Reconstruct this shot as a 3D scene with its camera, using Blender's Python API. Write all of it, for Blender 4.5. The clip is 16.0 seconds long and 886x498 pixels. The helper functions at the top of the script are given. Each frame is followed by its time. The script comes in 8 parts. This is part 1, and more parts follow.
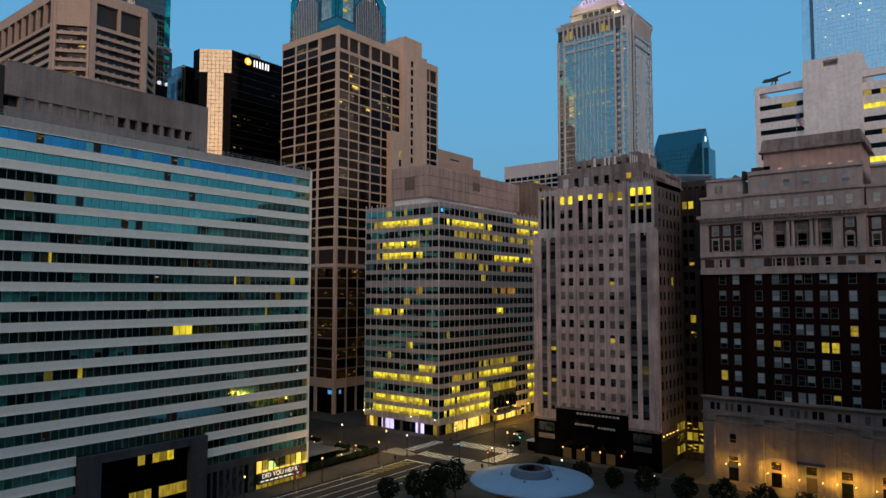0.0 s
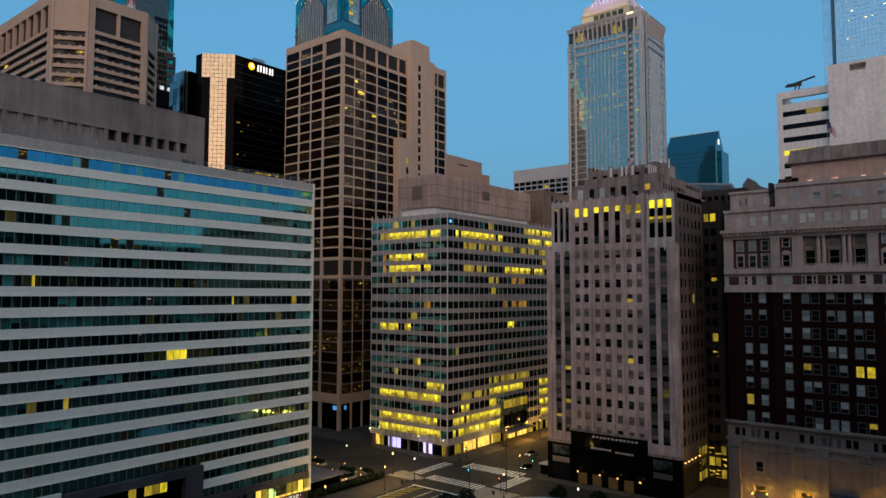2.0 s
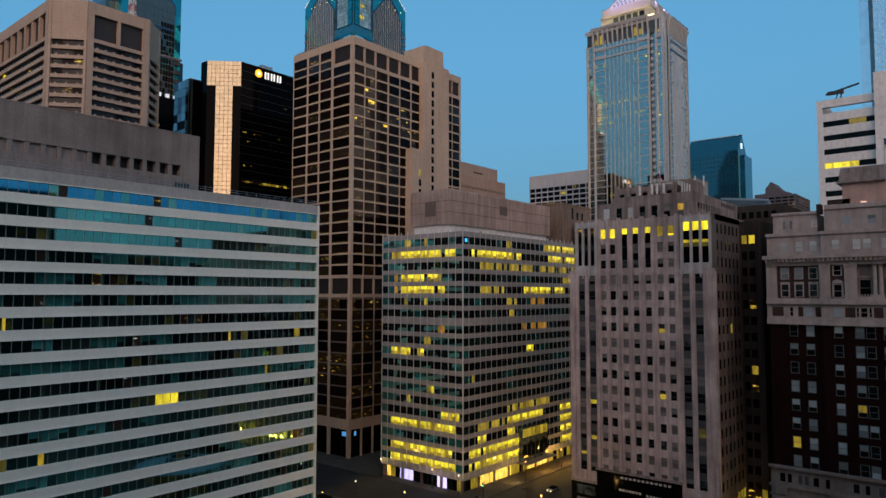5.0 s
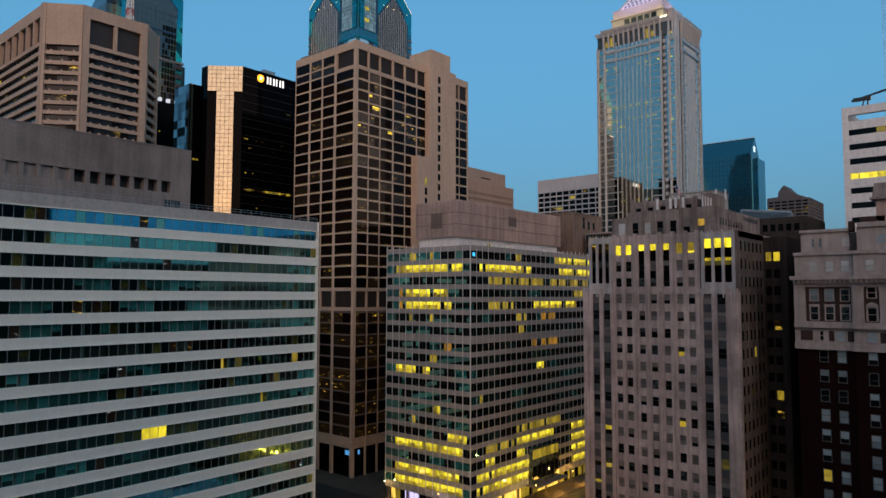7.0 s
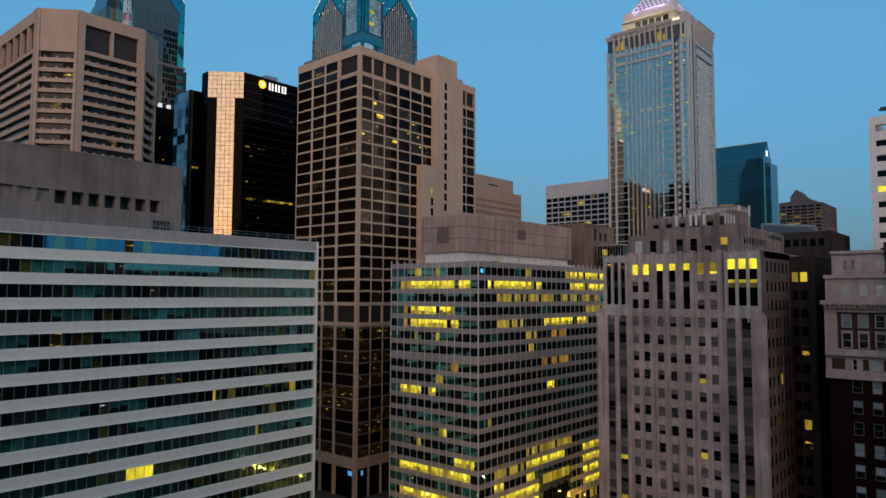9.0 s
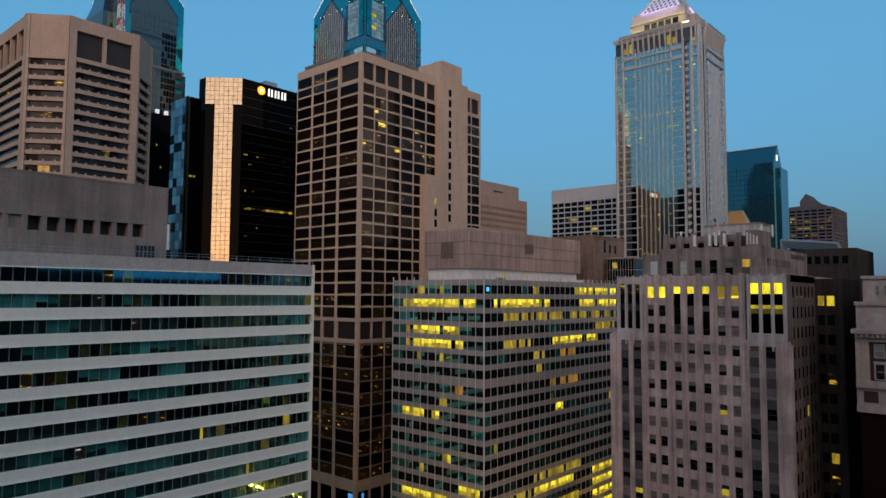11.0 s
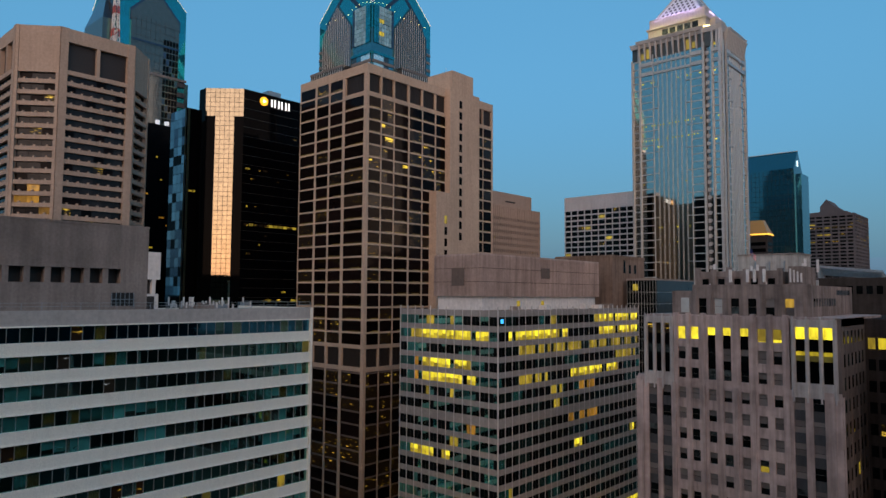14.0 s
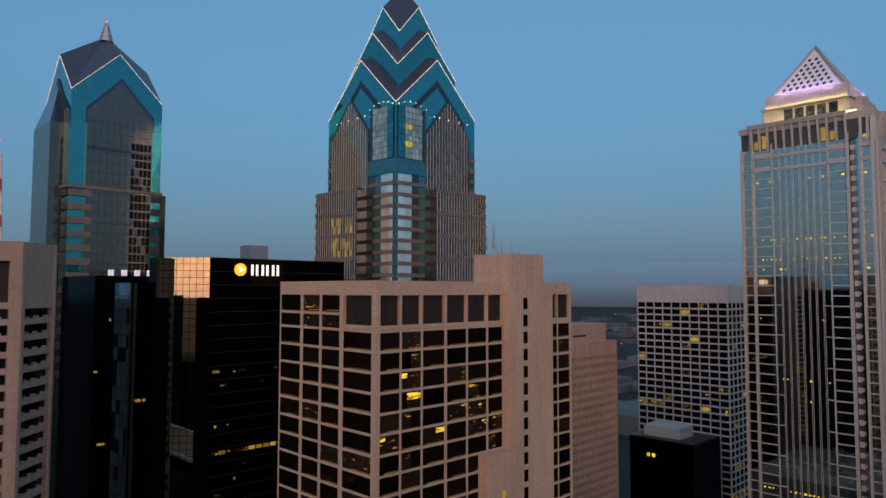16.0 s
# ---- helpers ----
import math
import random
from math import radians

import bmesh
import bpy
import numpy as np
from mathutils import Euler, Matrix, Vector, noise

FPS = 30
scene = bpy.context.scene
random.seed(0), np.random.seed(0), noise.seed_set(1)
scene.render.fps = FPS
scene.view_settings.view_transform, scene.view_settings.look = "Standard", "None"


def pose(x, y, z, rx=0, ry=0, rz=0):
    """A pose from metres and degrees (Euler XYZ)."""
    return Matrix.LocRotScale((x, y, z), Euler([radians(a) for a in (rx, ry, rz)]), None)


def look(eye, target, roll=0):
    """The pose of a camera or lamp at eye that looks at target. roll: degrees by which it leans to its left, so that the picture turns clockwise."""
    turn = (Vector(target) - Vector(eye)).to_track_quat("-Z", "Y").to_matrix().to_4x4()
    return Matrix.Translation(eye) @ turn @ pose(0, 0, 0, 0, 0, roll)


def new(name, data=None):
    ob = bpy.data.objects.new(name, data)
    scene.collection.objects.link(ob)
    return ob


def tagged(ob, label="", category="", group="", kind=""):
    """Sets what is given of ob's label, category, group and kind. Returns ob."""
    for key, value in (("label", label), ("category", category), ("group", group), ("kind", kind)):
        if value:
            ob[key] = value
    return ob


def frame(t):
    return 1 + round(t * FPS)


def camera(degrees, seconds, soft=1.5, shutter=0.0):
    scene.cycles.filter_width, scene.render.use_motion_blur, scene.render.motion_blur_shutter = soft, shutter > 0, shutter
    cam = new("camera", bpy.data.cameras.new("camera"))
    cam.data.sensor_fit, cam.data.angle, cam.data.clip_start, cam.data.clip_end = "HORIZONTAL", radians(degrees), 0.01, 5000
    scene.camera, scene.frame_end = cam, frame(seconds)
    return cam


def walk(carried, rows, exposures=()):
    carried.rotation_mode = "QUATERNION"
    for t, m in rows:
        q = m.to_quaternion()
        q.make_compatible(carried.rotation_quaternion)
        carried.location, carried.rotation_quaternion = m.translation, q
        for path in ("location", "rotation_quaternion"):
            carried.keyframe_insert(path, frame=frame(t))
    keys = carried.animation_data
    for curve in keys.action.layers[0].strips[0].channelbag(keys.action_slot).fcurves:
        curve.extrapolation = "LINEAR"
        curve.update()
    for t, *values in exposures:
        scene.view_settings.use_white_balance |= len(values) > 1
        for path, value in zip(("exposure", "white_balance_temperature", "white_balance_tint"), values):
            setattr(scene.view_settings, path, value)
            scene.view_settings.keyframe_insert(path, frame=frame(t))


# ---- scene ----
# The city is built at two fifths of its true size: the flight's last second
# is too fast for the step that a camera may take at full size.
S = 0.4
cam = camera(66.2, 16.0)
METRES, EYE, TILT, LEAN, TURN = 175.0 * S, 47.0 * S, 0.0, 0.0, 38.1
ROWS = [
    (0.0, 0.0, 0.0, 0.0, -0.0, 3.72, -0.06),
    (0.5, -0.0004, 0.0119, 0.0059, 0.09, 3.75, -0.06),
    (1.0, -0.001, 0.0241, 0.0121, 0.26, 3.77, -0.05),
    (1.5, -0.0013, 0.0366, 0.0188, 0.49, 3.78, -0.05),
    (2.0, -0.002, 0.0489, 0.0251, 0.65, 3.79, -0.06),
    (2.5, -0.0026, 0.0613, 0.0317, 0.78, 3.79, -0.05),
    (3.0, -0.0032, 0.0739, 0.0383, 0.95, 3.81, -0.05),
    (3.5, -0.004, 0.0864, 0.0449, 1.16, 3.81, -0.07),
    (4.0, -0.0046, 0.0987, 0.0516, 1.37, 3.82, -0.07),
    (6.5, -0.0058, 0.1597, 0.0854, 2.3, 3.84, -0.12),
    (7.0, -0.0062, 0.1716, 0.092, 2.39, 3.85, -0.13),
    (7.5, -0.0068, 0.1834, 0.0988, 2.52, 3.86, -0.15),
    (8.0, -0.0074, 0.1953, 0.1056, 2.66, 3.87, -0.17),
    (8.5, -0.0082, 0.207, 0.1124, 2.78, 3.9, -0.19),
    (9.0, -0.0091, 0.2186, 0.1193, 2.9, 3.92, -0.22),
    (11.5, -0.0125, 0.277, 0.1565, 3.33, 3.92, -0.3),
    (12.0, -0.0135, 0.2884, 0.1643, 3.45, 3.92, -0.31),
    (12.5, -0.0146, 0.2998, 0.1722, 3.59, 3.9, -0.32),
    (13.0, -0.0155, 0.3111, 0.1798, 3.74, 3.88, -0.33),
    (13.5, -0.0164, 0.3224, 0.1874, 3.9, 3.87, -0.34),
    (14.0, -0.0173, 0.3337, 0.1952, 4.05, 3.86, -0.34),
    (14.5, -0.0183, 0.3448, 0.203, 4.2, 3.85, -0.35),
    (14.7, -0.0195, 0.3548, 0.211, 4.2912, 3.8226, -0.3523),
    (14.8, -0.0218, 0.3747, 0.2267, 4.472, 3.7684, -0.3568),
    (14.9, -0.0242, 0.3958, 0.2435, 4.664, 3.7108, -0.3616),
    (15.0, -0.0285, 0.4327, 0.2728, 5.0, 3.61, -0.37),
    (15.1, -0.032, 0.4651, 0.302, 5.2854, 3.5665, -0.3509),
    (15.2, -0.0358, 0.4997, 0.3333, 5.5904, 3.52, -0.3304),
    (15.3, -0.0401, 0.5388, 0.3686, 5.9348, 3.4675, -0.3073),
    (15.4, -0.0445, 0.5787, 0.4046, 6.2858, 3.414, -0.2838),
    (15.5, -0.0489, 0.6189, 0.4409, 6.64, 3.36, -0.26),
    (15.7, -0.0575, 0.6884, 0.5074, 7.0067, 3.393, -0.1941),
    (15.8, -0.0615, 0.7215, 0.539, 7.1811, 3.4086, -0.1627),
    (16.0, -0.0697, 0.7877, 0.6023, 7.53, 3.44, -0.1),
]
walk(cam, [(t, pose(0, 0, EYE, TILT, LEAN, TURN) @ pose(METRES * x, METRES * y, METRES * z, 90 + pitch, roll, yaw)) for t, x, y, z, yaw, pitch, roll in ROWS],
     exposures=[(0.0, 1.19, 6500, 10), (14.5, 1.19, 6500, 10), (15.2, 1.13, 6750, 18), (16.0, 1.0, 7050, 23)])

# ---- sky and light ----
world = bpy.data.worlds.new("dawn_sky")
scene.world = world
world.use_nodes = True
wn = world.node_tree
sky = wn.nodes.new("ShaderNodeTexSky")
sky.sky_type, sky.sun_disc = "NISHITA", False
sky.sun_elevation, sky.sun_rotation = radians(0.8), radians(140)
sky.air_density, sky.dust_density, sky.ozone_density = 1.0, 2.0, 3.0
clear = wn.nodes["Background"]
clear.inputs["Strength"].default_value = 0.115
wn.links.new(sky.outputs["Color"], clear.inputs["Color"])
# an even, thin layer of blue haze over the whole sky
veil, both = wn.nodes.new("ShaderNodeBackground"), wn.nodes.new("ShaderNodeAddShader")
veil.inputs["Color"].default_value = (0.17, 0.60, 0.97, 1)
# the haze thins towards the horizon, where the earth's shadow still lies
way, up, dim = wn.nodes.new("ShaderNodeTexCoord"), wn.nodes.new("ShaderNodeSeparateXYZ"), wn.nodes.new("ShaderNodeMapRange")
wn.links.new(way.outputs["Generated"], up.inputs[0])
wn.links.new(up.outputs["Z"], dim.inputs["Value"])
dim.interpolation_type = "SMOOTHSTEP"
dim.inputs["From Min"].default_value, dim.inputs["From Max"].default_value = -0.02, 0.34
dim.inputs["To Min"].default_value, dim.inputs["To Max"].default_value = 0.146, 0.205
wn.links.new(dim.outputs[0], veil.inputs["Strength"])
wn.links.new(clear.outputs[0], both.inputs[0])
wn.links.new(veil.outputs[0], both.inputs[1])
wn.links.new(both.outputs[0], wn.nodes["World Output"].inputs["Surface"])
# the broad glow of the dawn behind the camera
glow_sun = bpy.data.lights.new("dawn_glow", "SUN")
glow_sun.energy, glow_sun.angle, glow_sun.color = 0.97, radians(70), (1.0, 0.66, 0.46)
new("dawn_glow", glow_sun).matrix_world = look((0.643 * 50, -0.766 * 50, 14), (0, 0, 0))


# ---- materials ----
def node_mat(name):
    m = bpy.data.materials.new(name)
    m.use_nodes = True
    return m, m.node_tree, m.node_tree.nodes["Principled BSDF"]


def world_coords(nt, scale, squash=(1, 1, 1)):
    """Position in true metres times scale."""
    geo = nt.nodes.new("ShaderNodeNewGeometry")
    mp = nt.nodes.new("ShaderNodeMapping")
    mp.inputs["Scale"].default_value = [scale * q / S for q in squash]
    nt.links.new(geo.outputs["Position"], mp.inputs["Vector"])
    return mp.outputs["Vector"]


def noise_tex(nt, scale, detail=4.0, squash=(1, 1, 1), rough=0.55):
    n = nt.nodes.new("ShaderNodeTexNoise")
    n.inputs["Scale"].default_value = 1.0
    n.inputs["Detail"].default_value = detail
    n.inputs["Roughness"].default_value = rough
    nt.links.new(world_coords(nt, scale, squash), n.inputs["Vector"])
    return n.outputs["Fac"]


def ramp(nt, fac, stops):
    r = nt.nodes.new("ShaderNodeValToRGB")
    while len(r.color_ramp.elements) < len(stops):
        r.color_ramp.elements.new(0.5)
    for e, (p, c) in zip(r.color_ramp.elements, stops):
        e.position, e.color = p, (*c, 1) if len(c) == 3 else c
    nt.links.new(fac, r.inputs["Fac"])
    return r.outputs["Color"]


def mix(nt, kind, fac, a, b):
    m = nt.nodes.new("ShaderNodeMix")
    m.data_type, m.blend_type = "RGBA", kind
    if isinstance(fac, float):
        m.inputs[0].default_value = fac
    else:
        nt.links.new(fac, m.inputs[0])
    for sock, val in ((m.inputs[6], a), (m.inputs[7], b)):
        if isinstance(val, tuple):
            sock.default_value = (*val, 1)
        else:
            nt.links.new(val, sock)
    return m.outputs[2]


def shade(c, k):
    return tuple(min(1.0, q * k) for q in c)


def masonry(name, color, grain=3.0, stain=0.06, vary=0.25, rough=0.85, streak=0.3, bump=0.15):
    """Concrete, stone, plaster: blotches, fine grain, rain streaks and relief."""
    m, nt, p = node_mat(name)
    base = ramp(nt, noise_tex(nt, stain, 5), [(0.3, shade(color, 1 - vary)), (0.7, shade(color, 1 + vary * 0.6))])
    fine = ramp(nt, noise_tex(nt, grain, 6), [(0.25, (0.82, 0.82, 0.82)), (0.75, (1.08, 1.08, 1.08))])
    run = ramp(nt, noise_tex(nt, 1.1, 4, (1, 1, 0.06)), [(0.35, shade((1, 1, 1), 1 - streak)), (0.6, (1, 1, 1))])
    col = mix(nt, "MULTIPLY", 1.0, mix(nt, "MULTIPLY", 1.0, base, fine), run)
    nt.links.new(col, p.inputs["Base Color"])
    p.inputs["Roughness"].default_value, p.inputs["Specular IOR Level"].default_value = rough, 0.12 if rough < 0.85 else 0.02
    b = nt.nodes.new("ShaderNodeBump")
    b.inputs["Strength"].default_value, b.inputs["Distance"].default_value = bump, 0.05
    nt.links.new(noise_tex(nt, grain * 2, 5), b.inputs["Height"])
    nt.links.new(b.outputs["Normal"], p.inputs["Normal"])
    return m


def own_random(nt):
    """A number of each pane's own: by object and, in joined meshes, by island."""
    g, o = nt.nodes.new("ShaderNodeNewGeometry"), nt.nodes.new("ShaderNodeObjectInfo")
    add = nt.nodes.new("ShaderNodeMath")
    add.operation = "ADD"
    nt.links.new(g.outputs["Random Per Island"], add.inputs[0])
    nt.links.new(o.outputs["Random"], add.inputs[1])
    fr_ = nt.nodes.new("ShaderNodeMath")
    fr_.operation = "FRACT"
    nt.links.new(add.outputs[0], fr_.inputs[0])
    return fr_.outputs[0]


def glazing(name, color, rough=0.06, metal=0.0, vary=0.5, spec=0.5, wobble=0.006, rooms=False):
    """Window glass over a dim room or blind; metal > 0 is coated mirror glass."""
    m, nt, p = node_mat(name)
    rnd = own_random(nt)
    tone = ramp(nt, rnd, [(0.0, shade(color, 1 - vary)), (1.0, shade(color, 1 + vary))])
    blot = ramp(nt, noise_tex(nt, 0.5, 3), [(0.3, (0.86, 0.86, 0.86)), (0.7, (1.07, 1.07, 1.07))])
    if rooms:
        # furniture, columns and half-drawn blinds dimly seen behind the pane
        inside = ramp(nt, noise_tex(nt, 0.85, 5, (1, 1, 0.8), 0.62), [(0.36, (0.10, 0.10, 0.10)), (0.47, (0.62, 0.62, 0.6)), (0.56, (1, 1, 1)), (0.68, (1.45, 1.45, 1.4))])
        zone = ramp(nt, noise_tex(nt, 0.07, 2, (1, 1, 2.5)), [(0.35, (0.5, 0.5, 0.5)), (0.62, (1.3, 1.3, 1.3))])
        tone = mix(nt, "MULTIPLY", 1.0, mix(nt, "MULTIPLY", 1.0, tone, inside), zone)
    nt.links.new(mix(nt, "MULTIPLY", 1.0, tone, blot), p.inputs["Base Color"])
    p.inputs["Roughness"].default_value, p.inputs["Metallic"].default_value = rough, metal
    p.inputs["Specular IOR Level"].default_value = spec
    b = nt.nodes.new("ShaderNodeBump")
    b.inputs["Strength"].default_value, b.inputs["Distance"].default_value = wobble, 0.05
    nt.links.new(noise_tex(nt, 0.35, 2), b.inputs["Height"])
    nt.links.new(b.outputs["Normal"], p.inputs["Normal"])
    return m


def tinted(name, inside, tint, ior, vary=0.5, rough=0.03):
    """Reflective tinted window glass over a dark room or a drawn blind."""
    m, nt, p = node_mat(name)
    tone = ramp(nt, own_random(nt), [(0.0, shade(inside, 1 - vary)), (1.0, shade(inside, 1 + vary))])
    blot = ramp(nt, noise_tex(nt, 0.35, 3), [(0.3, (0.8, 0.8, 0.8)), (0.7, (1.1, 1.1, 1.1))])
    nt.links.new(mix(nt, "MULTIPLY", 1.0, tone, blot), p.inputs["Base Color"])
    p.inputs["Roughness"].default_value, p.inputs["IOR"].default_value = rough, ior
    p.inputs["Specular Tint"].default_value = (*tint, 1)
    b = nt.nodes.new("ShaderNodeBump")
    b.inputs["Strength"].default_value, b.inputs["Distance"].default_value = 0.008, 0.05
    nt.links.new(noise_tex(nt, 0.25, 2), b.inputs["Height"])
    nt.links.new(b.outputs["Normal"], p.inputs["Normal"])
    return m


def lit_room(name, color, power, vary=0.6):
    """A lit room behind glass: uneven furniture and ceiling-light tones."""
    m, nt, p = node_mat(name)
    rnd = own_random(nt)
    k = ramp(nt, rnd, [(0.0, (1 - vary,) * 3), (1.0, (1, 1, 1))])
    room = ramp(nt, noise_tex(nt, 0.75, 3, (1.3, 1.3, 0.5), 0.6), [(0.32, (0.34, 0.32, 0.26)), (0.48, (0.75, 0.73, 0.7)), (0.64, (1, 1, 1))])
    col = mix(nt, "MULTIPLY", 1.0, mix(nt, "MULTIPLY", 1.0, k, room), color)
    nt.links.new(col, p.inputs["Emission Color"])
    p.inputs["Emission Strength"].default_value = power
    p.inputs["Base Color"].default_value = (0.05, 0.045, 0.03, 1)
    p.inputs["Roughness"].default_value = 0.1
    return m


def lit_spots(name, color, power, amount=0.56):
    """A mostly dark office at night: a few desk and ceiling lamps behind glass."""
    m, nt, p = node_mat(name)
    k = ramp(nt, own_random(nt), [(0.0, (0.35, 0.35, 0.35)), (1.0, (1, 1, 1))])
    lamps = ramp(nt, noise_tex(nt, 0.8, 3, (0.55, 0.55, 2.4), 0.6), [(amount, (0.004, 0.003, 0.002)), (amount + 0.05, (0.3, 0.3, 0.3)), (amount + 0.14, (1, 1, 1))])
    nt.links.new(mix(nt, "MULTIPLY", 1.0, mix(nt, "MULTIPLY", 1.0, k, lamps), color), p.inputs["Emission Color"])
    p.inputs["Emission Strength"].default_value = power
    p.inputs["Base Color"].default_value = (0.012, 0.01, 0.009, 1)
    p.inputs["Roughness"].default_value = 0.08
    p.inputs["Specular IOR Level"].default_value = 0.2
    return m


def plain(name, color, rough=0.6, metal=0.0, vary=0.15, grain=2.0):
    m, nt, p = node_mat(name)
    nt.links.new(ramp(nt, noise_tex(nt, grain, 4), [(0.3, shade(color, 1 - vary)), (0.7, shade(color, 1 + vary))]), p.inputs["Base Color"])
    p.inputs["Roughness"].default_value, p.inputs["Metallic"].default_value = rough, metal
    return m


def glow(name, color, power):
    m, nt, p = node_mat(name)
    p.inputs["Base Color"].default_value = (*color, 1)
    p.inputs["Emission Color"].default_value = (*color, 1)
    p.inputs["Emission Strength"].default_value = power
    return m


YEL = (0.97, 0.79, 0.035)
WHITE_PANEL = masonry("white_glazed_spandrel", (0.92, 0.875, 0.765), 6.0, 0.02, 0.03, 0.5, 0.04, 0.01)
CONC_GREY = masonry("weathered_concrete", (0.32, 0.262, 0.232), 2.5, 0.10, 0.3, 0.9, 0.2)
CONC_TAN = masonry("tan_precast_concrete", (0.54, 0.397, 0.298), 1.5, 0.05, 0.12, 0.85, 0.08)
CONC_CHAMFER = masonry("brown_tan_precast", (0.45, 0.335, 0.262), 1.5, 0.05, 0.12, 0.85, 0.08)
CONC_PINK = masonry("pinkish_concrete", (0.55, 0.40, 0.30), 1.5, 0.05, 0.12, 0.85, 0.1)
CONC_LIGHT = masonry("light_precast", (0.50, 0.455, 0.42), 1.5, 0.05, 0.1, 0.8, 0.1)
LIMESTONE = masonry("grey_limestone", (0.51, 0.392, 0.362), 0.8, 0.12, 0.32, 0.9, 0.34)
# hotel base stone: its shade is in the colour, darker than the upper limestone
LIMESTONE_B = masonry("shade_darkened_base_limestone", (0.19, 0.163, 0.15), 0.8, 0.12, 0.2, 0.9, 0.18)
# red brick lowered to near black, so the wall's shade sits in its colour
BRICK_RED = masonry("shade_darkened_red_brick", (0.017, 0.006, 0.0055), 4.0, 0.1, 0.3, 0.9, 0.2)
BROWN_METAL = masonry("brown_copper_cladding", (0.48, 0.31, 0.255), 0.6, 0.08, 0.15, 0.6, 0.15)
SCREEN = masonry("ribbed_screen_metal", (0.51, 0.385, 0.34), 1.2, 0.08, 0.22, 0.7, 0.3)
TAN_FAR = masonry("tan_brick", (0.42, 0.31, 0.25), 1.0, 0.05, 0.1, 0.9, 0.1)
GRANITE_GREY = masonry("grey_granite", (0.075, 0.075, 0.08), 0.7, 0.1, 0.3, 0.5, 0.2, 0.05)
WHITE_WALL = masonry("white_painted_wall", (0.78, 0.72, 0.68), 1.0, 0.06, 0.1, 0.8, 0.1)
ROOF_DARK = masonry("dark_roofing", (0.032, 0.030, 0.030), 1.0, 0.05, 0.4, 0.95, 0.0)
ROOF_PALE = masonry("gravel_roofing", (0.25, 0.215, 0.185), 1.0, 0.05, 0.35, 0.95, 0.0)
LOUVRE = plain("dark_louvre_metal", (0.024, 0.017, 0.014), 0.6)
DARK_CORE = plain("dim_interior", (0.005, 0.005, 0.005), 0.9)
MULLION = plain("aluminium_mullion", (0.30, 0.31, 0.31), 0.4, 0.4)
MULLION_DARK = plain("dark_bronze_mullion", (0.04, 0.035, 0.03), 0.4, 0.5)
MULLION_PALE = plain("pale_metal_fin", (0.48, 0.47, 0.45), 0.45, 0.3)
STEEL = plain("galvanised_steel", (0.35, 0.36, 0.37), 0.45, 0.8)
G_DARK = glazing("dark_office_glass", (0.004, 0.005, 0.0055), 0.05, 0.0, 0.6, 0.1)
G_GREY = glazing("grey_blind_glass", (0.045, 0.055, 0.055), 0.12, 0.0, 0.7, 0.25, rooms=True)
G_OLIVE = lit_room("dim_olive_office", (0.70, 0.58, 0.07), 0.05)
G_LAMPS = lit_spots("dark_office_with_white_lamps", (0.85, 0.95, 1.0), 0.6, 0.64)
G_BRONZE = glazing("bronze_glass", (0.007, 0.0038, 0.0034), 0.05, 0.0, 0.7, 0.06)
G_BLACK = glazing("black_curtain_glass", (0.0015, 0.0015, 0.002), 0.04, 0.0, 0.4, 0.025)
G_MIRROR = glazing("mirror_glass", (0.33, 0.275, 0.185), 0.02, 1.0, 0.03, 0.5, 0.01)
G_BLUE = glazing("blue_coated_glass", (0.49, 0.475, 0.43), 0.03, 1.0, 0.12, 0.5, 0.006)
G_AQUA = glazing("aqua_coated_glass", (0.025, 0.285, 0.32), 0.05, 0.85, 0.2)
G_STEEL = glazing("grey_blue_coated_glass", (0.21, 0.22, 0.225), 0.08, 0.75, 0.25)
G_PANEL_D = glazing("dull_bronze_coated_glass", (0.16, 0.155, 0.14), 0.08, 0.7, 0.2)
G_GREEN = glazing("dark_green_coated_glass", (0.06, 0.21, 0.26), 0.05, 0.85, 0.3)
G_PALE = glazing("pale_sky_glass", (0.86, 0.90, 0.92), 0.12, 0.9, 0.06)
G_NAVY = glazing("navy_glass", (0.002, 0.003, 0.0045), 0.12, 0.0, 0.3, 0.015)
G_BLIND = glazing("window_with_white_blind", (0.23, 0.27, 0.275), 0.15, 0.0, 0.5, 0.3)
GRANITE_BLACK = glazing("polished_black_granite", (0.003, 0.0028, 0.0028), 0.12, 0.0, 0.2, 0.03)
LIT = lit_room("lit_office", YEL, 0.76, 0.55)
LIT_DIM = lit_room("dimly_lit_office", (0.9, 0.64, 0.05), 0.24)
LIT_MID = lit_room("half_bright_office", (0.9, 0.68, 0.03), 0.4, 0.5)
LIT_ORANGE = lit_room("orange_lit_office", (1.0, 0.47, 0.04), 0.2)
LIT_FEW = lit_spots("office_with_few_lamps", (1.0, 0.62, 0.07), 0.75, 0.56)
LIT_FEWER = lit_spots("dark_office_with_a_lamp", (1.0, 0.55, 0.06), 0.5, 0.63)
# sill strips glow themselves to stand for lamplight falling on them
LIT_SILL = lit_room("glowing_window_sill", (1.0, 0.62, 0.16), 0.09)
LIT_SPOT = glow("ceiling_lamp", (1.0, 0.75, 0.3), 1.2)
BLUE_SCREEN = glow("blue_screen", (0.05, 0.45, 1.0), 0.5)


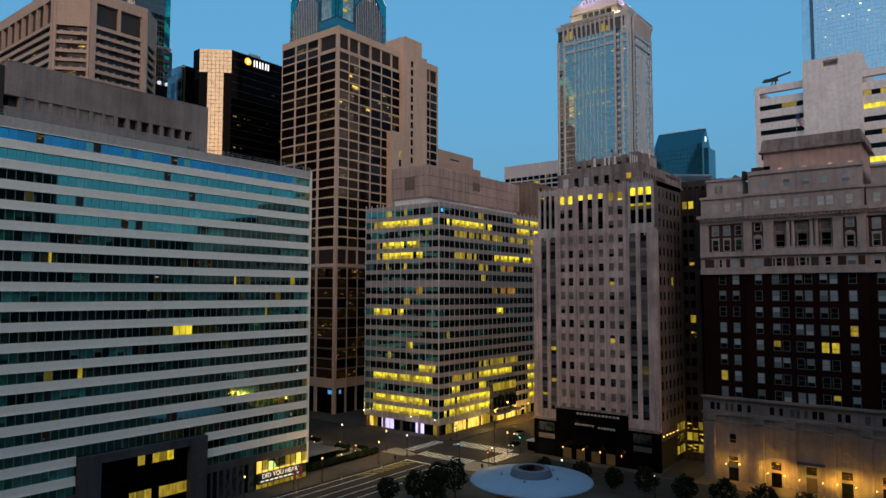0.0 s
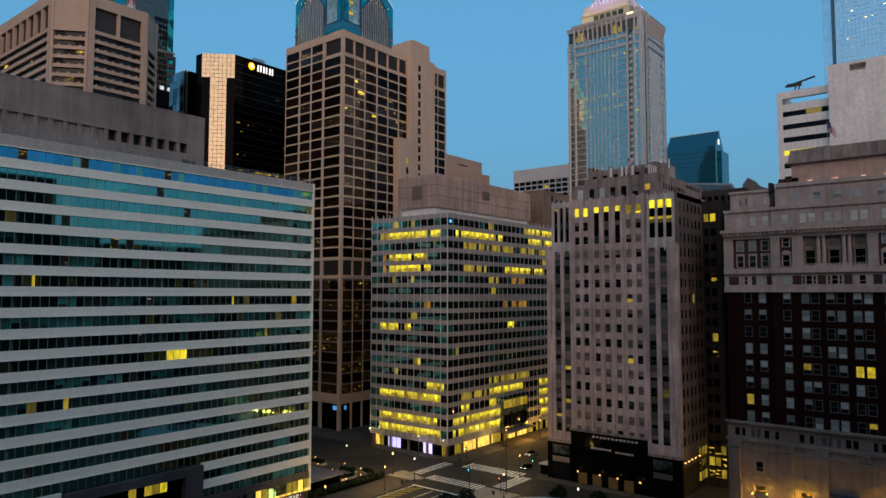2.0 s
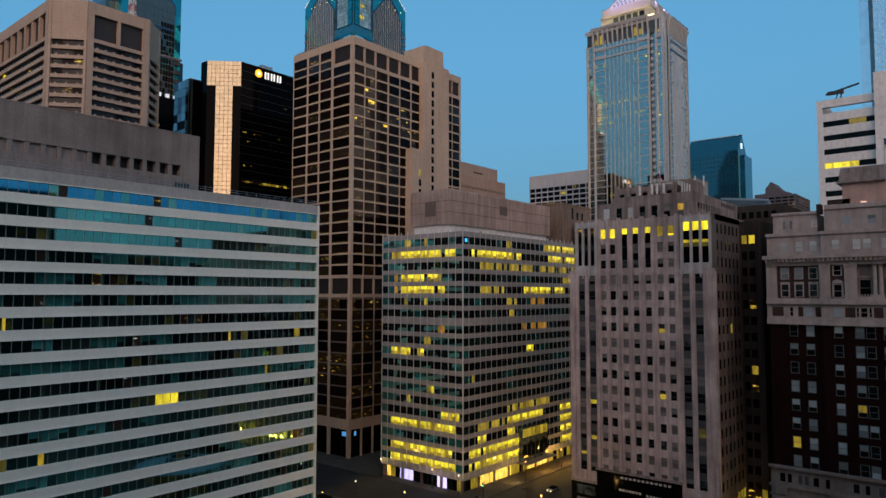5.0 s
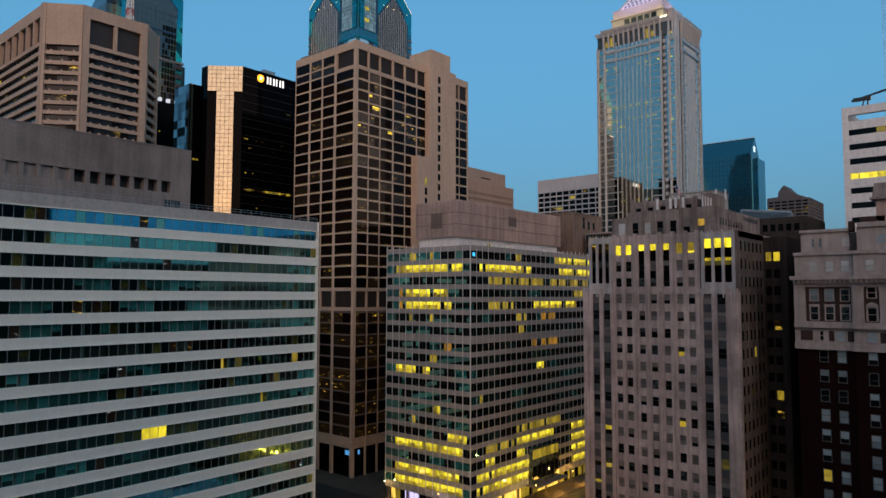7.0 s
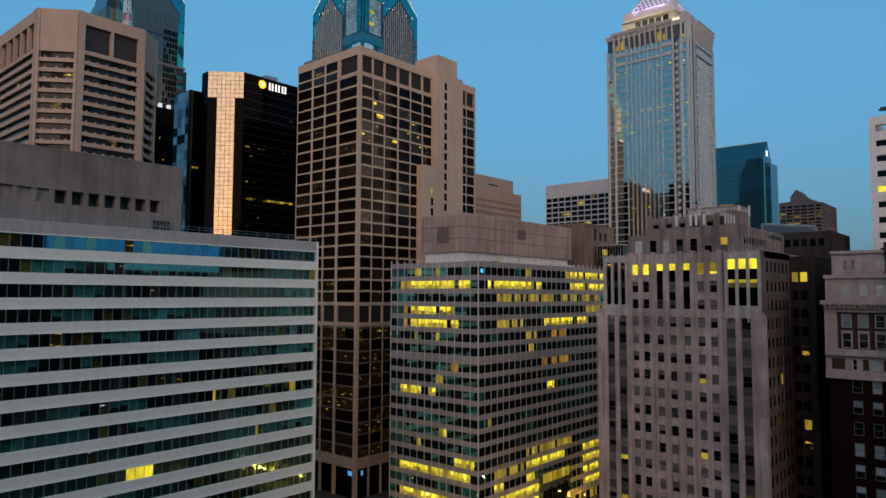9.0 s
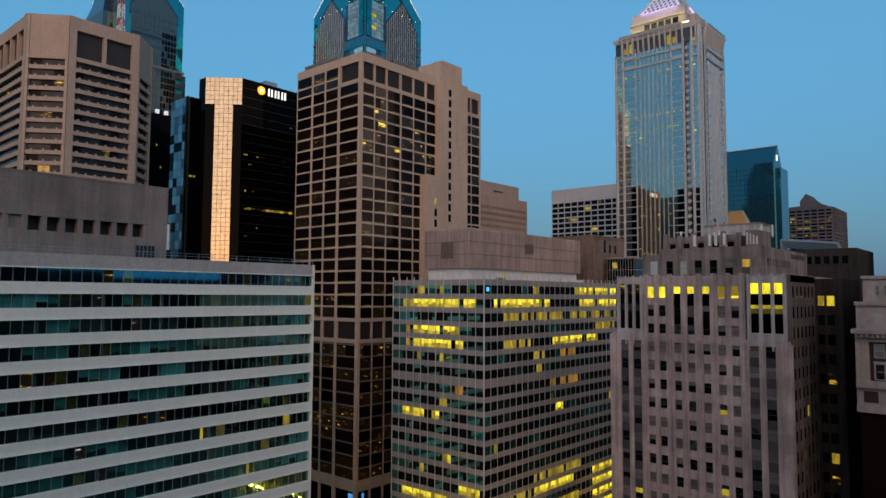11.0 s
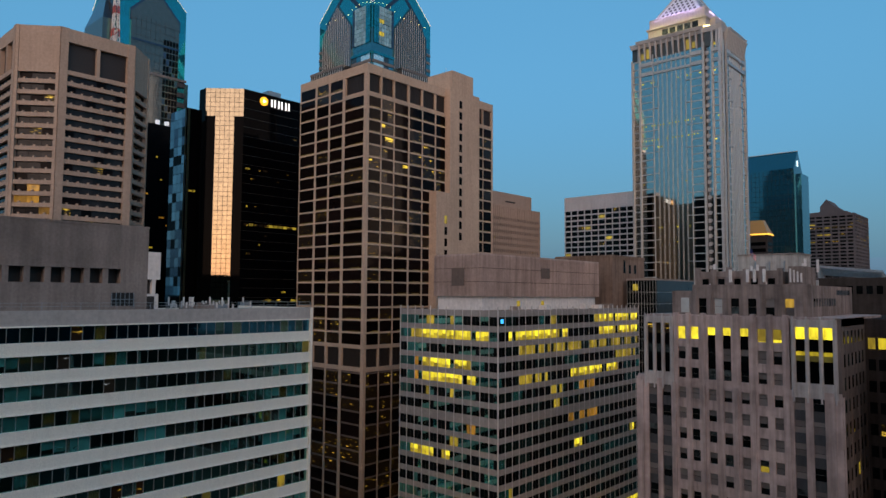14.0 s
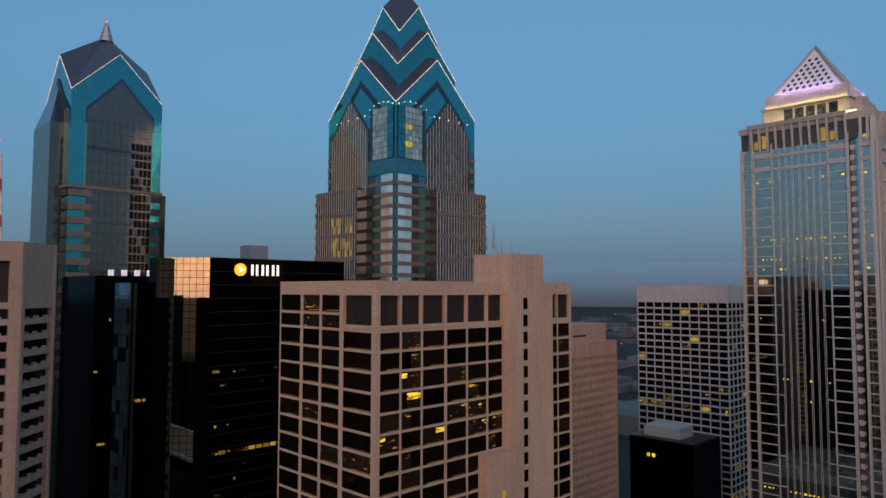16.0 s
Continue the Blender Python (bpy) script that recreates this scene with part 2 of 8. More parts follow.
TEAL_TINT = (0.42, 0.98, 0.86)
S_DARK = tinted("slab_glass_over_dark_room", (0.0015, 0.002, 0.002), TEAL_TINT, 3.9, 0.7)
S_GREY = tinted("slab_glass_over_grey_room", (0.018, 0.026, 0.024), TEAL_TINT, 3.9, 0.6)
S_TEAL = tinted("slab_glass_over_drawn_blind", (0.022, 0.13, 0.12), TEAL_TINT, 3.9, 0.45)
S_TEAL_L = tinted("slab_glass_over_pale_blind", (0.05, 0.25, 0.235), TEAL_TINT, 3.9, 0.3)
S_OLIVE = tinted("slab_glass_over_olive_room", (0.085, 0.075, 0.012), TEAL_TINT, 3.9, 0.5)
S_COLUMN = tinted("slab_glass_over_a_column", (0.07, 0.13, 0.12), TEAL_TINT, 3.9, 0.2)


# ---- mesh helpers ----
class Geo:
    """Collects faces in true metres."""

    def __init__(self):
        self.v, self.f = [], []

    def hexa(self, pts):
        n = len(self.v)
        self.v += pts
        self.f += [tuple(n + i for i in q) for q in ((0, 3, 2, 1), (4, 5, 6, 7), (0, 1, 5, 4), (1, 2, 6, 5), (2, 3, 7, 6), (3, 0, 4, 7))]
        return self

    def box(self, x0, y0, z0, x1, y1, z1):
        return self.hexa([(x, y, z) for z in (z0, z1) for x, y in ((x0, y0), (x1, y0), (x1, y1), (x0, y1))])

    def prism(self, low, z0, z1, high=None):
        """low: counter-clockwise corners; high: those of the top where it tapers."""
        high = high or low
        n, k = len(self.v), len(low)
        self.v += [(x, y, z0) for x, y in low] + [(x, y, z1) for x, y in high]
        self.f += [tuple(n + i for i in reversed(range(k))), tuple(n + k + i for i in range(k))]
        self.f += [(n + i, n + (i + 1) % k, n + k + (i + 1) % k, n + k + i) for i in range(k)]
        return self

    def cyl(self, x, y, z0, z1, r, r2=None, n=12):
        ring = [(math.cos(2 * math.pi * i / n), math.sin(2 * math.pi * i / n)) for i in range(n)]
        r2 = r if r2 is None else max(r2, 0.01)
        return self.prism([(x + r * a, y + r * b) for a, b in ring], z0, z1, [(x + r2 * a, y + r2 * b) for a, b in ring])

    def solid(self, pts, faces):
        n = len(self.v)
        self.v += pts
        self.f += [tuple(n + i for i in q) for q in faces]
        return self

    def bar(self, a, b, w):
        """A square bar from a to b."""
        a, b = Vector(a), Vector(b)
        d = (b - a).normalized()
        s = d.cross(Vector((0, 0, 1)))
        s = (s if s.length > 0.01 else Vector((1, 0, 0))).normalized() * w / 2
        u = d.cross(s).normalized() * w / 2
        return self.hexa([tuple(p + q) for p in (a, b) for q in (-s - u, s - u, s + u, u - s)])

    def blob(self, x, y, z, r, squash=1.0, seed=0, n=8, m=5):
        rng = random.Random(seed)
        pts = [(x, y, z - r * squash)]
        for j in range(1, m):
            a = math.pi * (j / m - 0.5)
            for i in range(n):
                k = r * (0.8 + 0.4 * rng.random())
                pts.append((x + k * math.cos(a) * math.cos(2 * math.pi * i / n), y + k * math.cos(a) * math.sin(2 * math.pi * i / n), z + k * squash * math.sin(a)))
        pts.append((x, y, z + r * squash))
        fs = [(0, 1 + (i + 1) % n, 1 + i) for i in range(n)]
        for j in range(m - 2):
            fs += [(1 + j * n + i, 1 + j * n + (i + 1) % n, 1 + (j + 1) * n + (i + 1) % n, 1 + (j + 1) * n + i) for i in range(n)]
        t = len(pts) - 1
        fs += [(1 + (m - 2) * n + i, 1 + (m - 2) * n + (i + 1) % n, t) for i in range(n)]
        return self.solid(pts, fs)


class Face:
    """A wall plane: origin on plan, outward normal n; a runs along it to the viewer's right, d outwards."""

    def __init__(self, ox, oy, nx, ny):
        k = math.hypot(nx, ny)
        self.o, self.n = (ox, oy), (nx / k, ny / k)
        self.u = (-self.n[1], self.n[0])

    def at(self, a, d, z):
        return (self.o[0] + self.u[0] * a + self.n[0] * d, self.o[1] + self.u[1] * a + self.n[1] * d, z)

    def box(self, g, a0, a1, d0, d1, z0, z1):
        g.hexa([self.at(a, d, z) for z in (z0, z1) for d, a in ((d0, a0), (d1, a0), (d1, a1), (d0, a1))])


def thing(name, x, y, label, category, group="", kind="", z=0.0):
    ob = new(name)
    ob.location = (x * S, y * S, z * S)
    ob.empty_display_size = 0.5
    return tagged(ob, label, category, group, kind)


def base_of(ob):
    p = Vector((0, 0, 0))
    while ob is not None:
        p, ob = p + ob.location, ob.parent
    return p


def part(name, geo, mat, parent, label="", kind="", smooth=False):
    """Links the collected faces as ONE mesh under a thing or a part."""
    me = bpy.data.meshes.new(name)
    b = base_of(parent) if parent else Vector((0, 0, 0))
    me.from_pydata([(x * S - b.x, y * S - b.y, z * S - b.z) for x, y, z in geo.v], [], geo.f)
    me.materials.append(mat)
    if smooth:
        me.polygons.foreach_set("use_smooth", [True] * len(me.polygons))
    me.update()
    ob = new(name, me)
    ob.parent = parent
    return tagged(ob, label, kind=kind)


def single(name, geo, mat, x, y, z, label, category, group="", kind=""):
    """A thing of one mesh, with its origin at its base."""
    me = bpy.data.meshes.new(name)
    me.from_pydata([((p - x) * S, (q - y) * S, (r - z) * S) for p, q, r in geo.v], [], geo.f)
    me.materials.append(mat)
    ob = new(name, me)
    ob.location = (x * S, y * S, z * S)
    return tagged(ob, label, category, group, kind)


PIECE_MESH = {}


def piece_mesh(d, w, h, mat):
    key = (round(d, 2), round(w, 2), round(h, 2), mat.name)
    if key not in PIECE_MESH:
        g = Geo().box(-d / 2, -w / 2, -h / 2, d / 2, w / 2, h / 2)
        me = bpy.data.meshes.new("piece")
        me.from_pydata([(x * S, y * S, z * S) for x, y, z in g.v], [], g.f)
        me.materials.append(mat)
        PIECE_MESH[key] = me
    return PIECE_MESH[key]


class Kit:
    """Like pieces of a building: up to 300 as objects of their own, the rest joined by material."""

    def __init__(self, parent, name, limit=300, many=""):
        self.parent, self.left, self.rest, self.name, self.many = parent, limit, {}, name, many or name + "s"

    def box(self, face, a0, a1, d0, d1, z0, z1, mat, own=True):
        if own and self.left > 0:
            self.left -= 1
            ob = new(self.name, piece_mesh(d1 - d0, a1 - a0, z1 - z0, mat))
            ob.parent = self.parent
            ob.location = Vector(face.at((a0 + a1) / 2, (d0 + d1) / 2, (z0 + z1) / 2)) * S - base_of(self.parent)
            ob.rotation_euler = (0, 0, math.atan2(face.n[1], face.n[0]))
            return ob
        g = self.rest.setdefault(mat.name, (Geo(), mat))[0]
        face.box(g, a0, a1, d0, d1, z0, z1)

    def pane(self, face, a0, a1, z0, z1, d, mat, own=True):
        return self.box(face, a0, a1, d - 0.06, d, z0, z1, mat, own)

    def close(self):
        for g, mat in self.rest.values():
            part(self.many, g, mat, self.parent, kind="stuff")


def spans(n, length, start=0.0, gap=0.0):
    """n equal bays with a gap between them."""
    w = length / n
    return [(start + i * w + gap / 2, start + (i + 1) * w - gap / 2) for i in range(n)]


def runs(rng, n, kinds, weights, shortest=1, longest=6):
    """A row of n windows in stretches of one look."""
    out = []
    while len(out) < n:
        out += [rng.choices(kinds, weights)[0]] * rng.randint(shortest, longest)
    return out[:n]


def in_spans(table, j, f, default):
    for f0, f1, m in table.get(j, ()):
        if f0 <= f <= f1:
            return m
    return default


# ---- ground and streets ----
ASPHALT = masonry("asphalt", (0.034, 0.032, 0.029), 2.0, 0.08, 0.35, 0.8, 0.0, 0.1)
PAVING = masonry("concrete_paving", (0.085, 0.072, 0.058), 1.0, 0.1, 0.25, 0.85, 0.0, 0.1)
PAINT = masonry("worn_road_paint", (0.80, 0.76, 0.68), 2.0, 0.5, 0.3, 0.7, 0.0, 0.02)
PAINT_Y = masonry("worn_yellow_paint", (0.50, 0.38, 0.06), 2.0, 0.5, 0.3, 0.7, 0.0, 0.02)
# far haze over the low city is put into this grey-blue colour
CITY = masonry("distant_city", (0.16, 0.17, 0.18), 0.05, 0.004, 0.5, 0.95, 0.2, 0.0)

g = Geo()
g.solid([(-12000, -12000, -0.02), (12000, -12000, -0.02), (12000, 12000, -0.02), (-12000, 12000, -0.02)], [(0, 1, 2, 3)])
single("ground", g, ASPHALT, 0, 0, -0.02, "dark asphalt city ground reaching the horizon", "ground", kind="structure")


def pavement(poly, label="pale concrete pavement with a kerb", h=0.16, mat=None):
    g = Geo().prism(poly, -0.3, h)
    return single("pavement", g, mat or PAVING, poly[0][0], poly[0][1], -0.3, label, "pavement", kind="structure")


def rect(x0, y0, x1, y1):
    return [(x0, y0), (x1, y0), (x1, y1), (x0, y1)]


pavement([(-139.5, -60), (-129.5, -60), (-129.5, 143), (-133, 150), (-139.5, 150)])
pavement([(-400, 173), (-136, 173), (-132.5, 176.5), (-132.5, 300), (-400, 300)])
pavement([(-108.5, 177), (-105.5, 173.5), (60, 173.5), (60, 300), (-108.5, 300)])
pavement([(-109.5, -40), (60, -40), (60, 157), (-104, 157), (-109.5, 150)], "grey park paving with a kerb")
PAVING_PALE = masonry("pale_corner_paving", (0.27, 0.235, 0.19), 1.0, 0.15, 0.25, 0.85, 0.0, 0.1)
pavement([(-109.6, 148), (-103.0, 150.0), (-101.0, 157.2), (-112.4, 157.6), (-112.9, 154.0)], "pale worn concrete street corner with a kerb", 0.17, PAVING_PALE)
pavement([(-141.0, 150.2), (-132.6, 150.2), (-130.6, 152.4), (-130.6, 154.0), (-137.6, 156.6), (-141.0, 156.6)], "pale worn concrete street corner with a kerb", 0.17, PAVING_PALE)
pavement(rect(-66.2, 174.5, -57.4, 213.8), "dark asphalt alley floor", 0.18, ASPHALT)
pavement(rect(-400, 118, -141, 151), "dim sunken plaza paving", 0.1)


def stripe(x0, y0, x1, y1, mat=None, label="worn white painted road stripe", group="road stripes", z=0.012):
    g = Geo().box(x0, y0, -0.015, x1, y1, z - 0.004)
    return single("road_stripe", g, mat or PAINT, (x0 + x1) / 2, (y0 + y1) / 2, -0.015, label, "road marking", group, "structure")


def zebra(x0, y0, x1, y1, n, along_x):
    for i in range(n):
        f0, f1 = (i + 0.25) / n, (i + 0.72) / n
        if along_x:
            stripe(x0 + (x1 - x0) * f0, y0, x0 + (x1 - x0) * f1, y1, label="white crosswalk bar on asphalt", group="crosswalk bars")
        else:
            stripe(x0, y0 + (y1 - y0) * f0, x1, y0 + (y1 - y0) * f1, label="white crosswalk bar on asphalt", group="crosswalk bars")


zebra(-131.0, 154.4, -112.8, 159.0, 14, True)
zebra(-130.5, 171.0, -111.0, 176.6, 15, True)
zebra(-111.4, 159.6, -107.2, 173.0, 11, False)
zebra(-138.0, 157.0, -134.4, 172.4, 11, False)
for x, y0, y1 in ((-125.2, 20, 131), (-121.2, 84, 146.8), (-117.6, 84, 146.8), (-114.0, 84, 146.8)):
    stripe(x - 0.09, y0, x + 0.09, y1)
for x in (-121.2, -117.6, -114.0):
    for k in range(5):
        stripe(x - 0.09, 16 + 12 * k, x + 0.09, 22 + 12 * k)
stripe(-129.2, 147.4, -112.0, 148.0)
stripe(-128.6, 20, -128.4, 148)
for k in range(9):
    g = Geo()
    y = 127 + 2.1 * k
    g.solid([(-128.2, y, 0.01), (-125.0, y + 2.6, 0.01), (-125.0, y + 3.1, 0.01), (-128.2, y + 0.5, 0.01)], [(0, 1, 2, 3)])
    g.v += [(x, yy, -0.015) for x, yy, z in g.v[:4]]
    g.f += [(3, 2, 6, 7), (2, 1, 5, 6), (1, 0, 4, 5), (0, 3, 7, 4), (7, 6, 5, 4)]
    single("road_hatching", g, PAINT_Y, -126, y, -0.015, "worn yellow hatching on asphalt", "road marking", "road hatching", "structure")


# ---- the buildings round the crossing ----
G_SKY = glazing("blue_coated_screen_glass", (0.07, 0.29, 0.43), 0.04, 1.0, 0.15)
SIGN_BLACK = plain("black_sign_board", (0.015, 0.014, 0.013), 0.5)
WORDS = glow("lit_white_lettering", (0.9, 0.85, 0.75), 0.3)
SHOP = lit_room("lit_shop", (1.0, 0.62, 0.10), 0.9, 0.3)
PURPLE = glow("violet_screen", (0.62, 0.56, 1.0), 0.5)


def text_part(words, size, parent, face, a, d, z, mat, name="lettering"):
    """Raised lettering on a wall."""
    cu = bpy.data.curves.new(name, "FONT")
    cu.body, cu.size, cu.extrude, cu.align_x = words, size * S, 0.01, "CENTER"
    tmp = new(name, cu)
    me = bpy.data.meshes.new_from_object(tmp.evaluated_get(bpy.context.evaluated_depsgraph_get()))
    bpy.data.objects.remove(tmp)
    me.materials.clear()
    me.materials.append(mat)
    ob = new(name, me)
    ob.parent = parent
    ob.location = Vector(face.at(a, d, z)) * S - base_of(parent)
    ob.rotation_euler = (math.pi / 2, 0, math.atan2(face.u[1], face.u[0]))
    return ob


def office_slab():
    """Long white slab of ribbon windows, with a concrete plant block on its roof."""
    X, Y0, Y1 = -136.2, -24.0, 117.8
    t = thing("office_slab", X, Y1, "long white office slab with dark teal ribbon windows", "office building")
    face = Face(X, Y0, 1, 0)
    rng, top_rng = random.Random(3), random.Random(35)
    L = Y1 - Y0
    part("core", Geo().box(-159.6, Y0, 0.0, X - 0.75, Y1 - 0.4, 73.2), DARK_CORE, t)
    part("roof", Geo().box(-163, Y0, 73.2, X - 0.72, Y1 - 0.4, 78.2), ROOF_DARK, t)
    glz, mul = Kit(t, "window_pane"), Kit(t, "mullion", 0)
    n = 94
    cols = spans(n, L - 0.6, 0.3, 0.1)
    ledge = Kit(t, "ledge_strip", 60)
    for j in range(19):
        zc = 75.7 - 3.68 * j
        z0, z1 = zc - 0.98, zc + 0.98
        up = j < 8
        tealness = (2.2, 1.6, 2.0, 5.0, 2.4, 4.2, 2.0, 1.2, 3.2)[j % 9] * (1.0 if j < 10 else 0.6)
        row = runs(rng, n, [S_DARK, S_GREY, S_TEAL, S_TEAL_L], [5.5, 1.4, tealness, tealness * 0.4], 1, 4)
        for k in range(n):
            q = rng.random()
            if row[k] is S_DARK and q < 0.15:
                row[k] = rng.choice([LIT_FEW, S_OLIVE, S_OLIVE, S_OLIVE, G_LAMPS, G_LAMPS, LIT_FEWER, G_OLIVE])
            elif q > 0.986:
                row[k] = rng.choice([LIT_DIM, LIT_MID, S_OLIVE])
        if j == 10:
            row = [LIT if 69 <= k <= 71 else S_OLIVE if 66 <= k <= 76 else m for k, m in enumerate(row)]
        low = j >= 17
        for i, (a0, a1) in enumerate(cols):
            y = Y0 + (a0 + a1) / 2
            if low and 60.5 < y < 88.5:
                continue
            own = y > 70 and j < 9
            m = row[i]
            if j == 0:
                glz.pane(face, a0, a1, z0, z1, -0.35, top_rng.choices([G_SKY, S_OLIVE, LIT_FEW, S_DARK], [8, 1.0, 0.5, 1.6])[0], own)
            elif m in (S_TEAL, S_TEAL_L, S_OLIVE) and rng.random() < 0.4:
                # blind drawn part of the way
                cut = z0 + rng.choice([0.35, 0.5, 0.8, 1.1])
                glz.pane(face, a0, a1, cut, z1, -0.35, m, own)
                glz.pane(face, a0, a1, z0, cut, -0.35, S_DARK if rng.random() < 0.7 else S_GREY, own)
            elif m in (LIT_DIM, LIT_MID) and rng.random() < 0.6:
                cut = a0 + (a1 - a0) * rng.choice([0.35, 0.6])
                glz.pane(face, a0, cut, z0, z1, -0.35, m, own)
                glz.pane(face, cut, a1, z0, z1, -0.35, S_OLIVE, own)
            elif i % 6 == 2:
                # a building column stands behind every sixth pane
                glz.pane(face, a0, a0 + 0.45, z0, z1, -0.35, S_COLUMN, own)
                glz.pane(face, a0 + 0.45, a1, z0, z1, -0.35, m, own)
            else:
                glz.pane(face, a0, a1, z0, z1, -0.35, m, own)
            mul.box(face, a0 - 0.085, a0 - 0.015, -0.4, -0.30, z0, z1, MULLION)
        for a0, a1 in (((0, L),) if not low else ((0, 60.6 - Y0), (88.4 - Y0, L))):
            top = zc + 2.70 if j else 78.8
            g = Geo()
            face.box(g, a0, a1, -0.7, 0.0, zc + 0.98, top)
            sp = part("spandrel", g, WHITE_PANEL if j else CONC_LIGHT, t)
            ledge.box(face, a0, a1, -0.3, 0.16, zc + 0.98, zc + 1.16, WHITE_PANEL)
    glz.close(), mul.close(), ledge.close()
    g = Geo()
    Face(-160, Y1, 0, 1).box(g, -24.0, 0, -0.4, 0.0, 4, 78.8)
    part("end_wall", g, WHITE_PANEL, t)
    # railing along the parapet
    rail = Geo()
    rail.box(X - 0.35, Y0, 79.75, X - 0.3, Y1 - 0.3, 79.8).box(X - 0.35, Y0, 79.3, X - 0.3, Y1 - 0.3, 79.35)
    rail.box(-159, Y1 - 0.35, 79.75, X - 0.3, Y1 - 0.3, 79.8)
    rl = part("railing", rail, STEEL, t)
    post = Kit(rl, "post", 70)
    for k in range(60):
        post.box(face, 1.2 + k * 2.38, 1.26 + k * 2.38, -0.36, -0.3, 78.8, 79.8, STEEL)
    # plant block on the roof
    P0, P1, PX = 48.6, 91.9, -144.0
    blk = part("plant_block", Geo().box(-162, P0, 84.8, PX, P1, 91.2), CONC_GREY, t, "weathered concrete plant block on the roof")
    part("block_coping", Geo().box(-162.1, P0 - 0.1, 91.2, PX + 0.06, P1 + 0.06, 91.5), CONC_GREY, blk)
    part("recess_wall", Geo().box(-161, P0 + 1, 78.2, PX - 1.5, P1 - 0.8, 84.8), LOUVRE, blk)
    teeth = Face(PX, P0, 1, 0)
    tk = Kit(blk, "tooth")
    for k in range(15):
        a = 39.6 - 2.62 * k
        tk.box(teeth, a - 0.4, a + 0.4, -1.5, -0.08, 82.6, 84.8, CONC_GREY)
    for k in range(8, 15):
        a = 39.6 - 2.62 * k
        tk.box(teeth, a + 0.4, a + 2.22, -1.45, -0.45, 82.6, 84.8, CONC_GREY)
    g = Geo()
    teeth.box(g, 39.9, P1 - P0, -1.55, -0.02, 82.6, 84.8)
    part("blank_panel", g, CONC_GREY, blk)
    g = Geo()
    teeth.box(g, 0, P1 - P0, -1.9, -0.06, 78.2, 82.6)
    part("lower_wall", g, CONC_GREY, blk)
    g = Geo()
    teeth.box(g, 37.9, 41.3, -0.12, -0.02, 79.2, 81.2)
    gr = part("vent_grille", g, LOUVRE, blk)
    vk = Kit(gr, "grille_bar", 40)
    for q in range(6):
        vk.box(teeth, 37.9 + q * 0.66, 37.98 + q * 0.66, -0.02, 0.06, 79.2, 81.2, STEEL)
    vk.box(teeth, 37.9, 41.28, -0.02, 0.05, 80.15, 80.25, STEEL)
    part("dark_plant_louvre", Geo().box(-162, P0 - 14, 78.2, PX - 0.6, P0 - 0.1, 90.4), LOUVRE, t)
    # stone portal
    g = Geo()
    face.box(g, 60.8 - Y0, 65.0 - Y0, -0.7, 1.0, 0, 15.6)
    part("portal_pier", g, GRANITE_GREY, t)
    g = Geo()
    face.box(g, 84.2 - Y0, 88.2 - Y0, -0.7, 1.0, 0, 15.6)
    part("portal_pier", g, GRANITE_GREY, t)
    g = Geo()
    face.box(g, 65.0 - Y0, 84.2 - Y0, -0.7, 1.0, 13.9, 15.6)
    part("portal_lintel", g, GRANITE_GREY, t)
    pk = Kit(t, "portal_pane", 60)
    for i, (a0, a1) in enumerate(spans(12, 19.2, 65.0 - Y0, 0.12)):
        for j, (z0, z1) in enumerate(((0.3, 3.9), (4.1, 6.4), (6.6, 8.9), (9.1, 11.4), (11.6, 13.7))):
            m = G_BLACK
            if j == 4 and i in (5, 7, 8, 9):
                m = LIT_DIM if i != 9 else LIT
            if j == 1 and i in (4, 5, 6, 8, 9, 10, 11):
                m = LIT_DIM
            pk.pane(face, a0, a1, z0, z1, -0.5, m)
    # ground floor beside the portal
    g = Geo()
    face.box(g, 88.2 - Y0, L, -0.7, -0.05, 6.9, 8.6)
    face.box(g, 0, 60.8 - Y0, -0.7, -0.05, 6.9, 8.6)
    part("granite_band", g, GRANITE_GREY, t)
    wk = Kit(t, "shop_pane", 80)
    for i, (a0, a1) in enumerate(spans(8, 13.4, 88.4 - Y0, 0.5)):
        wk.pane(face, a0, a1, 0.4, 6.8, -0.3, rng.choice([G_DARK, G_GREY, G_GREY, GRANITE_GREY]))
        wk.box(face, a0 - 0.5, a0, -0.6, -0.1, 0, 6.9, GRANITE_GREY)
    for i, (a0, a1) in enumerate(spans(9, 15.4, 102.2 - Y0, 0.3)):
        wk.pane(face, a0, a1, 4.5, 6.8, -0.3, SHOP if i in (0, 7) else LIT_DIM if i in (1, 5, 6, 8) else S_OLIVE)
        wk.pane(face, a0, a1, 3.9, 4.5, -0.28, SHOP)
        wk.pane(face, a0, a1, 0.4, 1.5, -0.3, LIT_DIM)
        wk.pane(face, a0, a1, 1.5, 3.9, -0.3, SIGN_BLACK)
    g = Geo()
    face.box(g, 102.3 - Y0, 116.0 - Y0, 0.0, 0.25, 1.5, 4.1)
    sg = part("sign_board", g, SIGN_BLACK, t, "black shop sign with pale letters")
    text_part("DID YOU HEAR?", 1.55, sg, face, 109.1 - Y0, 0.3, 2.75, WORDS)
    bk = Kit(sg, "small_print_bar", 20)
    for a0, a1 in spans(9, 12.4, 102.9 - Y0, 0.35):
        bk.box(face, a0, a1, 0.25, 0.28, 1.9, 2.25, WORDS)
    return t


office_slab()


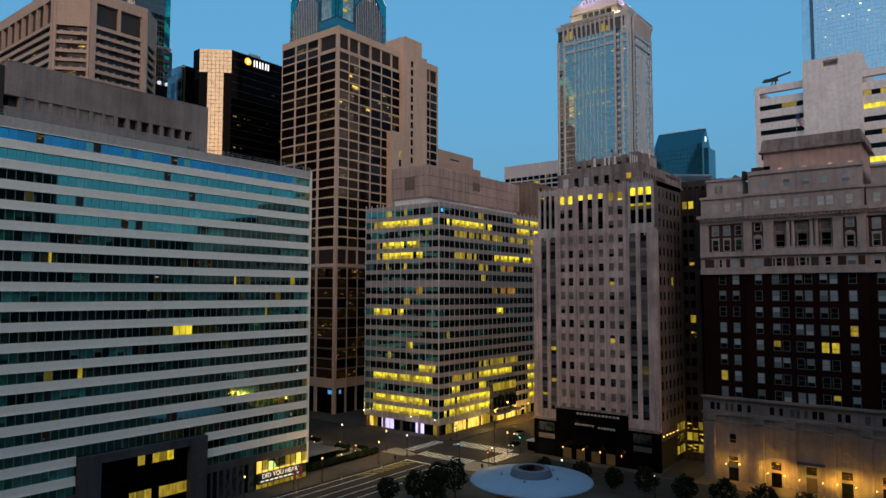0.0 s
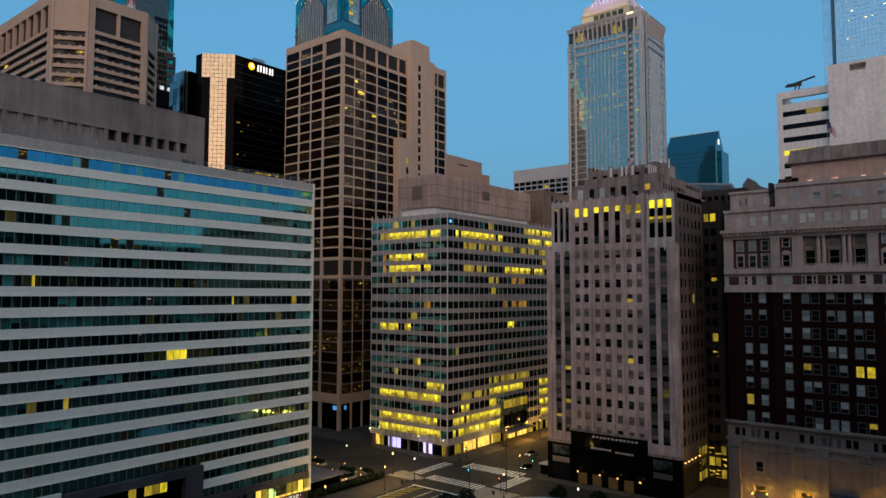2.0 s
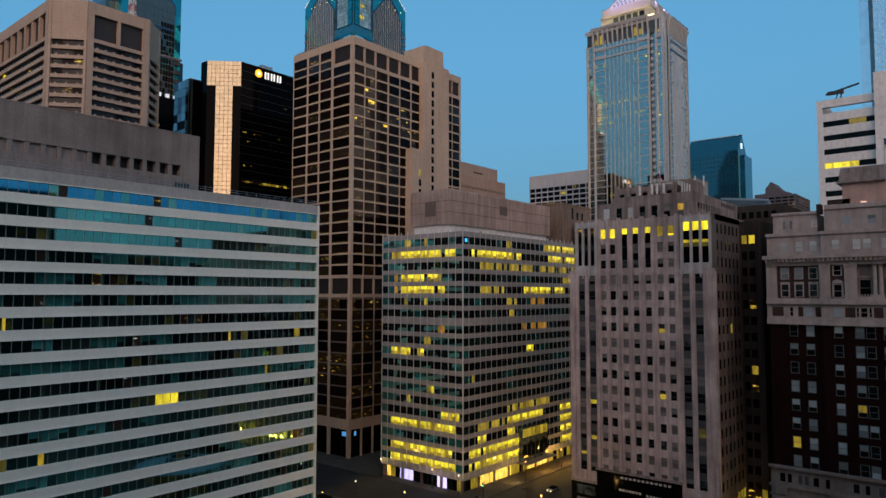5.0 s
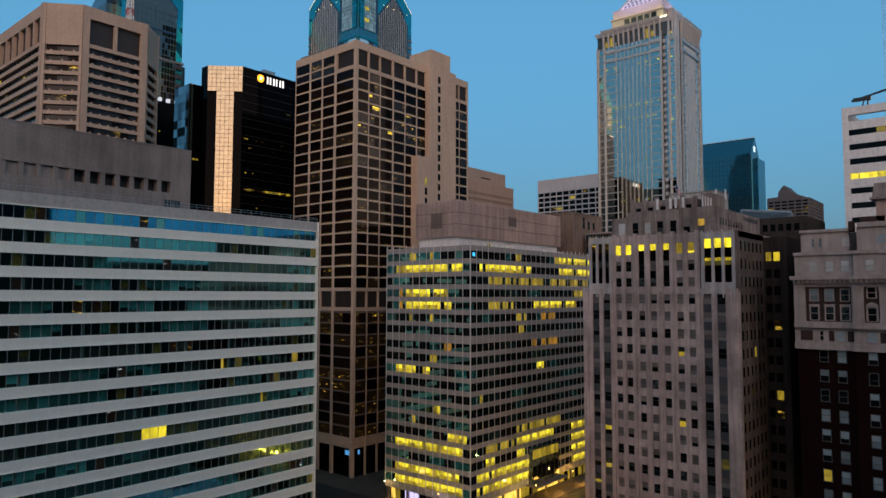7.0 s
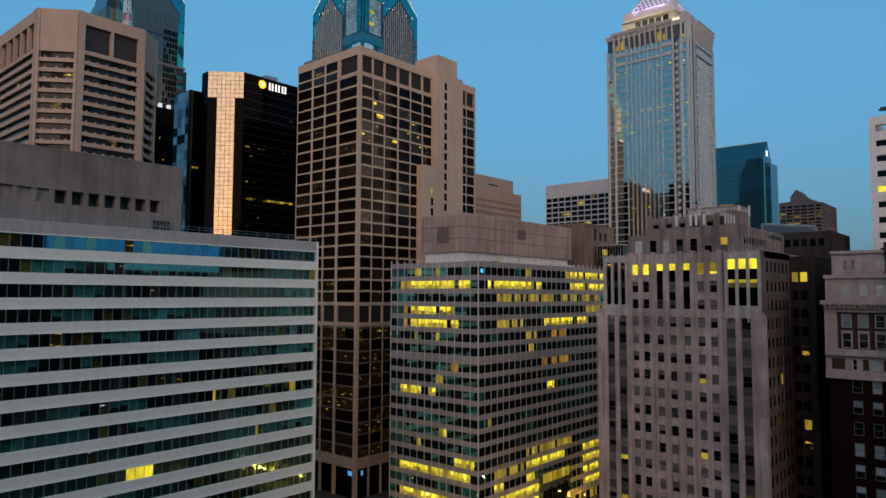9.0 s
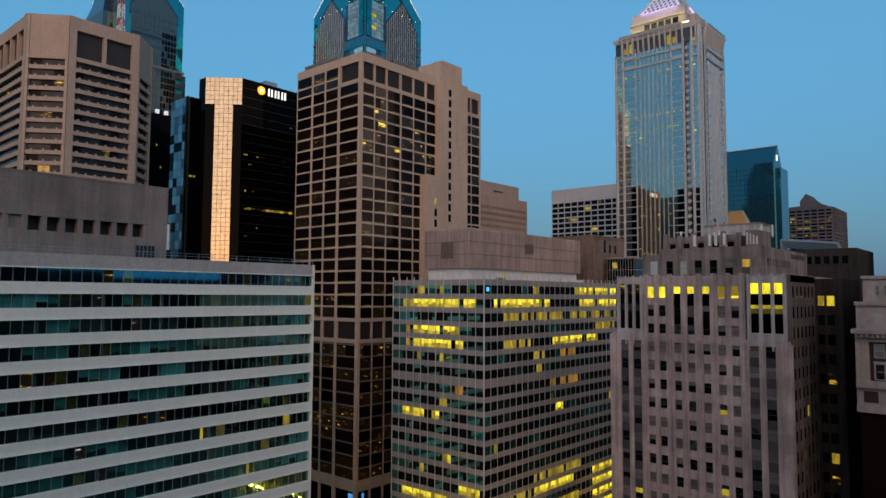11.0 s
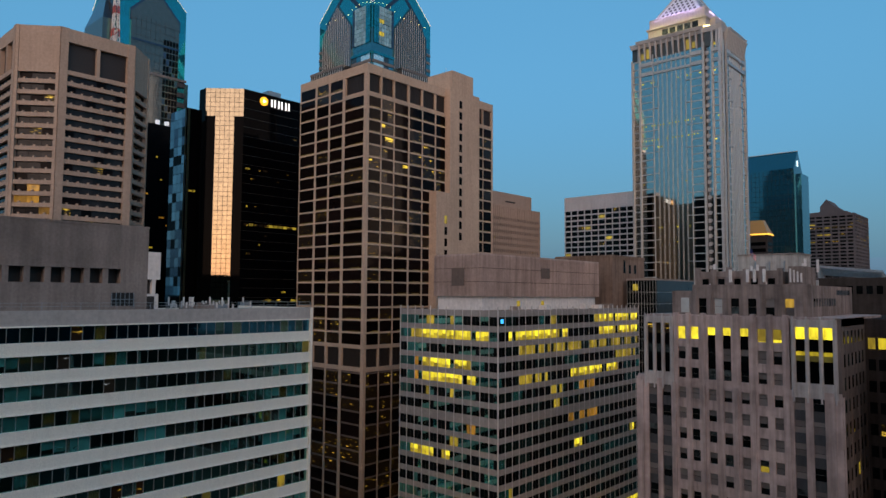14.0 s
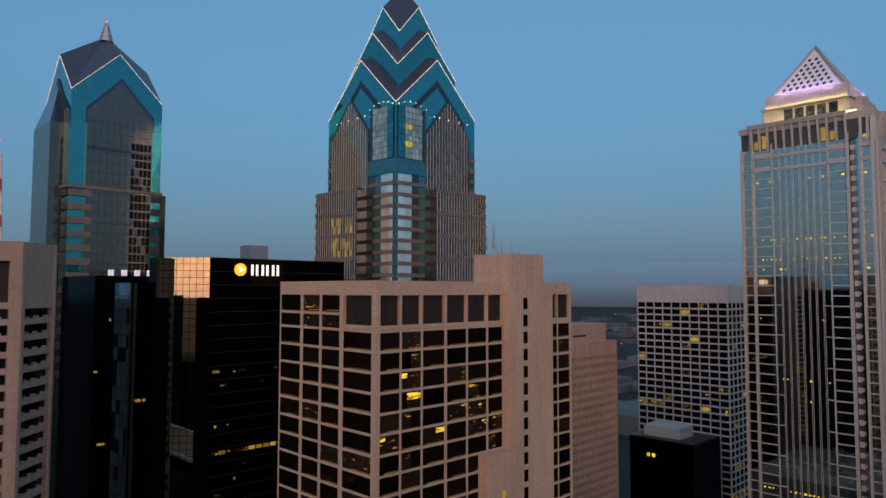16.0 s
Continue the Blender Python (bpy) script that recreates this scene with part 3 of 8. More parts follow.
def rear_office():
    """White slab behind the first one, with a lift house on its flat roof."""
    X, Y0, Y1, Z = -194.0, -24.0, 147.4, 77.1
    t = thing("rear_office_slab", X, Y1, "white office slab with ribbon windows and flat roof", "office building")
    face = Face(X, Y0, 1, 0)
    L = Y1 - Y0
    rng = random.Random(29)
    part("core", Geo().box(-221, Y0, 0, X - 0.7, Y1 - 0.3, 75.6), DARK_CORE, t)
    part("roof", Geo().box(-220.6, Y0 + 0.4, 75.6, X - 0.7, Y1 - 0.4, 76.7), ROOF_PALE, t)
    glz, sp, mul = Kit(t, "window_pane", 260), Kit(t, "spandrel", 40), Kit(t, "mullion", 0)
    cols = spans(104, L - 0.6, 0.3, 0.1)
    for j in range(19):
        z1 = 75.6 - 3.95 * j
        row = runs(rng, 104, [S_DARK, S_GREY, S_TEAL, S_TEAL_L, LIT_FEW], [6, 2, 2, 1, 0.3], 1, 5)
        for i, (a0, a1) in enumerate(cols):
            m = LIT if j == 0 and i in (84, 85) else row[i]
            glz.pane(face, a0, a1, z1 - 2.3, z1, -0.3, m, i > 76 and j < 5)
            if i > 60 and j < 6:
                mul.box(face, a0 - 0.1, a0, -0.35, -0.24, z1 - 2.3, z1, MULLION)
        sp.box(face, 0, L, -0.7, 0, z1 - 3.95, z1 - 2.3, WHITE_PANEL)
    sp.box(face, 0, L, -0.7, 0.04, 75.6, Z, WHITE_PANEL)
    g = Geo()
    Face(-221, Y1, 0, 1).box(g, -27, 0, -0.3, 0.0, 0, Z)
    part("end_wall", g, WHITE_PANEL, t)
    part("back_parapet", Geo().box(-221, Y0, 70, -220.4, Y1, Z), WHITE_PANEL, t)
    for kit in (glz, sp, mul):
        kit.close()
    # lift house: blank slab on a row of short piers, doors below
    LX, L0, L1 = -198.0, 103.5, 119.4
    lf = Face(LX, L0, 1, 0)
    lh = part("lift_house", Geo().box(-212, L0, 84.4, LX, L1, 90.9), WHITE_WALL, t, "white rendered lift house on the roof")
    part("lift_house_wall", Geo().box(-211.5, L0 + 0.4, 76.7, LX - 0.05, L1 - 0.3, 81.0), WHITE_WALL, lh)
    part("lift_house_recess", Geo().box(-211, L0 + 0.8, 81.0, LX - 1.2, L1 - 0.8, 84.4), LOUVRE, lh)
    tk = Kit(lh, "tooth", 20)
    for a0, a1 in spans(6, L1 - L0, 0, 1.7):
        tk.box(lf, a0 - 0.1, a0 + 0.75, -1.25, -0.06, 81.0, 84.4, WHITE_WALL)
    dk = Kit(lh, "roof_door", 6)
    dk.box(lf, 9.6, 11.8, -0.02, 0.02, 77.0, 79.6, LIT_DIM)
    dk.box(lf, 12.8, 14.6, -0.02, 0.02, 77.0, 80.4, LOUVRE)
    lb = part("plant_room", Geo().box(-216, 82, 76.7, -203, L0 - 0.1, 87.6), CONC_LIGHT, t)
    part("coping", Geo().box(-216.3, 81.7, 87.6, -202.7, L0 - 0.1, 88.1), CONC_LIGHT, lb)
    part("plant_box", Geo().box(-207, 104, 90.9, -200, 111, 91.7), CONC_GREY, lh)
    return t


rear_office()
for k in range(34):
    rng = random.Random(100 + k)
    x, y = (-197 - rng.random() * 19, 126 + 20.5 * rng.random())
    h = rng.choice([1.6, 2.0, 2.4, 3.4])
    a = thing("roof_antenna", x, y, "pale cell antenna on a steel mast", "antenna", "roof antennas", z=76.7)
    part("mast", Geo().cyl(x, y, 76.7, 76.7 + h, 0.07, n=6), STEEL, a)
    part("panel", Geo().box(x + 0.05, y - 0.18, 76.7 + h * 0.35, x + 0.25, y + 0.18, 76.8 + h), WHITE_WALL, a)
for k in range(7):
    rng = random.Random(300 + k)
    x, y = -199 - rng.random() * 16, 124 + 20 * rng.random()
    w, h = 0.7 + rng.random() * 1.4, 0.8 + rng.random() * 1.3
    a = thing("roof_unit", x, y, "grey metal air-conditioning unit on a roof", "air conditioner", "roof units", z=76.7)
    part("casing", Geo().box(x - w, y - w, 76.9, x + w, y + w, 76.9 + h), STEEL if k % 2 else CONC_GREY, a)
    part("fan", Geo().cyl(x, y, 76.9 + h, 77.0 + h, w * 0.6, n=10), MULLION_DARK, a)
    part("skid", Geo().box(x - w * 0.9, y - w * 0.9, 76.7, x + w * 0.9, y + w * 0.9, 76.9), MULLION_DARK, a)


ROOF_STAINED = masonry("stained_roofing", (0.33, 0.27, 0.21), 0.7, 0.12, 0.55, 0.95, 0.0)
rng_roof = random.Random(64)
FIN_PALE = masonry("pale_precast_fin", (0.66, 0.60, 0.56), 1.5, 0.05, 0.1, 0.7, 0.1)
PRECAST_DIM = masonry("grey_beige_precast", (0.36, 0.318, 0.298), 1.5, 0.05, 0.12, 0.8, 0.12)


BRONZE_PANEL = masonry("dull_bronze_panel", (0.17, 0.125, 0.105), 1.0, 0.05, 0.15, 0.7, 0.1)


def mid_office():
    """Square-cornered office block of grey spandrels, many floors lit."""
    X0, X1, Y0, Y1 = -173.2, -139.4, 175.6, 250.0
    t = thing("corner_office_block", X1, Y0, "grey mid-rise office block with many lit yellow floors", "office building")
    left, right = Face(X0, Y0, 0, -1), Face(X1, Y0, 1, 0)
    part("core", Geo().box(X0 + 0.7, Y0 + 0.7, 4.0, X1 - 0.7, Y1 - 0.1, 77.0), DARK_CORE, t)
    part("roof", Geo().box(X0 + 0.3, Y0 + 0.3, 76.9, X1 - 0.3, Y1 - 0.3, 77.2), ROOF_STAINED, t)
    for q in range(7):
        x, y, w = -147.2 + 5.6 * rng_roof.random(), 190 + 55 * rng_roof.random(), 0.5 + 0.9 * rng_roof.random()
        part("roof_vent", Geo().box(x - w, y - w, 77.2, x + w, y + w, 78.0 + 0.8 * rng_roof.random()), CONC_GREY if q % 2 else WHITE_WALL, t)
    D, M = LIT_DIM, LIT
    tl = {0: [(0.3, 0.4, D), (0.5, 0.58, D)], 1: [(0.1, 0.25, D), (0.25, 0.9, M)], 3: [(0.15, 0.22, LIT_ORANGE), (0.24, 0.55, M), (0.6, 0.78, M)],
          4: [(0.12, 0.24, LIT_ORANGE), (0.26, 0.68, M), (0.7, 0.78, M)], 5: [(0.3, 0.36, D), (0.5, 0.6, D)], 7: [(0.72, 0.78, LIT_ORANGE)], 9: [(0.12, 0.36, M), (0.47, 0.54, M)], 12: [(0.6, 0.68, M)],
          13: [(0.3, 0.38, D)], 14: [(0.73, 0.97, M)], 15: [(0.13, 0.9, M)], 16: [(0.78, 0.84, D)], 17: [(0.12, 0.86, M)], 18: [(0.12, 0.9, M)]}
    tr = {0: [(0.3, 0.36, D), (0.62, 0.98, M)], 1: [(0.05, 0.42, M), (0.66, 0.98, M)], 2: [(0.12, 0.98, D)], 3: [(0.78, 1, D)], 4: [(0.1, 0.3, D), (0.45, 0.8, M)],
          5: [(0.3, 0.4, D), (0.5, 0.62, LIT_ORANGE)], 6: [(0.33, 0.36, D)], 7: [(0.42, 0.64, LIT_ORANGE)], 9: [(0.46, 0.51, M), (0.9, 0.94, M)], 11: [(0.78, 0.81, D)], 14: [(0.3, 0.66, D)],
          15: [(0.1, 0.3, D), (0.3, 0.6, M), (0.75, 1, M)], 16: [(0.1, 0.16, M), (0.3, 0.36, M), (0.75, 1, M)], 17: [(0.03, 0.42, M), (0.75, 1, M)], 18: [(0.03, 0.42, M), (0.75, 1, M)]}
    rng = random.Random(8)
    glz, mul, sp, fin = Kit(t, "window_pane"), Kit(t, "mullion", 0), Kit(t, "spandrel"), Kit(t, "fin")
    for face, L, nb, table in ((left, X1 - X0, 12, tl), (right, Y1 - Y0, 26, tr)):
        cols = [c for a0, a1 in spans(nb, L, 0, 0.1) for c in spans(2, a1 - a0, a0, 0.03)]
        n = len(cols)
        for j in range(19):
            zc = 74.7 - 3.70 * j - (0.9 if j > 6 else 0)
            row = runs(rng, n, [S_DARK, S_GREY, S_TEAL, G_DARK, LIT_DIM], [2.6, 2, 2.2, 5.5, 0.05] if face is left else [2, 1.2, 0.6, 7, 0.05], 1, 4)
            for i, (a0, a1) in enumerate(cols):
                m = in_spans(table, j, (i + 0.5) / n, row[i])
                if m in (LIT, LIT_DIM, LIT_ORANGE):
                    q = rng.random()
                    m = LIT_DIM if m is LIT and q < 0.14 else S_GREY if q > (0.95 if m is LIT else 0.7) else m
                own = j < 8 and (face is left or i < 26)
                if m is LIT:
                    # bright ceiling over a dimmer room
                    cut = zc + rng.choice([-0.35, -0.1, 0.15])
                    glz.pane(face, a0, a1, cut, zc + 1.12, -0.05, LIT, own)
                    glz.pane(face, a0, a1, zc - 1.12, cut, -0.05, rng.choice([LIT_MID, LIT_MID, LIT_DIM]), own)
                else:
                    glz.pane(face, a0, a1, zc - 1.12, zc + 1.12, -0.05, m, own)
                mul.box(face, a1 - 0.015, a1 + 0.045, -0.12, -0.035, zc - 1.12, zc + 1.12, LOUVRE)
            top = (zc + 1.12 + 1.46 + (0.9 if j == 7 else 0)) if j else 77.4
            sp.box(face, 0, L, -0.7, 0.0 if face is left else -0.004, zc + 1.12, top, PRECAST_DIM)
        for k in range(nb + 1):
            a = min(max(k * L / nb, 0.10), L - 0.10)
            w = 0.11 if k in (0, nb) else 0.065
            fin.box(face, a - w, a + w, -0.2, 0.09 if face is left else 0.04, 4.6, 78.3, FIN_PALE)
    for kit in (glz, mul, sp, fin):
        kit.close()
    part("soffit", Geo().box(X0 + 0.05, Y0 + 0.05, 3.9, X1 - 0.05, Y1, 6.0), PRECAST_DIM, t)
    # ground floor: shops set back behind columns
    part("ground_core", Geo().box(X0 + 1.4, Y0 + 1.5, 0, X1 - 1.5, Y1, 3.9), DARK_CORE, t)
    shop = Kit(t, "shop_pane", 120)
    lf, rf = Face(X0, Y0 + 1.3, 0, -1), Face(X1 - 1.3, Y0, 1, 0)
    for i, (a0, a1) in enumerate(spans(16, X1 - X0 - 2.8, 1.4, 0.2)):
        shop.pane(lf, a0, a1, 0.3, 3.8, 0, {0: SHOP, 3: PURPLE, 4: PURPLE, 5: PURPLE, 11: PURPLE, 12: PURPLE}.get(i, LIT_DIM if i in (1, 3, 15) else G_DARK))
    for i, (a0, a1) in enumerate(spans(30, Y1 - Y0 - 3, 3, 0.2)):
        shop.pane(rf, a0, a1, 0.3, 3.8, 0, SHOP if 3 <= i <= 9 or 14 <= i <= 19 else LIT_DIM if i % 3 else G_DARK)
    col = Kit(t, "column", 40)
    for k in range(5):
        col.box(left, 0.5 + k * 8.0, 1.1 + k * 8.0, -1.2, -0.5, 0, 4.0, BRONZE_PANEL)
    for k in range(1, 10):
        col.box(right, 0.6 + k * 8.0, 1.1 + k * 8.0, -1.2, -0.6, 0, 4.0, BRONZE_PANEL)
    # entrance bay on the street side
    g = Geo()
    right.box(g, 29.5, 45.5, -0.2, 1.2, 4.2, 15.2)
    eb = part("entrance_bay", g, G_GREY, t, "grey entrance bay with lit glass")
    ek = Kit(eb, "entrance_pane", 40)
    for a0, a1 in spans(6, 15.4, 29.8, 0.3):
        ek.pane(right, a0, a1, 11.8, 14.6, 1.26, LIT_DIM)
        ek.pane(right, a0, a1, 5.4, 9.6, 1.26, G_DARK)
    g = Geo()
    right.box(g, 28, 47, 0, 4.2, 3.8, 4.1)
    part("canopy", g, BRONZE_PANEL, t, "bronze entrance canopy lit from below")
    # penthouse: pale wall below, ribbed screen above
    part("penthouse_wall", Geo().box(-165.6, 182.6, 77.1, -150.2, 241, 80.9), WHITE_WALL, t)
    A0, A1, B0, B1 = -166.4, -149.5, 181.9, 242.5
    scr = part("plant_screen", Geo().box(A0, B0, 80.9, A1, B1, 91.4), SCREEN, t, "ribbed grey-pink metal plant screen")
    part("screen_roof", Geo().box(A0 + 0.3, B0 + 0.3, 91.4, A1 - 0.3, B1 - 0.3, 91.5), ROOF_STAINED, scr)
    for q in ((A0, B0, A1, B0 + 0.4), (A0, B1 - 0.4, A1, B1), (A0, B0 + 0.4, A0 + 0.4, B1 - 0.4), (A1 - 0.4, B0 + 0.4, A1, B1 - 0.4)):
        part("rim", Geo().box(q[0], q[1], 91.4, q[2], q[3], 92.1), SCREEN, scr)
    part("roof_hatch", Geo().box(-160.5, 228, 91.5, -156, 233, 92.8), CONC_GREY, scr)
    part("roof_walkway", Geo().box(-158.6, 186, 91.5, -157.4, 226, 91.62), ROOF_DARK, scr)
    ribs = Kit(scr, "rib", 0)
    for a0, a1 in spans(150, B1 - B0):
        ribs.box(Face(A1, B0, 1, 0), a0, a0 + 0.18, 0, 0.15, 80.8, 91.7, SCREEN)
    for a0, a1 in spans(42, A1 - A0):
        ribs.box(Face(A0, B0, 0, -1), a0, a0 + 0.18, 0, 0.15, 80.8, 91.7, SCREEN)
    ribs.close()
    for z in (84.6, 88.2):
        part("seam_rail", Geo().box(A0 - 0.1, B0 - 0.18, z, A1 + 0.18, B1, z + 0.14), BRONZE_PANEL, scr)
    gk = Kit(scr, "grille", 10)
    gk.box(Face(A1, B0, 1, 0), 27, 31.5, 0.05, 0.2, 86.0, 89.0, BRONZE_PANEL)
    gk.box(Face(A0, B0, 0, -1), 6.5, 11.0, 0.05, 0.2, 83.6, 88.4, BRONZE_PANEL)
    dk = Kit(t, "roof_door", 10)
    dk.box(Face(-150.2, 182.6, 1, 0), 15.5, 16.9, 0, 0.06, 77.3, 79.6, LIT_DIM)
    dk.box(Face(-150.2, 182.6, 1, 0), 27.5, 28.9, 0, 0.06, 77.3, 79.6, LIT_DIM)
    g = Geo()
    right.box(g, 1.0, 2.2, -0.04, -0.015, 74.2, 75.3)
    part("blue_screen", g, BLUE_SCREEN, t)
    return t


mid_office()


def concrete_tower():
    X1, Y0, Y1, X0 = -197.3, 183.4, 247.6, -232.2
    t = thing("concrete_grid_tower", X1, Y0, "tan concrete grid tower with dark bronze windows", "office tower")
    right, left = Face(X1, Y0, 1, 0), Face(X0, Y0, 0, -1)
    part("core", Geo().box(X0 + 1.1, Y0 + 1.1, 0, X1 - 1.1, Y1, 152.6), DARK_CORE, t)
    part("roof", Geo().box(X0 + 0.5, Y0 + 0.5, 152.6, X1 - 0.5, Y1 - 0.5, 153.0), ROOF_PALE, t)
    rb = [(1.4, 5.8), (6.9, 11.5), (12.6, 18.2), (19.5, 24.8), (25.9, 31.3), (32.5, 36.9), (53.3, 57.8), (58.8, 63.0)]
    lb = [(0.7, 8.2), (9.8, 15.5), (16.9, 22.7), (24.6, 33.2)]
    rows = [(144.0 - 3.95 * j - 3.33, 144.0 - 3.95 * j) for j in range(20)]
    low = [(56.6 - 3.95 * j - 3.33, 56.6 - 3.95 * j) for j in range(11)]
    rb = [(a - 0.3, b + 0.3) for a, b in rb]
    lb = [(a - 0.3, b + 0.3) for a, b in lb]
    glz, sp, pier, mul = Kit(t, "window_pane"), Kit(t, "spandrel"), Kit(t, "pier"), Kit(t, "glazing_bar", 0)
    rng, sill_rng = random.Random(5), random.Random(51)
    lit = {(1, 1): LIT_FEW, (1, 2): LIT_SOFT, (1, 3): LIT_SOFT, (1, 4): LIT_FEW, (1, 6): LIT_FEW, (2, 5): LIT_SOFT, (3, 4): LIT_FEW, (4, 4): LIT_FEW, (0, 5): LIT_SOFT, (2, 5): LIT_SOFT, (4, 3): LIT_FEW, (5, 5): LIT_FEW, (4, 5): LIT_FEW, (5, 6): LIT_FEW, (0, 8): LIT_FEWER, (3, 2): LIT_FEWER}
    for face, bays, L in ((right, rb, Y1 - Y0), (left, lb, X1 - X0)):
        edges = [0] + [q for b in bays for q in b] + [L]
        for e0, e1 in zip(edges[::2], edges[1::2]):
            if face is right and e0 > 36 and e1 < 54:
                continue
            pier.box(face, e0, e1 if face is right else min(e1, L - 0.03), -0.9, 0.0 if face is right else -0.005, 0, 154.2, CONC_TAN)
        for i, (a0, a1) in enumerate(bays):
            tall = face is right or i == 3
            rr = rows if tall else [(148.0, 151.3), (144.05, 147.2)] + rows
            for j, (z0, z1) in enumerate(rr + low):
                m = G_BRONZE if rng.random() > (0.14 if j < 20 else 0.4) else LIT_FEWER
                if j == 20 + (not tall) * 2 and face is right or (j == 20 and rng.random() < 0.6):
                    m = LIT_FEW
                if face is right:
                    m = lit.get((i, j), m)
                mid = a0 + (a1 - a0) * rng.choice([0.3, 0.5, 0.62])
                if m in (LIT_SOFT, LIT_FEW):
                    # a lit room: bright ceiling over dark furniture, half the bay
                    cut = z0 + rng.choice([1.7, 2.0, 2.3])
                    l0, l1 = (a0, mid) if rng.random() < 0.5 else (mid, a1)
                    d0, d1 = (mid, a1) if l0 == a0 else (a0, mid)
                    glz.pane(face, l0, l1, cut, z1 - 0.3, -0.13, LIT_SOFT if m is LIT_SOFT else LIT_FEW, j < 17)
                    glz.pane(face, l0, l1, z1 - 0.3, z1, -0.13, G_BRONZE, False)
                    glz.pane(face, l0, l1, z0 - 0.08, cut, -0.13, LIT_FEWER, False)
                    glz.pane(face, d0, d1, z0 - 0.08, z1, -0.13, LIT_FEWER if rng.random() < 0.4 else G_BRONZE, j < 17)
                else:
                    glz.pane(face, a0, a1, z0 - 0.08, z1, -0.13, m, j < 17)
                if z0 > 66 and sill_rng.random() < 0.7:
                    s0 = a0 + 0.4 * sill_rng.random() * (a1 - a0)
                    glz.pane(face, s0, a1 - 0.05, z0 - 0.02, z0 + 0.2, -0.115, LIT_SILL, False)
                # spandrels below z 60 take a darker colour than the tan above
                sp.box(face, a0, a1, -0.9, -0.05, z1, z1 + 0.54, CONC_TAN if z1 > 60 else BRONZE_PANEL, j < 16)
            sp.box(face, a0, a1, -0.9, -0.08, 151.3, 154.2, CONC_TAN)
            if tall:
                sp.box(face, a0, a1, -0.9, -0.08, 144.6, 145.4, CONC_TAN)
            sp.box(face, a0, a1, -0.9, -0.14, 64.3, 65.7, CONC_TAN)
            sp.box(face, a0, a1, -0.9, 0.1, 57.3, 58.6, CONC_TAN)
            sp.box(face, a0, a1, -0.9, -0.14, 10.0, 13.8, CONC_TAN)
            for z0, z1 in (((145.4, 151.3),) if tall else ()) + ((58.6, 64.3),):
                g = Geo()
                face.box(g, a0, a1, -1.05, -0.85, z0, z1)
                for q0, q1 in spans(int((a1 - a0) / 0.7), a1 - a0, a0, 0.35):
                    face.box(g, q0, q1, -0.85, -0.65, z0, z1)
                part("louvre", g, LOUVRE, t)
            for a, b in spans(3, a1 - a0, a0, 0.3):
                if rng.random() < 0.15:
                    glz.pane(face, a + 0.2, b - 0.2, 7.6, 9.2, -0.5, BLUE_DIM, False)
                glz.pane(face, a, b, 0.3, 9.8, -0.6, G_BLACK, False)
    for kit in (glz, sp, pier, mul):
        kit.close()
    # stair shaft with its slot windows, and the lower stub beside it
    g = Geo()
    right.box(g, 37.0, 53.3, -8, 2.2, 0, 154.2)
    sh = part("stair_shaft", g, CONC_PINK, t)
    g = Geo()
    right.box(g, 38.0, 49.6, -9.8, 2.2, 154.2, 160.8)
    part("lift_house", g, CONC_PINK, t)
    sk = Kit(sh, "slot_window", 40)
    for j in range(13):
        z = 150.6 - 3.95 * j
        sk.box(right, 42.0, 43.5, 2.1, 2.24, z - 2.7, z, G_BRONZE)
    g = Geo()
    right.box(g, 29.0, 37.3, -0.5, 3.2, 0, 116.5)
    st = part("stub", g, CONC_PINK, t)
    sk = Kit(st, "slot_window", 40)
    for j in range(9):
        z = 108.4 - 3.95 * j
        sk.box(right, 33.2, 34.6, 3.1, 3.24, z - 2.7, z, LIT_DIM if j == 0 else G_BRONZE)
    return t


LIT_SOFT = lit_spots("half_lit_office", (1.0, 0.66, 0.06), 0.6, 0.40)
BLUE_DIM = glow("dim_blue_display", (0.1, 0.4, 0.9), 0.25)
concrete_tower()
rng = random.Random(41)
for k in range(7):
    x, y = -198 - rng.random() * 8, 222.5 + rng.random() * 9.5
    a = thing("roof_mast", x, y, "thin steel mast on the lift house", "mast", "roof masts", z=160.8)
    part("pole", Geo().cyl(x, y, 160.8, 163 + 2 * rng.random(), 0.09, 0.04, 6), STEEL, a)


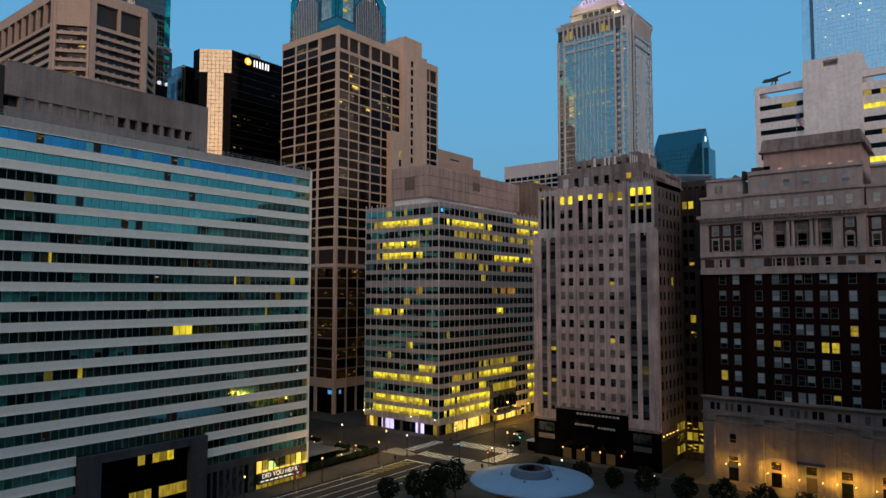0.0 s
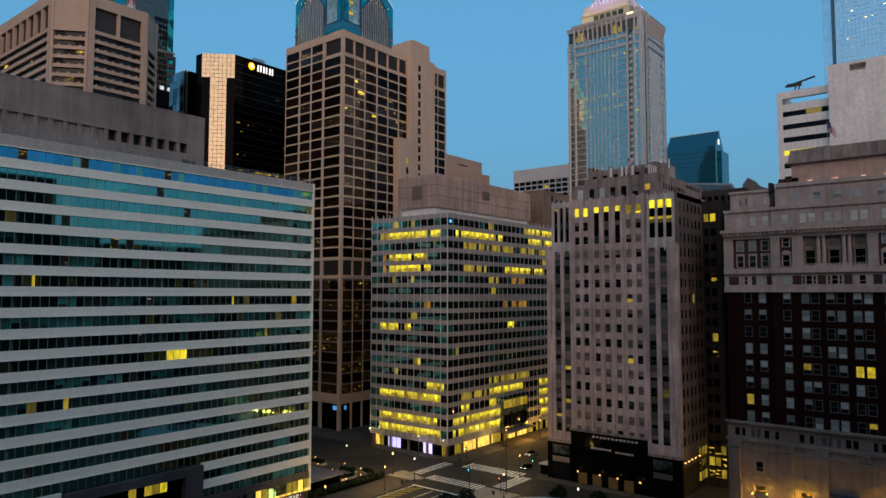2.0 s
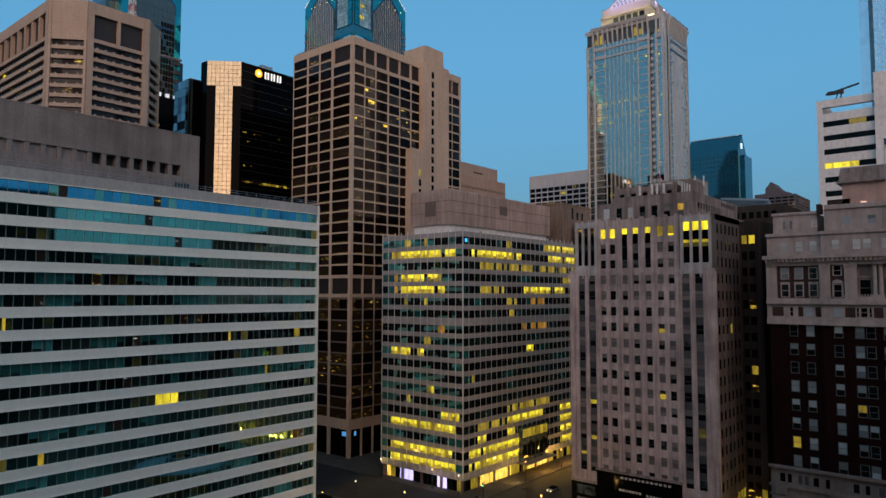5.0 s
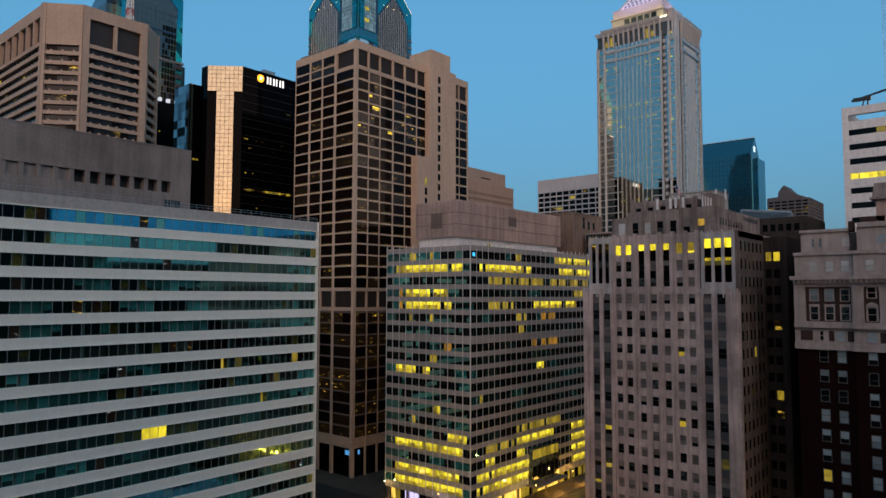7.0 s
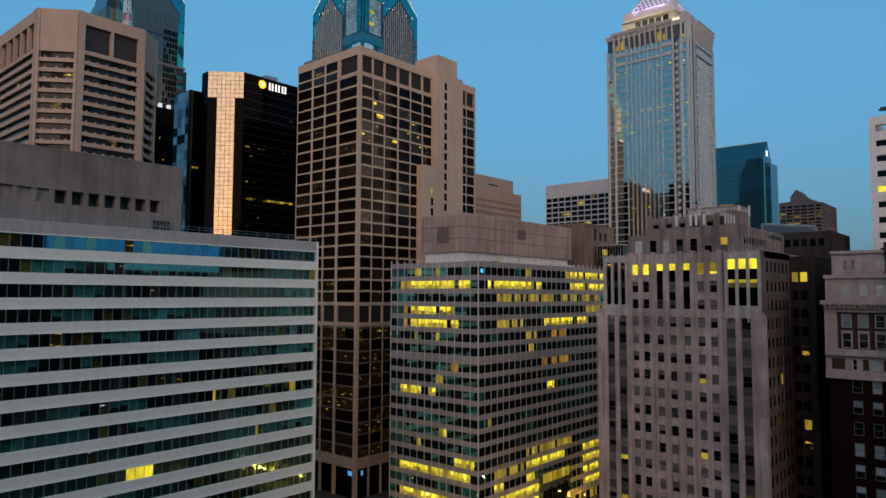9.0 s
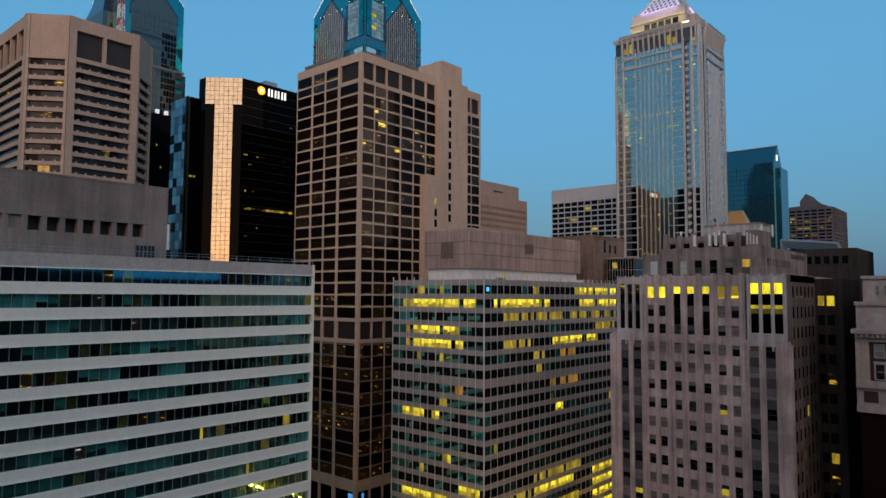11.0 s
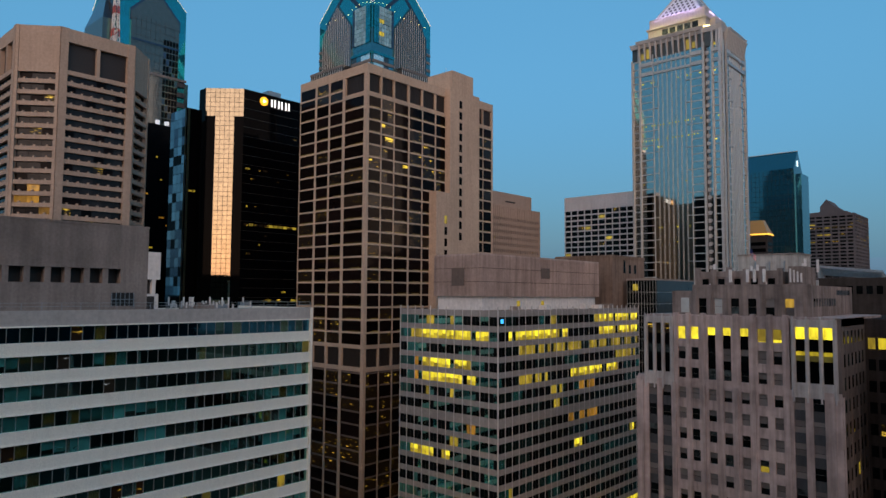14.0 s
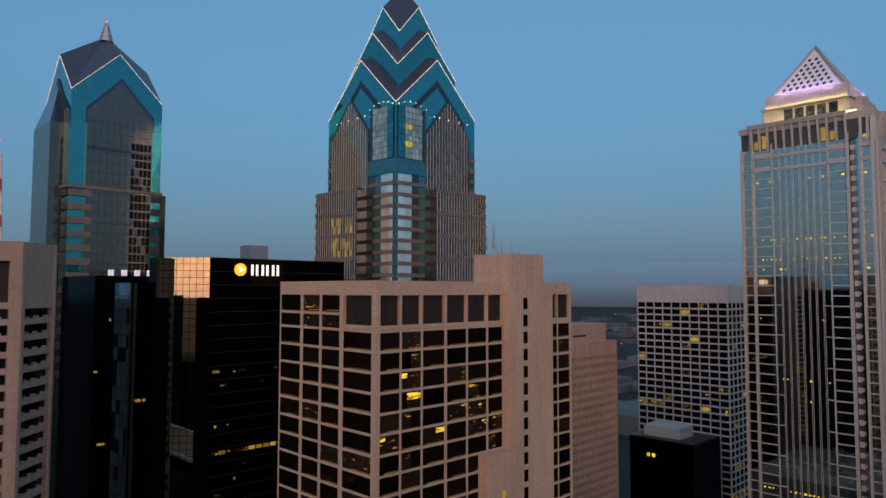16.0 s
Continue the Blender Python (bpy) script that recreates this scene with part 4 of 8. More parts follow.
def deco_tower():
    Y, X0, X1, YB = 177.0, -104.4, -66.6, 214.0
    t = thing("stone_setback_tower", X0, Y, "grey limestone setback tower with small sash windows", "office tower")
    face, side = Face(X0, Y, 0, -1), Face(X1, Y, 1, 0)
    part("core", Geo().box(X0 + 0.8, Y + 0.95, 0, X1 - 0.95, YB, 64.2), DARK_CORE, t)
    xs = [-100.8, -97.9, -94.6, -92.0, -88.7, -85.8, -82.6, -79.5, -76.8, -73.4, -70.3]
    cols = [(x - X0 - (0.78 if i not in (0, 1, 9, 10) else 0.95), x - X0 + (0.78 if i not in (0, 1, 9, 10) else 0.95)) for i, x in enumerate(xs)]
    rng = random.Random(11)
    glz, sp, pier, sash = Kit(t, "window_pane"), Kit(t, "spandrel"), Kit(t, "pier"), Kit(t, "sash_bar", 0)
    L = X1 - X0
    rows = [(63.3 - 3.98 * j - 2.15, 63.3 - 3.98 * j) for j in range(13)]
    edges = [0] + [q for c in cols for q in c] + [L]
    for k, (e0, e1) in enumerate(zip(edges[::2], edges[1::2])):
        pier.box(face, e0, e1, -0.9, 0.0 if k % 2 else -0.1, 10.5, 64.6, LIMESTONE)
        if e1 - e0 > 1.4:
            pier.box(face, (e0 + e1) / 2 - 0.3, (e0 + e1) / 2 + 0.3, -0.1, 0.22, 10.5, 64.0, LIMESTONE)

    def sash_window(f, a0, a1, z0, z1, d, dark=0.42):
        q = rng.random()
        if q < 0.02:
            up, dn = LIT_MID, rng.choice([LIT, G_DARK, G_DARK])
        elif q < 0.045:
            up, dn = G_GREY, LIT_DIM
        elif q < 0.06:
            up = dn = G_OLIVE
        else:
            up = rng.choices([G_BLIND_D, G_GREY, G_DARK], [7, 1, 2])[0]
            dn = G_DARK if rng.random() < dark else up
        zm = z0 + (z1 - z0) * rng.choice([0.35, 0.5, 0.5, 0.62])
        glz.pane(f, a0, a1, zm, z1, d, up)
        glz.pane(f, a0, a1, z0, zm, d, dn)
        sash.box(f, a0, a1, d - 0.02, d + 0.05, zm - 0.05, zm + 0.05, MULLION_DARK)

    for i, (a0, a1) in enumerate(cols):
        strip = i in (0, 1, 9, 10)
        for j, (z0, z1) in enumerate(rows):
            sp.box(face, a0, a1, -0.9, -0.4 if strip else -0.14, z1, z1 + 1.83, GRANITE_GREY if strip else LIMESTONE)
            sash_window(face, a0, a1, z0, z1, -0.5)
        sp.box(face, a0, a1, -0.9, -0.14, 10.5, rows[-1][0], LIMESTONE)
    # side wall and rear wing, in colours darkened for the alley's shade
    YS = 196.6
    scols = spans(6, YS - Y - 2.0, 1.0, 1.9)
    part("side_wall", Geo().box(X1 - 0.9, Y + 0.05, 8, X1, YS, 77.4), SIDE_SHADED, t)
    part("rear_wing", Geo().box(X1 - 0.9, YS, 0, -61.4, YB, 77.0), WING_SHADED, t)
    wing = Face(X1, YS, 0, -1)
    for j in range(16):
        z1 = 73.4 - 4.07 * j
        for a0, a1 in ((0.5, 1.7), (2.2, 3.6)):
            glz.pane(wing, a0, a1, z1 - 2.1, z1, 0.04, (LIT_MID if j == 0 else LIT_DIM if j == 8 else LIT_FEW if j in (4, 9) else G_DARK) if a0 > 2 else (LIT_DIM if j == 0 else G_DARK), False)
    # lit ground floors along the alley
    for q in range(3):
        for a0, a1 in ((0.5, 1.9), (2.2, 3.4), (3.7, 4.9)):
            glz.pane(wing, a0, a1, 2.6 + 3.1 * q, 4.8 + 3.1 * q, 0.04, LIT_DIM if (q + int(a0)) % 2 else LIT_FEW, False)
        for a0, a1 in ((13.0, 14.6), (15.4, 17.0), (17.6, 19.0)):
            glz.pane(side, a0, a1, 2.6 + 3.1 * q, 4.8 + 3.1 * q, 0.03, LIT_DIM if (q + int(a0)) % 2 else LIT_FEW, False)
    for z0, z1 in rows + [(67.2 + 4.0 * q - 2.2, 67.2 + 4.0 * q) for q in range(3)]:
        for a0, a1 in scols:
            glz.pane(side, a0, a1, z0, z1, 0.03, rng.choices([G_DARK, G_GREY, LIT_DIM], [8, 3, 0.1])[0], False)
    for k in range(3):
        pier.box(side, 0.2 + k * 5.9, 0.8 + k * 5.9, 0, 0.2, 10.5, 64, LIMESTONE if k == 0 else SIDE_SHADED)
    # upper storeys
    u0, u1 = 8.2, 29.6
    g = Geo()
    face.box(g, 2.0, L - 1, -36, -0.9, 64.2, 76.0)
    part("upper_core", g, DARK_CORE, t)
    g = Geo()
    face.box(g, 2.0, L, -36.8, -0.95, 76.0, 77.5)
    part("upper_roof", g, LIMESTONE, t)
    top = [(75.2 - 4.0 * j - 2.4, 75.2 - 4.0 * j) for j in range(3)]
    ucols = [c for i, c in enumerate(cols) if 2 <= i <= 8]
    ue = [u0] + [q for c in ucols for q in c] + [u1]
    for e0, e1 in zip(ue[::2], ue[1::2]):
        pier.box(face, e0, e1, -0.9, -0.02, 64.6, 77.4, LIMESTONE)
        pier.box(face, (e0 + e1) / 2 - 0.4, (e0 + e1) / 2 + 0.4, -0.9, 0.08, 76.2, 77.9, LIMESTONE)
        pier.box(face, (e0 + e1) / 2 - 0.25, (e0 + e1) / 2 + 0.25, -0.02, 0.1, 65.0, 76.2, LIMESTONE)
    for i, (a0, a1) in enumerate(ucols):
        dark = i in (2, 3, 4)
        for j, (z0, z1) in enumerate(top):
            sp.box(face, a0, a1, -0.9, -0.35 if dark and j else -0.15, z1, z1 + (2.2 if j == 0 else 1.6), G_BLACK if dark and j else LIMESTONE)
            if j == 0:
                zm = z0 + (0.9 if dark else 0.5 if i == 6 else 0.05)
                glz.pane(face, a0, a1, zm, z1, -0.5, LIT if i < 5 else LIT_DIM)
                glz.pane(face, a0, a1, z0, zm, -0.5, LIT if not dark else G_BLACK)
            else:
                sash_window(face, a0, a1, z0, z1, -0.5)
        sp.box(face, a0, a1, -0.9, -0.15, 63.3, top[-1][0], LIMESTONE)
    for k, tri_ in enumerate(([(2.6, 3.8), (4.4, 5.6), (6.2, 7.4)], [(30.6, 32.2), (32.8, 34.4), (35.0, 36.6)])):
        for a0, a1 in tri_:
            glz.pane(face, a0, a1, 73.7, 75.8, -0.35, LIT if k else LIT_FEW)
            glz.pane(face, a0, a1, 71.5, 73.7, -0.35, G_BLACK)
            glz.pane(face, a0, a1, 70.8, 71.5, -0.35, LIT_MID if k else G_GREY)
            glz.pane(face, a0, a1, 69.8, 70.8, -0.35, G_OLIVE if k else G_GREY)
            glz.pane(face, a0, a1, 66.0, 69.8, -0.35, G_BLACK)
        e = [tri_[0][0] - 0.7] + [q for c in tri_ for q in c] + [tri_[-1][1] + 0.7]
        for e0, e1 in zip(e[::2], e[1::2]):
            pier.box(face, e0, e1, -0.9, 0.1, 63.4, 77.2, STONE_PALE)
            pier.box(face, (e0 + e1) / 2 - 0.15, (e0 + e1) / 2 + 0.15, 0.1, 0.25, 62.6, 77.7, STONE_PALE)
        sp.box(face, e[0], e[-1], -0.9, 0.04, 75.8, 77.1, STONE_PALE)
        sp.box(face, e[0], e[-1], -0.9, -0.05, 63.4, 66.0, STONE_PALE)
    for k in range(3):
        sp.box(face, 0.0, 2.0, -30, -0.9, 62 + k, 63 + k, LIMESTONE)
    # stepped crown: a windowed storey, a crenelled one above, vents and a stair box
    g = Geo()
    face.box(g, 10.9, 32.6, -36, -3.5, 77.4, 83.3)
    cr = part("crown_storey", g, STONE_SOOT, t)
    g = Geo()
    face.box(g, 6.3, 10.9, -30, -4.0, 77.4, 82.3)
    part("crown_shoulder", g, STONE_SOOT, cr)
    g = Geo()
    face.box(g, 10.7, 27.1, -22, -6, 83.3, 86.0)
    c2 = part("crown_top", g, STONE_SOOT, t)
    ck, cw = Kit(cr, "crown_pier", 60), Kit(cr, "crown_window", 60)
    wins = [x - X0 for x in (-91.5, -88.4, -85.2, -82.0, -78.8, -75.4)]
    edge = [10.9] + [q for a in wins for q in (a - 0.78, a + 0.78)] + [32.6]
    for e0, e1 in zip(edge[::2], edge[1::2]):
        ck.box(face, e0, e1, -3.5, -3.2, 77.4, 80.8, STONE_SOOT)
        ck.box(face, (e0 + e1) / 2 - 0.3, (e0 + e1) / 2 + 0.3, -3.2, -3.05, 77.4, 83.0, STONE_SOOT)
    ck.box(face, 10.9, 32.6, -3.5, -3.2, 80.8, 83.5, STONE_SOOT)
    for k, a in enumerate(wins):
        cw.box(face, a - 0.78, a + 0.78, -3.5, -3.44, 79.2, 80.8, (G_DARK, G_WHITE_BLIND, G_DARK, G_DARK, G_BLIND_D, LIT_SPOT_DIM)[k])
        cw.box(face, a - 0.78, a + 0.78, -3.5, -3.44, 77.7, 79.15, (G_DARK, G_WHITE_BLIND, G_GREY, G_DARK, G_DARK, G_BLIND_D)[k])
    cw.box(face, 8.2, 9.9, -4.0, -3.9, 77.9, 80.9, G_WHITE_BLIND)
    east = Face(X0 + 32.6, Y, 1, 0)
    for k in range(9):
        cw.box(east, 5.0 + 1.9 * k, 6.0 + 1.9 * k, 0, 0.05, 79.4, 80.9, G_GREY if k % 3 else G_DARK)
        cw.box(east, 22.5 + 1.3 * k, 23.2 + 1.3 * k, 0, 0.05, 81.6, 82.6, G_DARK)
    ck, cw = Kit(c2, "turret", 60), Kit(c2, "crown_window", 60)
    for k in range(6):
        a = 11.0 + 3.15 * k
        ck.box(face, a - 0.5, a + 0.5, -6.4, -5.7, 83.3, 87.0 - 0.4 * (k % 2), STONE_SOOT)
        if k < 5:
            cw.box(face, a + 0.95, a + 2.2, -6.0, -5.92, 83.4, 84.7, G_DARK)
            ck.box(face, a + 0.5, a + 2.65, -6.0, -5.8, 85.0, 86.2, STONE_SOOT)
    vk = Kit(c2, "white_vent", 20)
    for x in (-86.75, -83.5, -82.2, -80.4):
        vk.box(face, x - X0 - 0.26, x - X0 + 0.26, -5.75, -5.4, 84.0, 86.5, WHITE_WALL)
    g = Geo()
    face.box(g, 28.3, 30.9, -14, -5.6, 83.3, 86.9)
    sb = part("stair_box", g, STONE_SOOT, c2)
    vk = Kit(sb, "white_panel", 20)
    for q in range(4):
        vk.box(face, 28.5 + 0.62 * q, 28.8 + 0.62 * q, -5.6, -5.48, 83.9, 86.5 - 0.3 * q, WHITE_WALL)
    for kit in (glz, sp, pier, sash):
        kit.close()
    # black granite base with the signs and lamps
    g = Geo()
    face.box(g, 7.4, 29.3, -1.2, 0.3, 0, 14.1)
    gb = part("granite_base", g, GRANITE_BLACK, t, "polished black granite shop base")
    for a0, a1 in ((0.0, 7.4), (29.3, L)):
        g = Geo()
        face.box(g, a0, a1, -1.2, 0.1, 0, 10.5)
        part("granite_flank", g, GRANITE_BLACK, gb)
        g = Geo()
        face.box(g, a0 + 0.02, a1 - 0.02, -0.5, 0.3, 10.3, 10.9)
        part("granite_cornice", g, STONE_SOOT, gb)
    g = Geo()
    face.box(g, 7.2, 29.5, -0.5, 0.55, 14.1, 14.6)
    part("granite_cornice", g, STONE_SOOT, gb)
    bk = Kit(gb, "sign_bar", 80)
    for a0, a1 in spans(12, 13.1, 13.7, 0.4):
        bk.box(face, a0, a1, 0.3, 0.36, 12.9, 13.4, STONE_PALE)
    for a0, a1 in spans(7, 6.0, 13.3, 0.25):
        bk.box(face, a0, a1, 0.3, 0.36, 9.9, 10.4, STONE_PALE)
    for a0, a1 in spans(6, 5.2, 20.3, 0.25):
        bk.box(face, a0, a1, 0.3, 0.36, 9.6, 10.1, STONE_PALE)
    wk = Kit(gb, "shop_window", 60)
    for k, (a0, a1) in enumerate(((1.6, 6.8), (9.4, 12.4), (13.6, 16.6), (18.2, 21.2), (22.6, 25.6), (30.5, 35.5))):
        shut = k in (0, 5)
        d = 0.14 if shut else 0.34
        wk.box(face, a0, a1, 0.0, d, 0.3, 4.4, G_DARK if shut else G_BLACK)
        wk.box(face, a0, a1, 0.0, d, 5.0, 6.4, STONE_SOOT if k == 0 else GRANITE_GREY if shut else G_BLACK)
        wk.box(face, a0, a1, 0.0, d, 7.2, 9.6, G_GREY if shut else G_BLACK)
        if not shut:
            wk.box(face, a0 + 0.2, a1 - 0.2, 0.34, 0.4, 0.3, 3.2, SHOP_DIM)
    return t


# the alley's shade on side wall and wing is put into these two colours
SIDE_SHADED = masonry("shade_darkened_side_brick", (0.17, 0.134, 0.12), 2.0, 0.1, 0.3, 0.9, 0.35)
WING_SHADED = masonry("shade_darkened_wing_brick", (0.045, 0.036, 0.033), 2.0, 0.1, 0.3, 0.9, 0.35)
STONE_SOOT = masonry("soot_stained_limestone", (0.31, 0.24, 0.212), 0.9, 0.15, 0.4, 0.9, 0.4)
G_BLIND_D = glazing("window_with_grey_blind", (0.16, 0.138, 0.13), 0.2, 0.0, 0.3)
G_WHITE_BLIND = glazing("window_with_bright_blind", (0.46, 0.45, 0.42), 0.3, 0.0, 0.2, 0.3)
STONE_PALE = masonry("pale_terracotta", (0.52, 0.47, 0.45), 0.8, 0.12, 0.2, 0.85, 0.3)
LIT_SPOT_DIM = lit_room("lit_attic", (1.0, 0.6, 0.08), 0.4)
SHOP_DIM = lit_room("dim_shop_door", (1.0, 0.5, 0.1), 0.014, 0.5)
deco_tower()


def hotel():
    """Brick hotel: stone base with giant pilasters, a loggia storey between two projecting bays, attic, and a clad roof block."""
    Y, X0, X1 = 182.0, -57.0, 24.0
    M0, M1 = -45.9, -19.5
    t = thing("brick_hotel", X0, Y, "dark red brick hotel with limestone base and cornice", "hotel")
    face = Face(0, Y, 0, -1)
    rng = random.Random(19)
    wing = -0.9

    def slab(name, x0, x1, d0, d1, z0, z1, mat, parent=None, label=""):
        g = Geo()
        face.box(g, x0, x1, d0, d1, z0, z1)
        return part(name, g, mat, parent or t, label)

    def steps(x0, x1):
        """The stretches of wall between x0 and x1 with how far each stands out."""
        return [(max(a, x0), min(b, x1), d) for a, b, d in ((X0, M0, wing), (M0, M1, 0.0), (M1, X1, wing)) if max(a, x0) < min(b, x1)]
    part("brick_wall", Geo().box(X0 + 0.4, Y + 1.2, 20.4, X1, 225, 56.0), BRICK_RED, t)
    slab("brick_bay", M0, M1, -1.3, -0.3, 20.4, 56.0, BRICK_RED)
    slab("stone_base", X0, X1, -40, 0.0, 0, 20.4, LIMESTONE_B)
    band, glz, frm, pil = Kit(t, "stone_course", 80), Kit(t, "window_pane"), Kit(t, "window_surround"), Kit(t, "pilaster", 90)
    panel = Kit(t, "brick_panel", 60)
    for d, z0, z1 in ((0.8, 20.3, 20.9), (0.5, 16.2, 16.9), (0.25, 14.2, 14.7)):
        band.box(face, X0 - 0.3, X1, -0.1, d, z0, z1, LIMESTONE_B)
    for a, b, d in steps(X0, X1):
        e = 0.0 if d else 0.35
        band.box(face, a - e, b + e, d - 1.0, d + 0.45, 51.9, 53.2, STONE_WARM)
        band.box(face, a - e, b + e, d - 1.0, d + 0.7, 56.4, 57.0, STONE_WARM)
        band.box(face, a - e, b + e, d - 1.0, d + 0.45, 57.0, 57.7, STONE_WARM)
        band.box(face, a - e, b + e, d - 1.0, d + 0.3, 64.9, 65.6, STONE_WARM)
        slab("frieze_wall", a, b, d - 3, d, 53.2, 56.4, STONE_WARM)
        slab("loggia_wall", a, b, d - 40, d - 1.3, 57.7, 65.0, STONE_SHADED_WALL)
        cn = slab("cornice", a - e - 0.4, b + e + 0.4, d - 2, d + 1.5, 66.4, 67.2, STONE_WARM)
        slab("cornice_bed", a - e, b + e, d - 2, d + 0.6, 65.6, 66.4, STONE_WARM, cn)
        dk = Kit(cn, "dentil", 160)
        for a0, a1 in spans(int((b - a + 2 * e) / 0.85), b - a + 2 * e, a - e, 0.4):
            dk.box(face, a0, a1, d + 0.6, d + 1.25, 65.75, 66.4, STONE_WARM)
        dk.close()
        at = slab("attic_wall", a + 0.2, b - 0.2 if d == 0 else b, d - 38, d - 0.5, 67.2, 71.6, STONE_WARM)
        slab("attic_coping", a, b, d - 2, d - 0.1, 71.6, 72.3, STONE_WARM, at)
        st = slab("roof_storey", a + (1.0 if d else 0.6), b - (1.0 if d else 0.6), d - 34, d - 3.0, 72.3, 77.2 if d == 0 else 76.6, STONE_WARM)
        slab("roof_coping", a + 0.8, b - 0.4, d - 3.6, d - 2.6, 76.6 if d else 77.2, 77.2 if d else 78.2, STONE_WARM, st)
    slab("chimney", -46.8, -46.0, -6, -3.2, 76.5, 78.6, BRICK_BROWN)
    slab("red_parapet", -45.0, -40.5, -9, -5.5, 77.8, 79.6, BRICK_BROWN)
    rbk = part("roof_block", Geo().box(-42.0, 187.5, 77.6, -20.6, 207, 83.6), BROWN_METAL, t, "brown metal-clad roof block")
    part("coping", Geo().prism(rect(-42.6, 187.0, -20.0, 207.6), 83.4, 86.4, rect(-42.2, 187.4, -20.4, 207.2)), STONE_SOOT, rbk)
    part("coping_ledge", Geo().box(-43.0, 186.6, 83.0, -19.6, 208, 83.4), STONE_SOOT, rbk)
    for x in (-38.0, -32.6, -27.0, -22.6):
        slab("roof_lamp", x - 0.5, x + 0.5, -5.4, -5.0, 78.2, 78.7, ROOF_LAMP, rbk, "small warm roof lamp")

    def sash(x, z, w, h, d, shade_of=None, blind=0.5, frame=0.13, mat=None):
        """Two-light sash window with its painted frame."""
        q = rng.random()
        up = shade_of or (G_BLIND if q < blind else LIT_DIM if q < blind + 0.012 else G_DARK)
        dn = up if shade_of or rng.random() < 0.5 else G_DARK
        zm = z + h * rng.choice([-0.12, 0.0, 0.0, 0.0])
        fr = mat or STONE_DIM
        for a0, a1, z0, z1 in ((x - w / 2 - frame, x - w / 2, z - h / 2, z + h / 2), (x + w / 2, x + w / 2 + frame, z - h / 2, z + h / 2), (x - w / 2 - frame, x + w / 2 + frame, z + h / 2, z + h / 2 + frame), (x - w / 2 - 0.2, x + w / 2 + 0.2, z - h / 2 - 0.16, z - h / 2), (x - w / 2, x + w / 2, zm - 0.05, zm + 0.05)):
            frm.box(face, a0, a1, d - 0.05, d + 0.1, z0, z1, fr)
        glz.pane(face, x - w / 2, x + w / 2, zm + 0.05, z + h / 2, d + 0.04, up)
        glz.pane(face, x - w / 2, x + w / 2, z - h / 2, zm - 0.05, d + 0.02, dn)

    # brick storeys
    cols = [-51.7, -48.4, -42.8, -38.9, -36.9, -33.8, -31.7, -28.5, -26.4, -22.5, -16.9, -13.6, -10.9, -6.0, -3.0, 1.5]
    lit = {(3, -22.5): LIT_DIM, (4, -26.4): LIT_MID, (4, -28.5): LIT_MID, (6, -51.7): LIT_DIM}
    for j in range(8):
        for x in cols:
            sash(x, 50.55 - 4.07 * j, 1.45, 2.3, -0.3 if M0 < x < M1 else -1.2, lit.get((j, x)), 0.66)
    # frieze: brick panels between windows with narrow side lights
    for x0, x1 in ((-55.9, -53.6), (-50.6, -49.6), (-47.2, -44.2), (-41.4, -39.5), (-36.2, -34.5), (-30.9, -29.3), (-25.3, -23.6), (-21.2, -19.8), (-16.0, -13.0)):
        panel.box(face, x0, x1, (0.0 if M0 < x0 < M1 else wing) - 0.1, (0.0 if M0 < x0 < M1 else wing) + 0.04, 53.7, 55.8, BRICK_BROWN)
    for x, w, m in ((-51.9, 0.6, G_DARK), (-48.4, 1.4, None), (-42.8, 1.6, G_BLIND), (-37.9, 1.1, G_DARK), (-32.7, 1.1, G_DARK), (-27.3, 1.1, G_DARK), (-22.5, 1.6, G_BLIND), (-17.5, 1.2, None), (-11.5, 1.2, None)):
        d = 0.0 if M0 < x < M1 else wing
        sash(x, 54.75, w, 1.9, d, m, 0.4, 0.2, STONE_WARM)
        if x in (-37.9, -32.7):
            for o in (-1.15, 1.15):
                sash(x + o, 54.75, 0.4, 1.8, d, G_DARK, 0, 0.12, STONE_WARM)
    # loggia storey
    for x0, x1 in ((-57.0, -54.8), (-46.3, -45.95), (-19.45, -19.1), (-10.6, -8.0)):
        pil.box(face, x0, x1, wing - 1.3, wing + 0.15, 57.7, 64.9, STONE_WARM)
    for x0, x1 in ((-45.9, -44.0), (-41.3, -39.0), (-26.1, -24.1), (-21.2, -19.5)):
        pil.box(face, x0, x1, -1.3, 0.15, 57.7, 64.9, STONE_WARM)
        pil.box(face, x0 - 0.1, x1 + 0.1, -0.2, 0.28, 64.2, 64.9, STONE_WARM)
        pil.box(face, x0 - 0.1, x1 + 0.1, -0.2, 0.28, 57.7, 58.4, STONE_WARM)
    for x0, x1 in ((-54.8, -46.3), (-19.1, -10.6)):
        panel.box(face, x0, x1, wing - 1.3, wing - 0.4, 57.7, 64.9, BRICK_BROWN)
        for k in range(3):
            x = x0 + 1.6 + 2.85 * k
            sash(x, 63.2, 1.4, 2.3, wing - 0.4, G_BLIND if k < 2 else G_GREY, 0.5, 0.2, STONE_WARM)
            sash(x, 59.4, 1.4, 2.7, wing - 0.4, G_GREY, 0.4, 0.25, STONE_WARM)
            frm.box(face, x - 1.0, x + 1.0, wing - 0.4, wing - 0.15, 61.0, 61.3, STONE_WARM)
